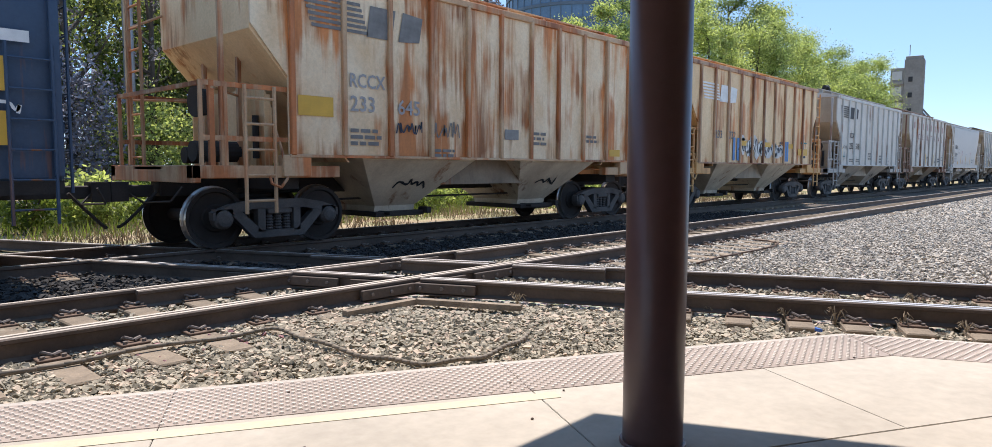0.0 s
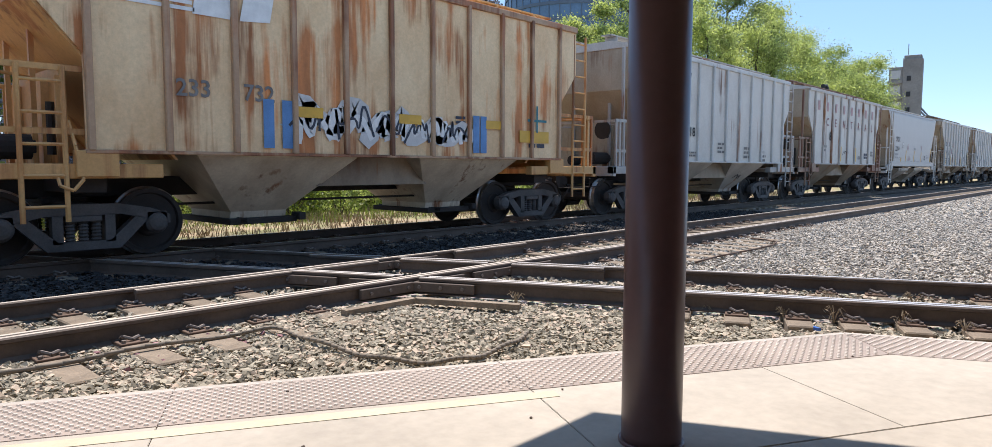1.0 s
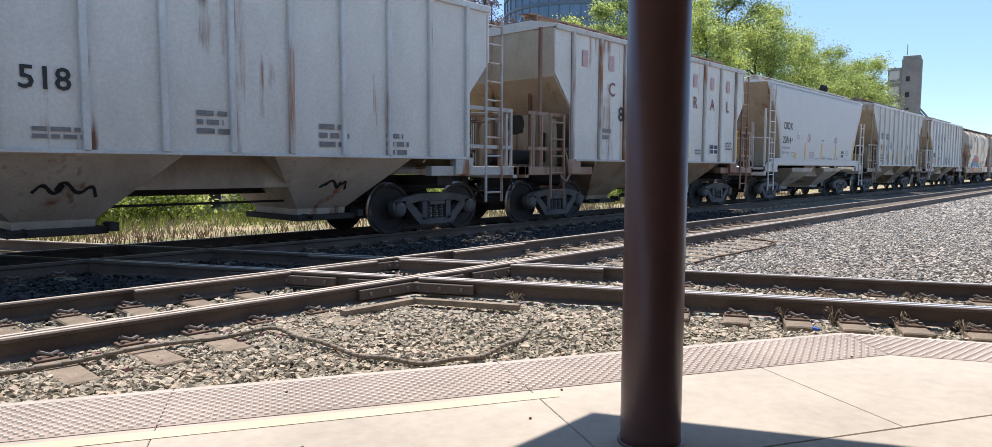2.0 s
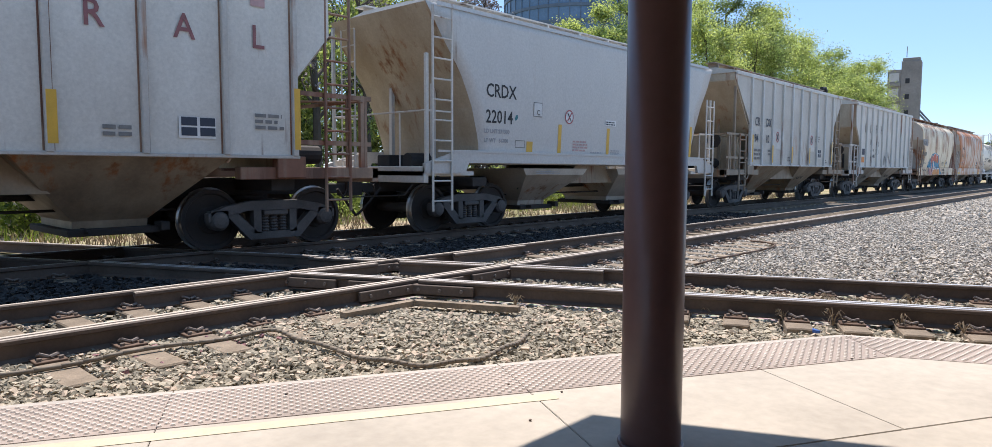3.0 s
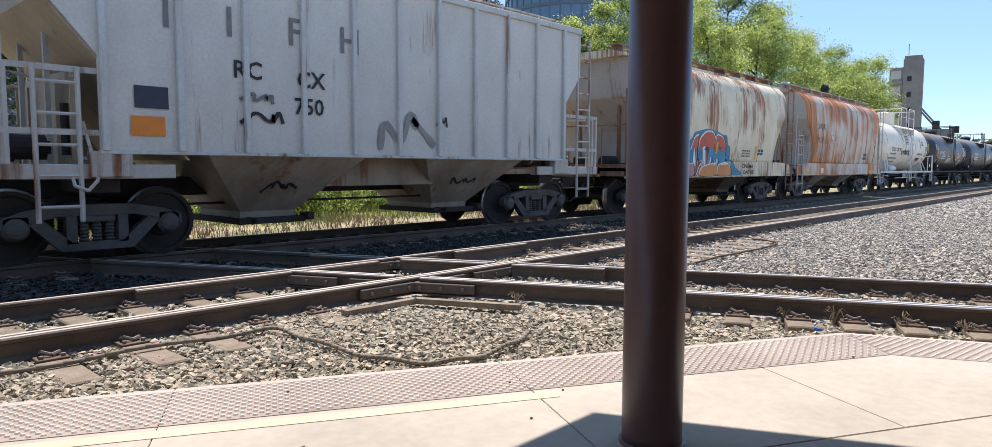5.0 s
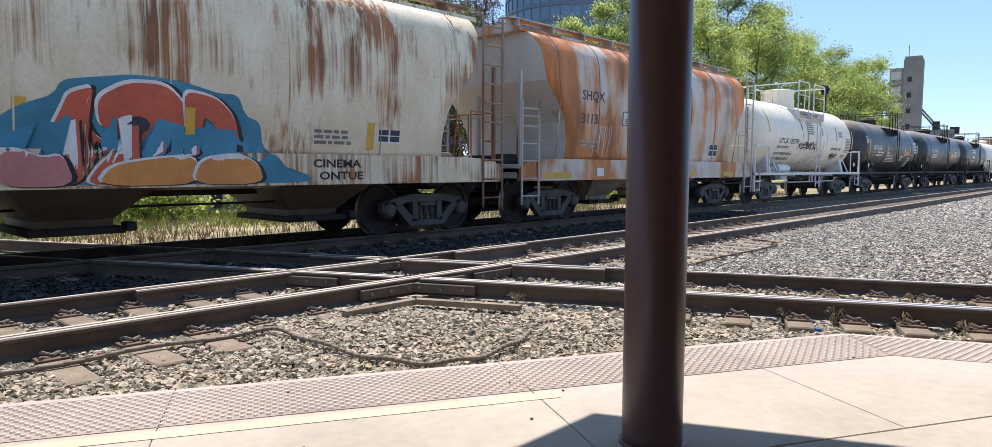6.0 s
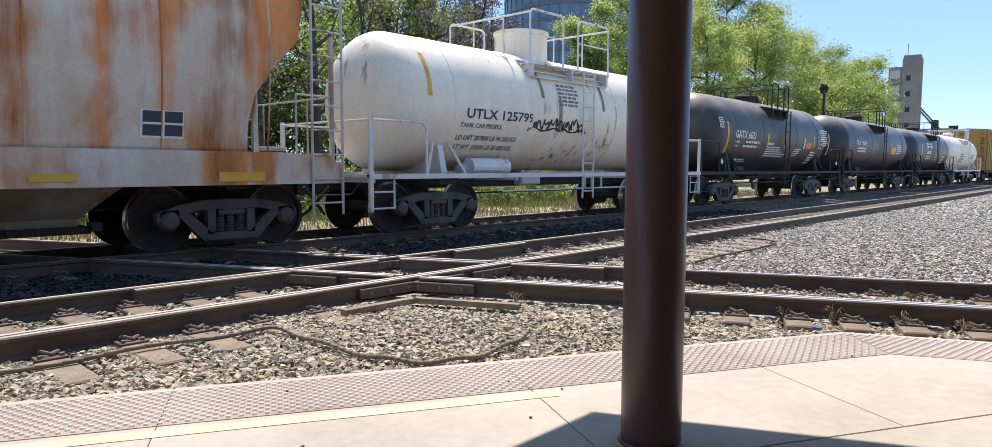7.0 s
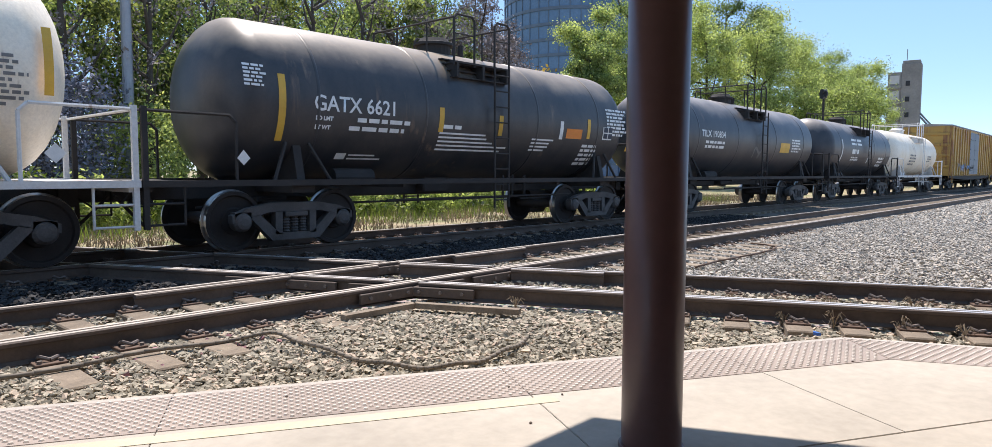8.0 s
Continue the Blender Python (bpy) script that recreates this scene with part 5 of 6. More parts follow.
    decal(c, lettering("8", 0.42), "black", -2.85, -1.536, 2.35)
    for x in (-1.5, 0.60):
        mark(c, x, 1.5, 0.11, 0.62, "yellow", None, -1.592)
    mark(c, 3.80, 1.5, 0.10, 0.9, "yellow", None, -1.592)
    squiggle(c, -1.0, 1.75, 0.75, 0.35, "black", 4, 0.016, 7)
    framed_label(c, 2.12, 1.62, 0.5, 0.28)
    small_print(c, [(-3.6, 2.05, 2, 0.09, 0.5), (1.2, 1.7, 2, 0.05, 0.4), (3.2, 1.95, 3, 0.05, 0.5), (-0.7, 2.9, 1, 0.04, 0.4)])
    place(c, 48.85)
    # 5: smooth grey hopper
    c, skin = smooth_hopper("clean pale grey smooth-sided covered hopper car", P["smooth"], P["bay_smooth"], P["light"], 5.75, 4.12, 0.06, 4.18, end_paint=P["dusty"], raked=True, mid=0.24, ladders=(4.1, 3.25))
    decal(c, lettering("CRDX", 0.32, 0.88), "black", -3.92, 0, 2.63, skin=skin)
    decal(c, lettering("22014", 0.31, 0.90), "black", -3.92, 0, 2.13, skin=skin)
    for x, h in ((-1.6, 0.62), (0.3, 0.62), (2.06, 0.58), (4.50, 0.85)):
        mark(c, x, 1.58, 0.12, h, "yellow", skin)
    mark(c, -2.66, 1.58, 0.20, 0.22, "yellow", skin)
    for x, k in ((-1.22, 1.0), (2.04, 0.9)):
        ring = [(math.cos(2 * math.pi * i / 24), math.sin(2 * math.pi * i / 24)) for i in range(24)]
        decal(c, blob([(0.15 * k * p, 0.15 * k * q) for p, q in ring]), "white", x, 0, 2.38, "warning_sign", "", skin)
        bm = bmesh.new()
        for (p0, q0), (p1, q1) in zip(ring, ring[1:] + ring[:1]):
            bm.faces.new([bm.verts.new((r * k * p, 0, r * k * q)) for r, p, q in ((0.155, p0, q0), (0.155, p1, q1), (0.128, p1, q1), (0.128, p0, q0))])
        decal(c, bm, "signred", x, 0, 2.38, "warning_sign", "round red warning sign", lambda q: skin(q) - 0.004)
        for q in (-1, 1):
            bm = bmesh.new()
            bm.faces.new([bm.verts.new(p) for p in ((-0.085 * q, 0, -0.085), (-0.06 * q, 0, -0.10), (0.085 * q, 0, 0.085), (0.06 * q, 0, 0.10))])
            decal(c, bm, "signred" if q > 0 else "navy", x, 0, 2.38, "sign_stroke", "", lambda z, d=q: skin(z) - 0.009 - 0.003 * d)
    mark(c, -2.47, 2.32, 0.29, 0.30, "grey_ink", skin, name="label_frame")
    mark(c, -2.455, 2.335, 0.26, 0.27, "sign_plate", lambda q: skin(q) - 0.004, name="label_plate")
    decal(c, lettering("C", 0.13), "grey_ink", -2.37, 0, 2.36, skin=lambda q: skin(q) - 0.008)
    decal(c, blob([(0, 0), (0.05, 0.02), (0.08, 0.08), (0.06, 0.13), (0.01, 0.11), (-0.02, 0.05)]), "teal", -3.04, 0, 2.20, "paint_dab", "small teal paint dab", skin)
    framed_label(c, 2.85, 1.66, 0.36, 0.32, skin)
    decal(c, lettering("LD LMT 231300", 0.095, 1.02), "faint_ink", -3.95, 0, 1.93, skin=skin)
    decal(c, lettering("LT WT   54700", 0.095, 1.02), "faint_ink", -3.95, 0, 1.75, skin=skin)
    for x, z, w, h in ((-3.02, 1.66, 0.30, 0.014), (-3.02, 1.80, 0.30, 0.014), (-3.02, 1.66, 0.014, 0.15), (-2.73, 1.66, 0.014, 0.15)):
        mark(c, x, z, w, h, "grey_ink", skin, name="label_frame")
    small_print(c, [(-0.35, 1.60, 2, 0.028, 0.5), (0.5, 1.66, 3, 0.028, 0.45), (1.15, 1.62, 2, 0.028, 0.7), (2.3, 1.68, 2, 0.05, 0.22), (3.5, 1.95, 3, 0.05, 0.45), (-4.4, 1.36, 1, 0.05, 0.7), (-2.3, 1.16, 2, 0.022, 0.9)], "faint_ink", skin)
    mark(c, 0.22, 2.26, 0.45, 0.13, "white", lambda q: skin(q) - 0.002, name="label_plate")
    small_print(c, [(0.25, 2.33, 2, 0.03, 0.4)], "navy", lambda q: skin(q) - 0.006)
    small_print(c, [(-1.05, 1.83, 4, 0.038, 0.6)], "faint_red", skin)
    squiggle(c, -2.2, 0.78, 0.75, 0.26, "black", 5, 0.026, 31, lambda z: -1.30 + (1.2 - z) * 0.95)
    squiggle(c, 1.5, 0.80, 0.6, 0.24, "black", 5, 0.024, 33, lambda z: -1.30 + (1.2 - z) * 0.95)
    place(c, 60.8)
    # 6: grey ribbed hopper
    c = ribbed_hopper("grey covered hopper car with tan dusty ends and white labels", P["grey"], P["bay_brown"], P["grey_rib"], 4.18, 9, 4.02, 5.9, 4.3, P["dusty_dark"], over=1.15, slant=(2.75, 4.1), shift=-0.15)
    for a, b, x in (("CR", "94", -3.78), ("DX", "10", -2.84)):
        decal(c, lettering(a, 0.34, 0.8), "navy", x, -1.536, 2.70)
        decal(c, lettering(b, 0.34, 0.8), "navy", x, -1.536, 2.15)
    for x in (-2.0, 1.5):
        mark(c, x - 0.12, 1.95, 0.66, 0.72, "pale_patch")
        bm = bmesh.new()
        for i in range(20):
            a, b = (2 * math.pi * k / 20 for k in (i, i + 1))
            bm.faces.new([bm.verts.new(q) for q in ((0.14 * math.cos(a), 0, 0.19 * math.sin(a)), (0.14 * math.cos(b), 0, 0.19 * math.sin(b)), (0.11 * math.cos(b), 0, 0.15 * math.sin(b)), (0.11 * math.cos(a), 0, 0.15 * math.sin(a)))])
        decal(c, bm, "signred", x + 0.2, -1.545, 2.38, "warning_sign", "round red warning sign")
        bm = bmesh.new()
        for s in (-1, 1):
            bm.faces.new([bm.verts.new(q) for q in ((-0.09 * s, 0, -0.12), (-0.06 * s, 0, -0.13), (0.09 * s, 0, 0.12), (0.06 * s, 0, 0.13))])
        decal(c, bm, "navy", x + 0.2, -1.547, 2.38, "warning_sign")
    for x in (-4.05, -2.32, -0.46, 1.40, 4.05):
        mark(c, x - 0.05, 1.48, 0.10, 0.6 if abs(x) < 3.5 else 0.9, "yellow", None, -1.592)
    framed_label(c, 2.44, 1.70, 0.40, 0.34)
    mark(c, 3.2, 1.75, 0.22, 0.2, "white")
    small_print(c, [(-3.75, 1.85, 3, 0.08, 0.6), (-2.6, 1.85, 2, 0.07, 0.5), (-0.75, 1.65, 2, 0.06, 0.45), (2.2, 2.5, 3, 0.05, 0.6), (3.15, 1.6, 2, 0.05, 0.5)])
    bay_tag(c, 1.5, 213)
    place(c, 73.55)
    # 7: grey ribbed hopper with faded emblem
    c = ribbed_hopper("pale grey covered hopper car with faded black letters and tags", P["light"], P["bay_grey"], P["grey_rib"], cage=P["light_rib"])
    for i, (x, ch) in enumerate(((-3.9, "I"), (-3.05, "I"), (-2.1, "F"), (-1.2, "H"))):
        decal(c, lettering(ch, 0.5), "grey_ink", x, -1.536, 3.0)
    decal(c, lettering("RC", 0.30), "black", -2.95, -1.536, 2.45)
    decal(c, lettering("CX", 0.30), "black", -1.95, -1.536, 2.40)
    decal(c, lettering("750", 0.30), "black", -2.0, -1.536, 2.0)
    squiggle(c, -2.85, 1.75, 0.8, 0.3, "black", 4, 0.03, 12)
    squiggle(c, -2.75, 2.1, 0.5, 0.18, "grey_ink", 3, 0.03, 14)
    mark(c, -4.25, 1.95, 0.42, 0.28, "navy")
    mark(c, -4.3, 1.6, 0.42, 0.25, "orange")
    squiggle(c, -0.75, 1.5, 1.4, 0.85, "steelgrey", 3, 0.06, 15)
    squiggle(c, 0.9, 1.9, 0.35, 0.3, "black", 2, 0.02, 16)
    bay_tag(c, -2.3, 209)
    bay_tag(c, 1.65, 211)
    place(c, 86.4)
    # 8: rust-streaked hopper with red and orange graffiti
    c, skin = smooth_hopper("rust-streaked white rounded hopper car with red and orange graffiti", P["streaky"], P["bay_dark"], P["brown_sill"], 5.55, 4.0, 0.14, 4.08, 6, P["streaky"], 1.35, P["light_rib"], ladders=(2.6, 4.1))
    lift = lambda k: (lambda z: skin(max(1.36, z)) - (0.085 if z < 1.43 else 0.0) - 0.0015 * k)
    mark(c, -4.75, 2.72, 1.3, 0.38, "steelgrey", skin, name="painted_patch")
    decal(c, lettering("ACRX", 0.25), "navy", -4.5, 0, 2.78, skin=lambda z: skin(z) - 0.005)
    decal(c, lettering("750089", 0.28, 1.25), "navy", -4.75, 0, 2.12, skin=skin)
    for x, h in ((-4.95, 0.95), (-2.6, 0.5), (2.3, 0.45)):
        mark(c, x, 1.5, 0.14, h, "yellow", skin)
    cloud = [(-2.8, 0.98), (-2.79, 1.72), (-2.54, 1.91), (-2.19, 2.04), (-2.11, 2.23), (-1.68, 2.3), (-1.35, 2.36), (-0.93, 2.35), (-0.61, 2.31), (-0.22, 2.21), (0.06, 2.22), (0.18, 1.92), (0.4, 1.87), (0.46, 1.44), (0.68, 1.37), (0.78, 1.2), (1.18, 1.11), (1.26, 0.98)]

    def paint_shape(pts, mat, k):
        for _ in range(2):
            pts = [q for a, b in zip(pts, pts[1:] + pts[:1]) for q in ((a[0] * 0.8 + b[0] * 0.2, a[1] * 0.8 + b[1] * 0.2), (a[0] * 0.2 + b[0] * 0.8, a[1] * 0.2 + b[1] * 0.8))]
        bm = blob(pts)
        bmesh.ops.triangulate(bm, faces=bm.faces)
        bmesh.ops.subdivide_edges(bm, edges=bm.edges, cuts=2, use_grid_fill=True)
        decal(c, bm, mat, 0, 0, 0, "graffiti", "", lift(k))
    paint_shape(cloud, "sprayblue", 1)
    # three heavy letters with white edges and dark shadows over an orange foot
    letters = (
        ("sprayred", [(-2.51, 0.99), (-2.31, 1.45), (-2.11, 1.9), (-2.04, 2.08), (-1.75, 2.18), (-1.86, 1.86), (-1.77, 1.6), (-1.52, 1.46), (-1.78, 1.35), (-1.95, 0.99)]),
        ("sprayred", [(-1.9, 0.99), (-1.72, 1.26), (-1.39, 1.52), (-1.52, 1.67), (-1.7, 1.7), (-1.74, 2.04), (-1.39, 2.26), (-0.92, 2.27), (-0.67, 2.03), (-0.69, 1.7), (-0.95, 1.41), (-1.15, 1.31), (-1.17, 0.99)]),
        ("sprayred", [(-0.71, 2.22), (-0.25, 2.15), (0.01, 1.91), (0.12, 1.46), (-0.02, 1.43), (-0.24, 1.75), (-0.42, 1.91), (-0.46, 1.62), (-0.48, 1.37), (-0.75, 1.36), (-0.63, 1.75)]),
        ("sprayorange", [(-1.78, 0.98), (-1.6, 1.23), (-1.12, 1.32), (-0.55, 1.37), (-0.5, 0.98)]),
        ("sprayorange", [(-0.61, 0.98), (-0.49, 1.32), (0.03, 1.4), (0.34, 1.27), (0.43, 0.98)]),
        ("spraypink", [(-2.79, 0.98), (-2.79, 1.39), (-2.55, 1.41), (-2.34, 1.31), (-2.12, 1.36), (-2.0, 0.98)]),
    )
    for i, (mat, q) in enumerate(letters):
        cx, cz = sum(p[0] for p in q) / len(q), sum(p[1] for p in q) / len(q)
        paint_shape([(cx + (x - cx) * 1.08 + 0.03, max(0.97, cz + (z - cz) * 1.07)) for x, z in q], "black", 2 + 3 * i)
        paint_shape([(cx + (x - cx) * 1.04 - 0.02, max(0.97, cz + (z - cz) * 1.04 + 0.02)) for x, z in q], "white", 3 + 3 * i)
        paint_shape(q, mat, 4 + 3 * i)
    paint_shape([(-1.44, 1.73), (-1.21, 1.86), (-1.09, 1.73), (-1.37, 1.51)], "navy", 21)
    mark(c, -0.68, 1.5, 0.13, 0.5, "yellow", lift(22))
    decal(c, lettering("CINEMA", 0.15, 1.4), "black", 1.25, 0, 1.22, "graffiti", "", lift(1))
    decal(c, lettering("ONTUE", 0.15, 1.4), "black", 1.36, 0, 1.03, "graffiti", "", lift(1))
    squiggle(c, -4.4, 1.12, 1.0, 0.28, "black", 5, 0.02, 43, lift(1))
    framed_label(c, 2.5, 1.62, 0.48, 0.22, skin)
    decal(c, lettering("LD LMT 206000", 0.10, 1.15), "grey_ink", -4.78, 0, 1.84, skin=skin)
    decal(c, lettering("LT WT   57000 NEW 2-81", 0.10, 1.1), "grey_ink", -4.78, 0, 1.64, skin=skin)
    small_print(c, [(1.3, 1.75, 3, 0.05, 0.7)], "grey_ink", skin)
    place(c, 99.2)
    # 9: hopper covered in orange rust
    c, skin = smooth_hopper("white rounded hopper car heavily covered in orange rust", P["orange"], P["bay_grey"], P["light_rib"], 5.78, 4.15, 0.14, 4.12, 7, P["sill_rust"], 1.35, P["light"], ladders=(2.62, 4.2))
    decal(c, lettering("SHQX", 0.27, 1.05), "navy", -3.71, 0, 2.76, skin=skin)
    decal(c, lettering("3113", 0.27, 1.05), "navy", -3.71, 0, 2.24, skin=skin)
    mark(c, -2.02, 2.25, 0.30, 0.34, "navy", skin, name="label_frame")
    mark(c, -2.0, 2.27, 0.26, 0.30, "sign_plate", lambda z: skin(z) - 0.004)
    decal(c, lettering("E", 0.15), "navy", -1.91, 0, 2.30, skin=lambda z: skin(z) - 0.008)
    framed_label(c, 2.75, 1.57, 0.55, 0.36, skin)
    for x, w in ((-4.98, 0.95), (3.75, 0.68)):
        mark(c, x, 1.0, w, 0.13, "yellow", lambda z: -1.535)
    mark(c, 1.5, 1.02, 0.5, 0.1, "yellow", lambda z: -1.535)
    mark(c, -3.05, 1.03, 0.3, 0.2, "white", lambda z: -1.535, name="label_plate")
    small_print(c, [(-3.65, 1.80, 2, 0.06, 0.8)], "faint_ink", skin)
    rnd = random.Random(77)
    for i in range(9):
        h = rnd.uniform(0.35, 0.8)
        mark(c, -3.25 + i * 0.10 + rnd.uniform(-0.03, 0.03), 2.2 - h, rnd.uniform(0.008, 0.032), h, "sign_plate", skin, name="paint_run")
    place(c, 111.1)
    # 10: white acid tank car
    c, skin = tank_car("white acid tank car with black lettering and white railings", P["white"], P["white_trim"], 6.0, 1.32, 2.45, 4.12, 5.5, hoops=(-1.62, -0.46, 0.10, 1.34), rail_up=0.78, housing=(-0.5, 0.62, 4.36), ladder_x=0.1, trim_dark=False)
    decal(c, lettering("UTLX 125799", 0.225, 1.36), "navy", -3.6, 0, 2.16, skin=skin)
    decal(c, lettering("TANK CAR PEOPLE", 0.10, 1.2), "grey_ink", -3.72, 0, 1.98, skin=skin)
    decal(c, lettering("LD LMT 207800 LB 94 250 KG", 0.11, 1.1), "grey_ink", -3.75, 0, 1.74, skin=skin)
    decal(c, lettering("LT WT  59200 LB 26 850 KG", 0.11, 1.1), "grey_ink", -3.7, 0, 1.56, skin=skin)
    for i in range(7):
        squiggle(c, -1.6 + i * 0.28, 1.92 + 0.03 * (i % 3), 0.28, 0.42, "black", 3, 0.022, 61 + i, skin)
    squiggle(c, -1.6, 1.95, 2.0, 0.16, "black", 5, 0.018, 60, skin)
    for i in range(4):
        squiggle(c, 2.45 + i * 0.2, 1.55, 0.26, 0.55, "black", 3, 0.018, 162 + i, skin)
    decal(c, lettering("SULFURIC ACID", 0.13, 1.2), "grey_ink", 2.3, 0, 2.02, skin=skin)
    for x, z, h in ((-4.6, 2.5, 0.8), (-1.3, 2.7, 0.7), (1.0, 2.55, 0.6), (2.8, 2.4, 0.6), (5.0, 2.1, 0.8)):
        mark(c, x, z, 0.10, h, "yellow" if abs(x) > 4 else "straw", skin)
    small_print(c, [(-0.7, 3.0, 6, 0.05, 0.8), (4.1, 2.5, 9, 0.04, 0.75), (3.1, 2.75, 3, 0.05, 0.6), (3.9, 1.8, 2, 0.04, 0.8)], "grey_ink", skin)
    bm = bmesh.new()
    rod(bm, (-3.3, -1.05, 1.22), (-2.2, -1.05, 1.22), 0.17, 16)
    part("air_reservoir", bm, P["white_trim"], c)
    decal(c, blob([(0, 0), (0.12, 0.12), (0, 0.24), (-0.12, 0.12)]), "white", 5.05, -1.43, 1.3, "placard")
    place(c, 123.5)
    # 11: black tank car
    c, skin = tank_car("black tank car with white lettering and a dusty top painted sunlit", P["black"], M["dark"], 6.6, 1.30, 2.34, 4.17, 5.47, mid=-0.33)
    decal(c, lettering("GATX 6621", 0.30, 0.98), "white", -4.3, 0, 2.18, skin=skin)
    small_print(c, [(-3.45, 2.03, 1, 0.07, 1.3), (-3.6, 1.89, 1, 0.07, 1.4), (-5.45, 2.75, 6, 0.034, 0.40), (-1.5, 2.02, 1, 0.07, 0.6), (3.0, 1.8, 5, 0.06, 0.8), (3.9, 2.7, 8, 0.05, 0.9)], "white", skin)
    for x, z, h, m in ((-4.9, 1.68, 1.0, "yellow"), (-1.62, 1.95, 0.45, "yellow"), (0.02, 1.95, 0.4, "yellow"), (2.05, 1.95, 0.4, "white"), (3.1, 2.0, 0.45, "yellow"), (4.9, 1.75, 0.9, "yellow")):
        mark(c, x, z, 0.12, h, m, skin)
    decal(c, lettering("LD LMT", 0.075, 1.1), "white", -4.25, 0, 2.03, skin=skin)
    decal(c, lettering("LT WT", 0.075, 1.1), "white", -4.25, 0, 1.89, skin=skin)
    for i, w in enumerate((1.25, 1.3, 1.5, 1.95, 1.8)):
        mark(c, -1.58, 1.92 - i * 0.075, w, 0.032, "white", skin, name="small_print")
    for i, w in enumerate((0.75, 0.62, 0.6, 0.5)):
        mark(c, 1.12, 1.90 - i * 0.075, w, 0.034, "white", skin, name="small_print")
    for i, w in enumerate((0.55, 0.7)):
        mark(c, -3.45, 1.48 - i * 0.06, w, 0.025, "white", skin, name="small_print")
    mark(c, -3.7, 1.42, 0.2, 0.1, "white", skin)
    mark(c, 2.3, 1.98, 0.6, 0.22, "orange", skin, name="label_plate")
    framed_label(c, 3.75, 2.0, 0.4, 0.3, skin)
    for x in (-5.55, 5.6):
        decal(c, blob([(0, 0), (0.10, 0.10), (0, 0.22), (-0.10, 0.10)]), "white", x, -1.43, 1.3, "placard")
    place(c, 136.45)
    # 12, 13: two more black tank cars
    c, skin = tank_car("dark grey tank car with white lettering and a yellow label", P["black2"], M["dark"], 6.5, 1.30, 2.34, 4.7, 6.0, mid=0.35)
    decal(c, lettering("TILX 190834", 0.24, 1.1), "white", -3.88, 0, 2.3, skin=skin)
    mark(c, 2.4, 1.95, 0.9, 0.35, "yellow", skin, name="label_plate")
    squiggle(c, 0.2, 1.6, 1.2, 0.55, "grey_ink", 4, 0.04, 71, skin)
    small_print(c, [(-3.6, 2.1, 2, 0.08, 1.5), (3.5, 2.4, 5, 0.06, 1.0)], "white", skin)
    place(c, 149.3)
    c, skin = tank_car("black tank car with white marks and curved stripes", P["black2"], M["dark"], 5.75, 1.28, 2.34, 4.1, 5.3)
    small_print(c, [(-2.2, 2.5, 1, 0.28, 1.8), (-2.1, 2.1, 1, 0.2, 1.2), (-2.1, 1.9, 2, 0.06, 1.2), (2.5, 1.9, 3, 0.1, 1.2)], "white", skin)
    for x in (-3.6, 0.6):
        mark(c, x, 1.7, 0.1, 1.0, "white", skin)
    place(c, 162.6)
    # 14: second white tank car
    c, skin = tank_car("short white tank car with yellow end railings", P["white"], P["white_trim"], 5.9, 1.28, 2.36, 4.1, 5.3, trim_dark=False)
    small_print(c, [(-2.5, 2.2, 4, 0.1, 1.6), (2.0, 2.2, 3, 0.08, 1.2)], "grey_ink", skin)
    place(c, 174.2)
    # 15, 16: yellow box cars
    c = box_car("faded yellow box car with a blue door and a grey roof", P["yellow"], P["yellow"], 8.7, 4.5)
    for i in range(5):
        squiggle(c, -6.5 + i * 1.3, 1.3, 1.2, 0.8, "skyblue" if i % 2 else "grey_ink", 3, 0.07, 80 + i, None, -1.57)
    place(c, 191.2)
    place(copy_thing(c, pose(0, 0, 0)), 209.6)
    for k in range(1, 3):
        WHEELS.extend(o for o in CARS[-1][0].children_recursive if o.name.startswith("wheelset") and o not in WHEELS)


# ---- plants and the distance ----


def leaves(n, centre_fn, size, seed, quad=True):
    rs = np.random.RandomState(seed)
    c = centre_fn(rs, n)
    a = rs.normal(size=(n, 3))
    a /= np.linalg.norm(a, axis=1)[:, None]
    b = np.cross(a, rs.normal(size=(n, 3)))
    b /= np.linalg.norm(b, axis=1)[:, None]
    s = size * rs.uniform(0.6, 1.4, (n, 1))
    v = np.stack([c - a * s, c - b * s * 0.55, c + a * s, c + b * s * 0.55], 1).reshape(-1, 3)
    f = np.arange(4 * n).reshape(-1, 4)
    me = bpy.data.meshes.new("leaves")
    me.from_pydata(v.tolist(), [], f.tolist())
    return me


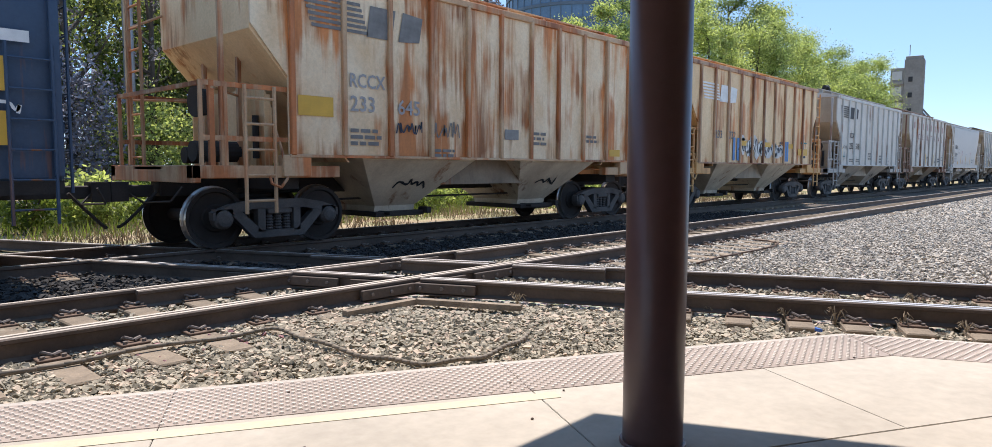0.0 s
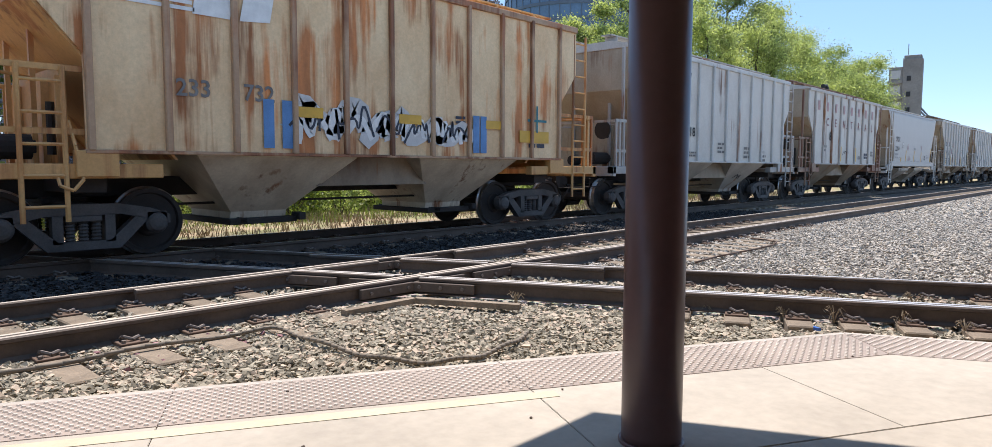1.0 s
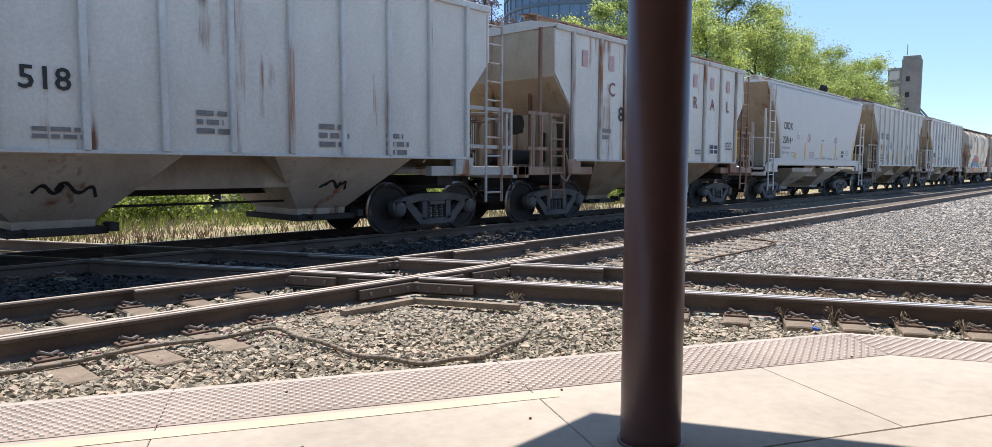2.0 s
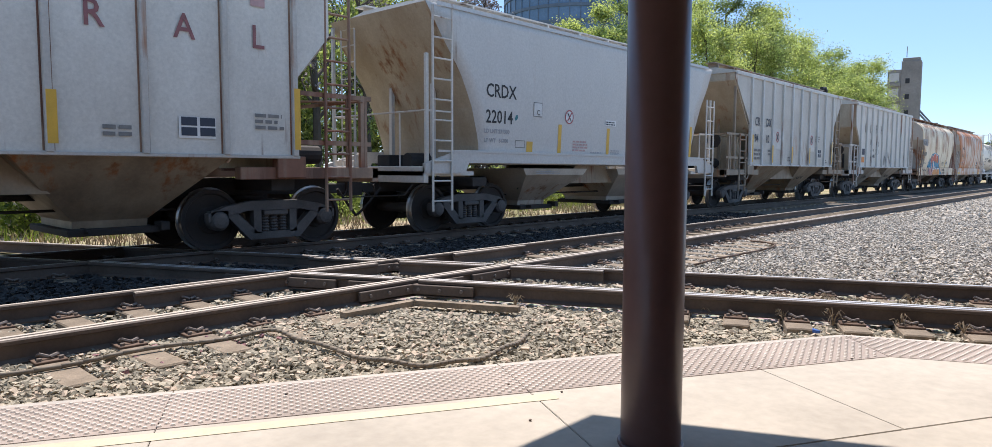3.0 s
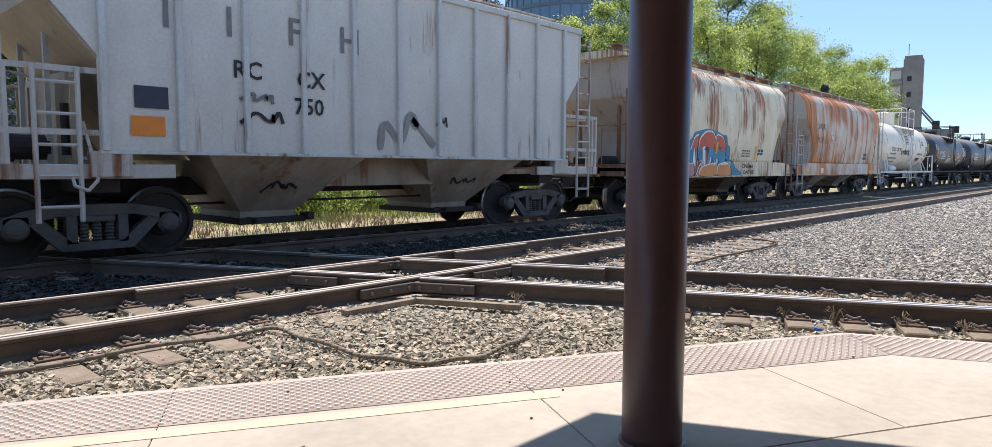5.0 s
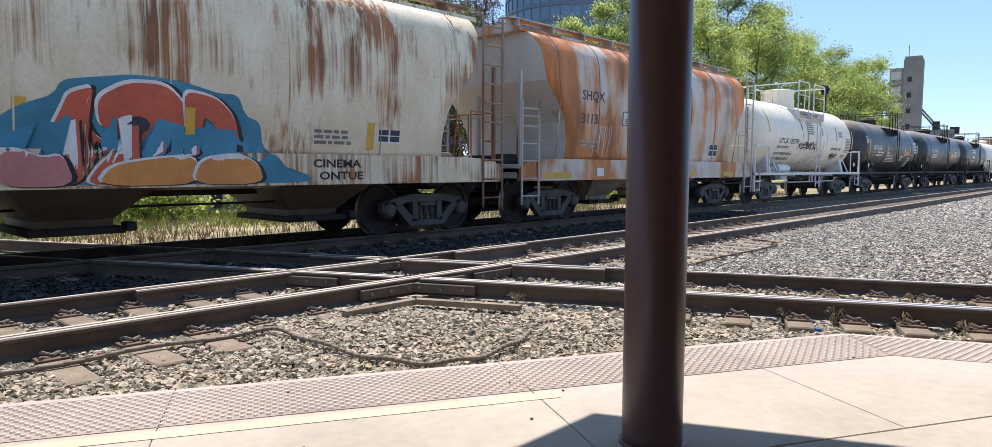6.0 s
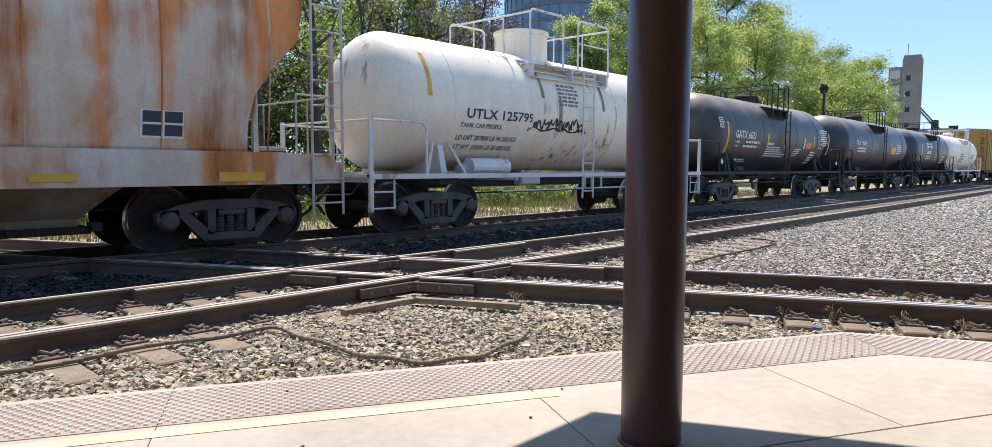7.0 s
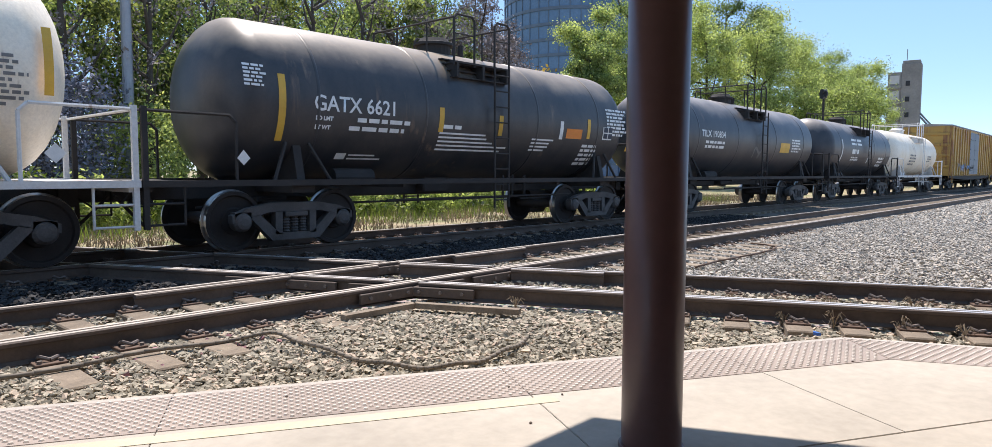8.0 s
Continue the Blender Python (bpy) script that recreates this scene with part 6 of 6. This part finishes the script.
def tree(x, y, h, w, leaf, seed, n=5000, label="leafy deciduous tree in spring leaf", size=0.2, bare=0.25, sparse=1.0, name="tree"):
    rnd = random.Random(seed)
    t = tagged(new(name), label, name)
    bm = bmesh.new()
    tips = []
    top = h * 0.8
    lean = Vector((rnd.uniform(-0.3, 0.3), rnd.uniform(-0.3, 0.3), 0))
    pts = [Vector((0, 0, -0.3)) + lean * (k / 5) ** 2 + Vector((0, 0, (top + 0.3) * k / 5)) for k in range(6)]
    r0 = 0.018 * h + 0.03
    for k in range(5):
        rod(bm, pts[k], pts[k + 1], r0 * (1 - k / 5.6), 7, r0 * (1 - (k + 1) / 5.6))
    tips.append(pts[-1])
    for i in range(11):
        z = h * (bare + (0.82 - bare) * i / 11)
        a = i * 2.4 + rnd.uniform(-0.4, 0.4)
        reach = w * rnd.uniform(0.5, 0.95) * (1.05 - 0.55 * abs((z / h - 0.45) / 0.55))
        base = lean * (z / h) ** 2 + Vector((0, 0, z))
        tip = base + Vector((math.cos(a) * reach, math.sin(a) * reach, h * rnd.uniform(0.06, 0.18)))
        mid = base.lerp(tip, 0.55) + Vector((0, 0, -0.04 * h + 0.03 * h * rnd.random()))
        rod(bm, base, mid, r0 * 0.38, 5, r0 * 0.22)
        rod(bm, mid, tip, r0 * 0.22, 5, r0 * 0.06)
        tips += [mid, tip, base.lerp(tip, 0.8) + Vector((rnd.uniform(-1, 1), rnd.uniform(-1, 1), rnd.uniform(0, 1))) * w * 0.25]
    part("trunk", bm, M["bark"], t)
    clumps = np.array([tuple(p) for p in tips] * 2)

    def spread(rs, m):
        k = rs.randint(0, len(clumps), m)
        rad = w * (0.22 + 0.22 * ((k * 7919) % 13) / 13.0)
        d = rs.normal(size=(m, 3))
        d /= np.linalg.norm(d, axis=1)[:, None]
        jit = np.stack([np.sin(k * 12.9), np.sin(k * 78.2), np.sin(k * 37.7) * 0.8], 1) * w * 0.16
        return clumps[k] + jit + d * (rad * np.abs(rs.normal(0.62, 0.42, m)))[:, None] * (1, 1, 0.8)
    me = leaves(int(n * sparse), spread, size, seed)
    tagged(part("crown", me, M[leaf], t))
    t.matrix_basis = pose(x, y, -0.2, 0, 0, rnd.uniform(0, 360))
    return t


def shrub(x, y, h, w, leaf, seed, n=1200, label="low leafy green shrub growing behind the tracks", size=0.07, name="shrub"):
    rnd = random.Random(seed)
    t = tagged(new(name), label, name)
    bm = bmesh.new()
    for i in range(7):
        a = i * 0.9 + rnd.random()
        rod(bm, (0, 0, 0), (math.cos(a) * w * 0.6, math.sin(a) * w * 0.6, h * rnd.uniform(0.5, 0.95)), 0.02, 5, 0.006)
    part("stems", bm, M["bark"], t)

    def spread(rs, m):
        d = rs.normal(size=(m, 3))
        d /= np.linalg.norm(d, axis=1)[:, None]
        lump = 1 + 0.35 * np.sin(d[:, 0] * 5 + seed) * np.sin(d[:, 1] * 6 + d[:, 2] * 4)
        p = d * (rs.uniform(0.3, 1, m) ** 0.5 * lump)[:, None] * (w, w, h * 0.5)
        p[:, 2] += h * 0.5
        return p
    part("foliage", leaves(n, spread, size, seed), M[leaf], t)
    t.matrix_basis = pose(x, y, -0.2)


def grass(label, n, x0, x1, y0, y1, lo, hi, mat, seed):
    rs = np.random.RandomState(seed)
    p = np.column_stack([rs.uniform(x0, x1, n), rs.uniform(y0, y1, n), np.full(n, -0.21)])
    keep = (np.sin(p[:, 0] * 1.3 + seed) + np.sin(p[:, 1] * 2.1 + p[:, 0] * 0.6)) > rs.uniform(-2.2, 1.2, n)
    p = p[keep]
    n = len(p)
    h = rs.uniform(lo, hi, (n, 1))
    a = rs.uniform(0, 6.28, n)
    side = np.stack([np.cos(a), np.sin(a), 0 * a], 1) * 0.012
    tip = p + np.column_stack([rs.normal(0, 0.3, (n, 2)) * h, h])
    v = np.stack([p - side, p + side, tip], 1).reshape(-1, 3)
    me = bpy.data.meshes.new("grass")
    me.from_pydata(v.tolist(), [], np.arange(3 * n).reshape(-1, 3).tolist())
    tagged(part("grass", me, M[mat]), label, "grass", kind="stuff")


def tower():
    t = tagged(new("grain_elevator"), "tall derelict concrete elevator tower with boarded openings", "tower")
    part("shaft", cube(-1.6, 1.6, -1.75, 1.75, -14, 11.0, 0.05), M["tower"], t)
    part("stair_shaft", cube(-1.5, 1.5, 1.75, 4.2, -14, 9.4, 0.05), M["tower"], t)
    part("head_house", cube(-1.4, 1.4, -1.5, 1.6, 11.0, 11.7, 0.05), M["tower"], t)
    for i in range(5):
        z = 7.0 - i * 3.2
        part("boarded_window", cube(-1.66, -1.46, 2.1, 3.9, z, z + 1.7), M["patch"], t)
        part("ledge", cube(-2.0, -1.45, 1.78, 4.4, z - 1.0, z - 0.4), M["tower"], t)
        part("window", cube(-1.7, -1.58, 0.2, 0.95, z - 0.5, z + 0.5), M["hole"], t)
    bm = bmesh.new()
    rod(bm, (0, 1, 12), (0, 1, 14.2), 0.08, 6)
    part("mast", bm, M["steelgrey"], t)
    bm = bmesh.new()
    for k in (0, 0.7):
        rod(bm, (0, -1.7, 1.0 - k), (0, -5.4, -3.6 - k), 0.2, 6)
    part("conveyor", bm, M["steelgrey"], t)
    part("annex", cube(-2, 2, -7.6, -1.75, -14, -3.4, 0.05), M["tower"], t)
    bm = bmesh.new()
    box(bm, -1.5, 1.5, -5.0, -3.8, -3.4, -1.7)
    box(bm, -1.5, 1.5, -8.4, -6.8, -4.2, -2.9)
    part("machine_house", bm, M["hole"], t)
    t.matrix_basis = pose(165.0, 34.8, 12.6, 0, 0, 8)


def glass_block():
    t = tagged(new("office_building"), "tall blue glass office building with curved front", "building")
    seg = 44
    r = 20.0
    bm = bmesh.new()
    lathe(bm, [(-1, r), (60, r)], seg, "z")
    part("wall", bm, M["glass"], t)
    for k in range(15):
        bm = bmesh.new()
        lathe(bm, [(k * 4.0 - 0.4, r + 0.12), (k * 4.0 - 0.4, r + 0.25), (k * 4.0 + 0.4, r + 0.25), (k * 4.0 + 0.4, r + 0.12)], seg, "z")
        part("floor_band", bm, M["mullion"], t)
    for i in range(seg):
        a = 2 * math.pi * i / seg
        bm = bmesh.new()
        rod(bm, (math.cos(a) * (r + 0.1), math.sin(a) * (r + 0.1), 0), (math.cos(a) * (r + 0.1), math.sin(a) * (r + 0.1), 60), 0.12, 4)
        part("mullion", bm, M["mullion"], t)
    t.matrix_basis = pose(164.8, 120.6, -0.2)


def distance():
    rnd = random.Random(21)
    grass("dry yellow grass along the far side of the track", 26000, 1, 40, 13.2, 19.5, 0.06, 0.30, "straw", 1)
    grass("green grass tufts behind the track", 16000, 1, 34, 14.8, 20, 0.08, 0.4, "blade", 2)
    # woods behind the train
    k = 0
    for row, (y, hlo, hhi) in enumerate(((24.5, 8.0, 10.5), (29.0, 11.5, 14), (34.5, 15, 18.5))):
        x = 1.0 + row
        while x < (24, 28, 35)[row]:
            k += 1
            leaf = ("leaf_w", "leaf", "leaf_w", "leaf_d")[(k * 3 + row) % 4]
            tree(x, y + rnd.uniform(-1.3, 1.3), rnd.uniform(hlo, hhi), rnd.uniform(2.0, 2.8), leaf, 100 + k, 9500, size=0.078, bare=0.1, label="slim tree in young leaf behind the tracks")
            x += rnd.uniform(2.2, 3.2)
    for i in range(4):
        tree(21.5 + i * 2.1, 23.8 + rnd.uniform(-1, 1), rnd.uniform(8.5, 11), 2.0, "twig", 300 + i, 3600, "nearly bare grey tree with fine twigs", 0.085, 0.1)
    for i in range(9):
        tree(4.5 + i * 2.0 + rnd.uniform(-0.6, 0.6), 22.6 + rnd.uniform(-0.8, 0.8), rnd.uniform(8.5, 11), 1.3, "twig", 330 + i, 700, "slender bare sapling in front of the woods", 0.06, 0.3)
    for x, y, h, w, leaf in ((6.0, 21.5, 4.6, 1.5, "blue_twig"), (8.4, 21.8, 3.6, 1.4, "leaf_y")):
        shrub(x, y, h, w, leaf, int(x * 10), 8000, "bluish grey bare thicket in shade" if leaf == "blue_twig" else "dense yellow-green thicket behind the track", 0.06, "thicket")
    for i in range(30):
        shrub(2.0 + i * 1.02 + rnd.uniform(-0.5, 0.5), 18.3 + rnd.uniform(-1.6, 1.6), rnd.uniform(0.6, 1.7), rnd.uniform(0.5, 1.1), ("leaf_y", "leaf", "blade")[i % 3], 400 + i, 1500, size=0.06)
    for i, (x, y, h) in enumerate(((29.0, 28.0, 12.5), (31.2, 30.4, 13.5), (33.2, 31.0, 12.5), (35.4, 32.6, 13.5), (37.6, 33.2, 11.5))):
        tree(x, y, h, 2.3, "twig", 360 + i, 8500, "leafless pinkish-grey tree with dense fine twigs", 0.07, 0.1)
    tree(40.5, 33.5, 10, 2.4, "leaf_o", 500, 3000, "small tree with orange-brown young leaves", 0.16, 0.1)
    # green trees beside the track, farther on
    spots = [(46, 32.6, 13.2, 2.6, "leaf_y"), (44.6, 31.2, 11.6, 2.2, "leaf"), (49, 33.4, 13.6, 2.4, "leaf_y"), (54, 33, 17, 3.8, "leaf"), (50, 40, 8, 2.6, "leaf_y"), (60, 33, 17, 4.6, "leaf_y"), (56, 27, 14, 4.0, "leaf_y"), (68, 31, 20, 4.4, "leaf_d"), (66, 27, 14.5, 4.6, "leaf_y"),
             (72, 28, 16.7, 4.2, "leaf_y"), (81, 28.5, 16.4, 4.4, "leaf_y"), (90, 29, 15.4, 4.2, "leaf"), (97, 30, 14.8, 3.8, "leaf_y"), (88, 24, 13, 4.6, "leaf_y"), (101, 29, 14.2, 4.0, "leaf"), (112, 32, 15.0, 3.6, "twig"), (122, 33, 14.2, 3.4, "leaf_y"), (130, 31.8, 13, 3.2, "leaf_y"), (135, 37, 9, 3.0, "leaf"), (145, 37, 6, 3, "leaf_y"), (78, 23, 11, 4, "leaf"), (70, 22, 9, 3.5, "leaf_y")]
    for i, (x, y, h, w, leaf) in enumerate(spots):
        tree(x, y, h * 1.12, w, leaf, 600 + i, 36000, "broad yellow-green tree in young leaf" if leaf == "leaf_y" else "green tree in young leaf", 0.092, 0.12)
    # far tree line
    for i in range(26):
        tree(230 + i * 9, 22 + rnd.uniform(0, 22) - i * 0.2, rnd.uniform(8, 11), 5.0, "leaf_d", 700 + i, 1200, "distant dark green tree", 0.8, 0.05)
    b = tagged(new("warehouse"), "low brown brick building far along the line", "building")
    part("wall", cube(-12, 12, -5, 5, -0.2, 6.2), M["brick"], b)
    part("roof", cube(-12.3, 12.3, -5.3, 5.3, 6.2, 6.8), M["steelgrey"], b)
    for i in range(6):
        part("window", cube(-10.5 + i * 4, -8.5 + i * 4, -5.06, -4.98, 2.5, 4.5), M["hole"], b)
    b.matrix_basis = pose(260, 18.5, 0)
    # light pole among the trees
    lp = tagged(new("utility_pole"), "grey metal pole standing among the trees", "pole")
    bm = bmesh.new()
    rod(bm, (0, 0, -0.3), (0, 0, 12), 0.16, 12, 0.13)
    part("shaft", bm, M["galv"], lp)
    lp.matrix_basis = pose(7.9, 21.9, 0)
    # railway signal behind the train
    sg = tagged(new("railway_signal"), "black railway signal head on a mast behind the train", "signal")
    bm = bmesh.new()
    rod(bm, (0, 0, -0.3), (0, 0, 5.9), 0.07, 8)
    part("mast", bm, M["dark"], sg)
    bm = bmesh.new()
    lathe(bm, [(-0.12, 0.23), (0.0, 0.25), (0.05, 0.23)], 24, "x", (0, 0, 5.85))
    box(bm, 0.0, 0.25, -0.13, 0.13, 5.6, 6.12, 0.04)
    for z in (5.65, 6.0):
        lathe(bm, [(-0.36, 0.11), (-0.12, 0.12)], 14, "x", (0, 0, z))
    part("signal_head", bm, M["hole"], sg)
    sg.matrix_basis = pose(43.5, 13.7, 0)


def weed(x, y, h, seed):
    """A dry tuft of thin curling stems with narrow leaves."""
    rnd = random.Random(seed)
    t = tagged(new("weed"), "dry straw-coloured weed growing beside the rail", "weed")
    bm = bmesh.new()
    for i in range(9):
        a, k = rnd.uniform(0, 6.28), rnd.uniform(0.6, 1.1)
        dx, dy = math.cos(a) * h * 0.55, math.sin(a) * h * 0.55
        path_rod(bm, [(0, 0, 0), (dx * 0.25, dy * 0.25, h * 0.55 * k), (dx * 0.7, dy * 0.7, h * k), (dx * 1.15, dy * 1.15, h * (k - rnd.uniform(0.1, 0.4)))], 0.0035, 4)
    part("tuft", bm, M["straw"], t)
    bm = bmesh.new()
    for i in range(14):
        p = Vector((rnd.uniform(-0.5, 0.5) * h, rnd.uniform(-0.5, 0.5) * h, rnd.uniform(0.1, 0.8) * h))
        q = p + Vector((rnd.uniform(-0.05, 0.05), rnd.uniform(-0.05, 0.05), rnd.uniform(-0.02, 0.04)))
        bm.faces.new([bm.verts.new(v) for v in (p, p.lerp(q, 0.5) + Vector((0.005, -0.004, 0)), q, p.lerp(q, 0.5) - Vector((0.005, -0.004, 0)))])
    part("foliage", bm, M["straw"], t)
    t.matrix_basis = pose(x, y, -0.2)


def clutter():
    weed(5.35, 4.62, 0.15, 900)
    for i, (x, y) in enumerate(((6.35, 3.0), (6.58, 2.35), (6.95, 1.45), (5.95, 3.5), (7.1, 1.0), (6.72, 1.95), (7.3, 3.2), (7.75, 2.3), (8.1, 1.6), (7.5, 2.7))):
        weed(x, y, 0.09 + 0.03 * (i % 3), 910 + i)
    bm = bmesh.new()
    prism(bm, [(0, 0), (0.07, 0.02), (0.09, 0.03), (0.04, 0.05), (0.0, 0.03)], -0.17, -0.145, "z")
    o = tagged(part("wrapper", bm, M["bluetrash"]), "crumpled blue plastic wrapper on the ballast", "litter")
    o.matrix_basis = pose(6.2, 1.9, 0, 0, 0, 40)
    rnd = random.Random(5)
    for x, y in ((1.95, 3.32), (2.55, 2.1), (3.0, 2.25), (4.83, 1.28), (2.9, 2.55), (1.6, 2.6)):
        bm = bmesh.new()
        bmesh.ops.create_icosphere(bm, subdivisions=1, radius=0.008)
        for v in bm.verts:
            v.co = Vector((v.co.x * rnd.uniform(0.7, 1.6), v.co.y * rnd.uniform(0.7, 1.3), v.co.z * 0.7))
        o = tagged(part("pebble", bm, M["rail"]), "small dark pebble on the platform", "pebble")
        o.matrix_basis = pose(x, y, 0.005)


def motions():
    """The train rolls by at a nearly steady speed, with slight slack, and every wheelset turns with it."""
    slack = {6: 0.24, 8: 0.08, 9: -0.10, 14: -0.12, 15: 0.20}
    for car, u in CARS:
        walk(car, [(k * 0.5, pose(u - SPEED * k * 0.5 + slack.get(k, 0.0), Y_A, 0)) for k in range(17)])
    turn = -math.degrees(SPEED / 0.457) / FPS
    for w in WHEELS:
        p = w.matrix_basis.translation.copy()
        walk(w, [(k / FPS, Matrix.Translation(p) @ Matrix.Rotation(radians(turn * k), 4, "Y")) for k in range(241)])


ground()
build_train()
distance()
tower()
glass_block()
column()
station()
cable()
clutter()
ballast()
tracks()
platform()
motions()
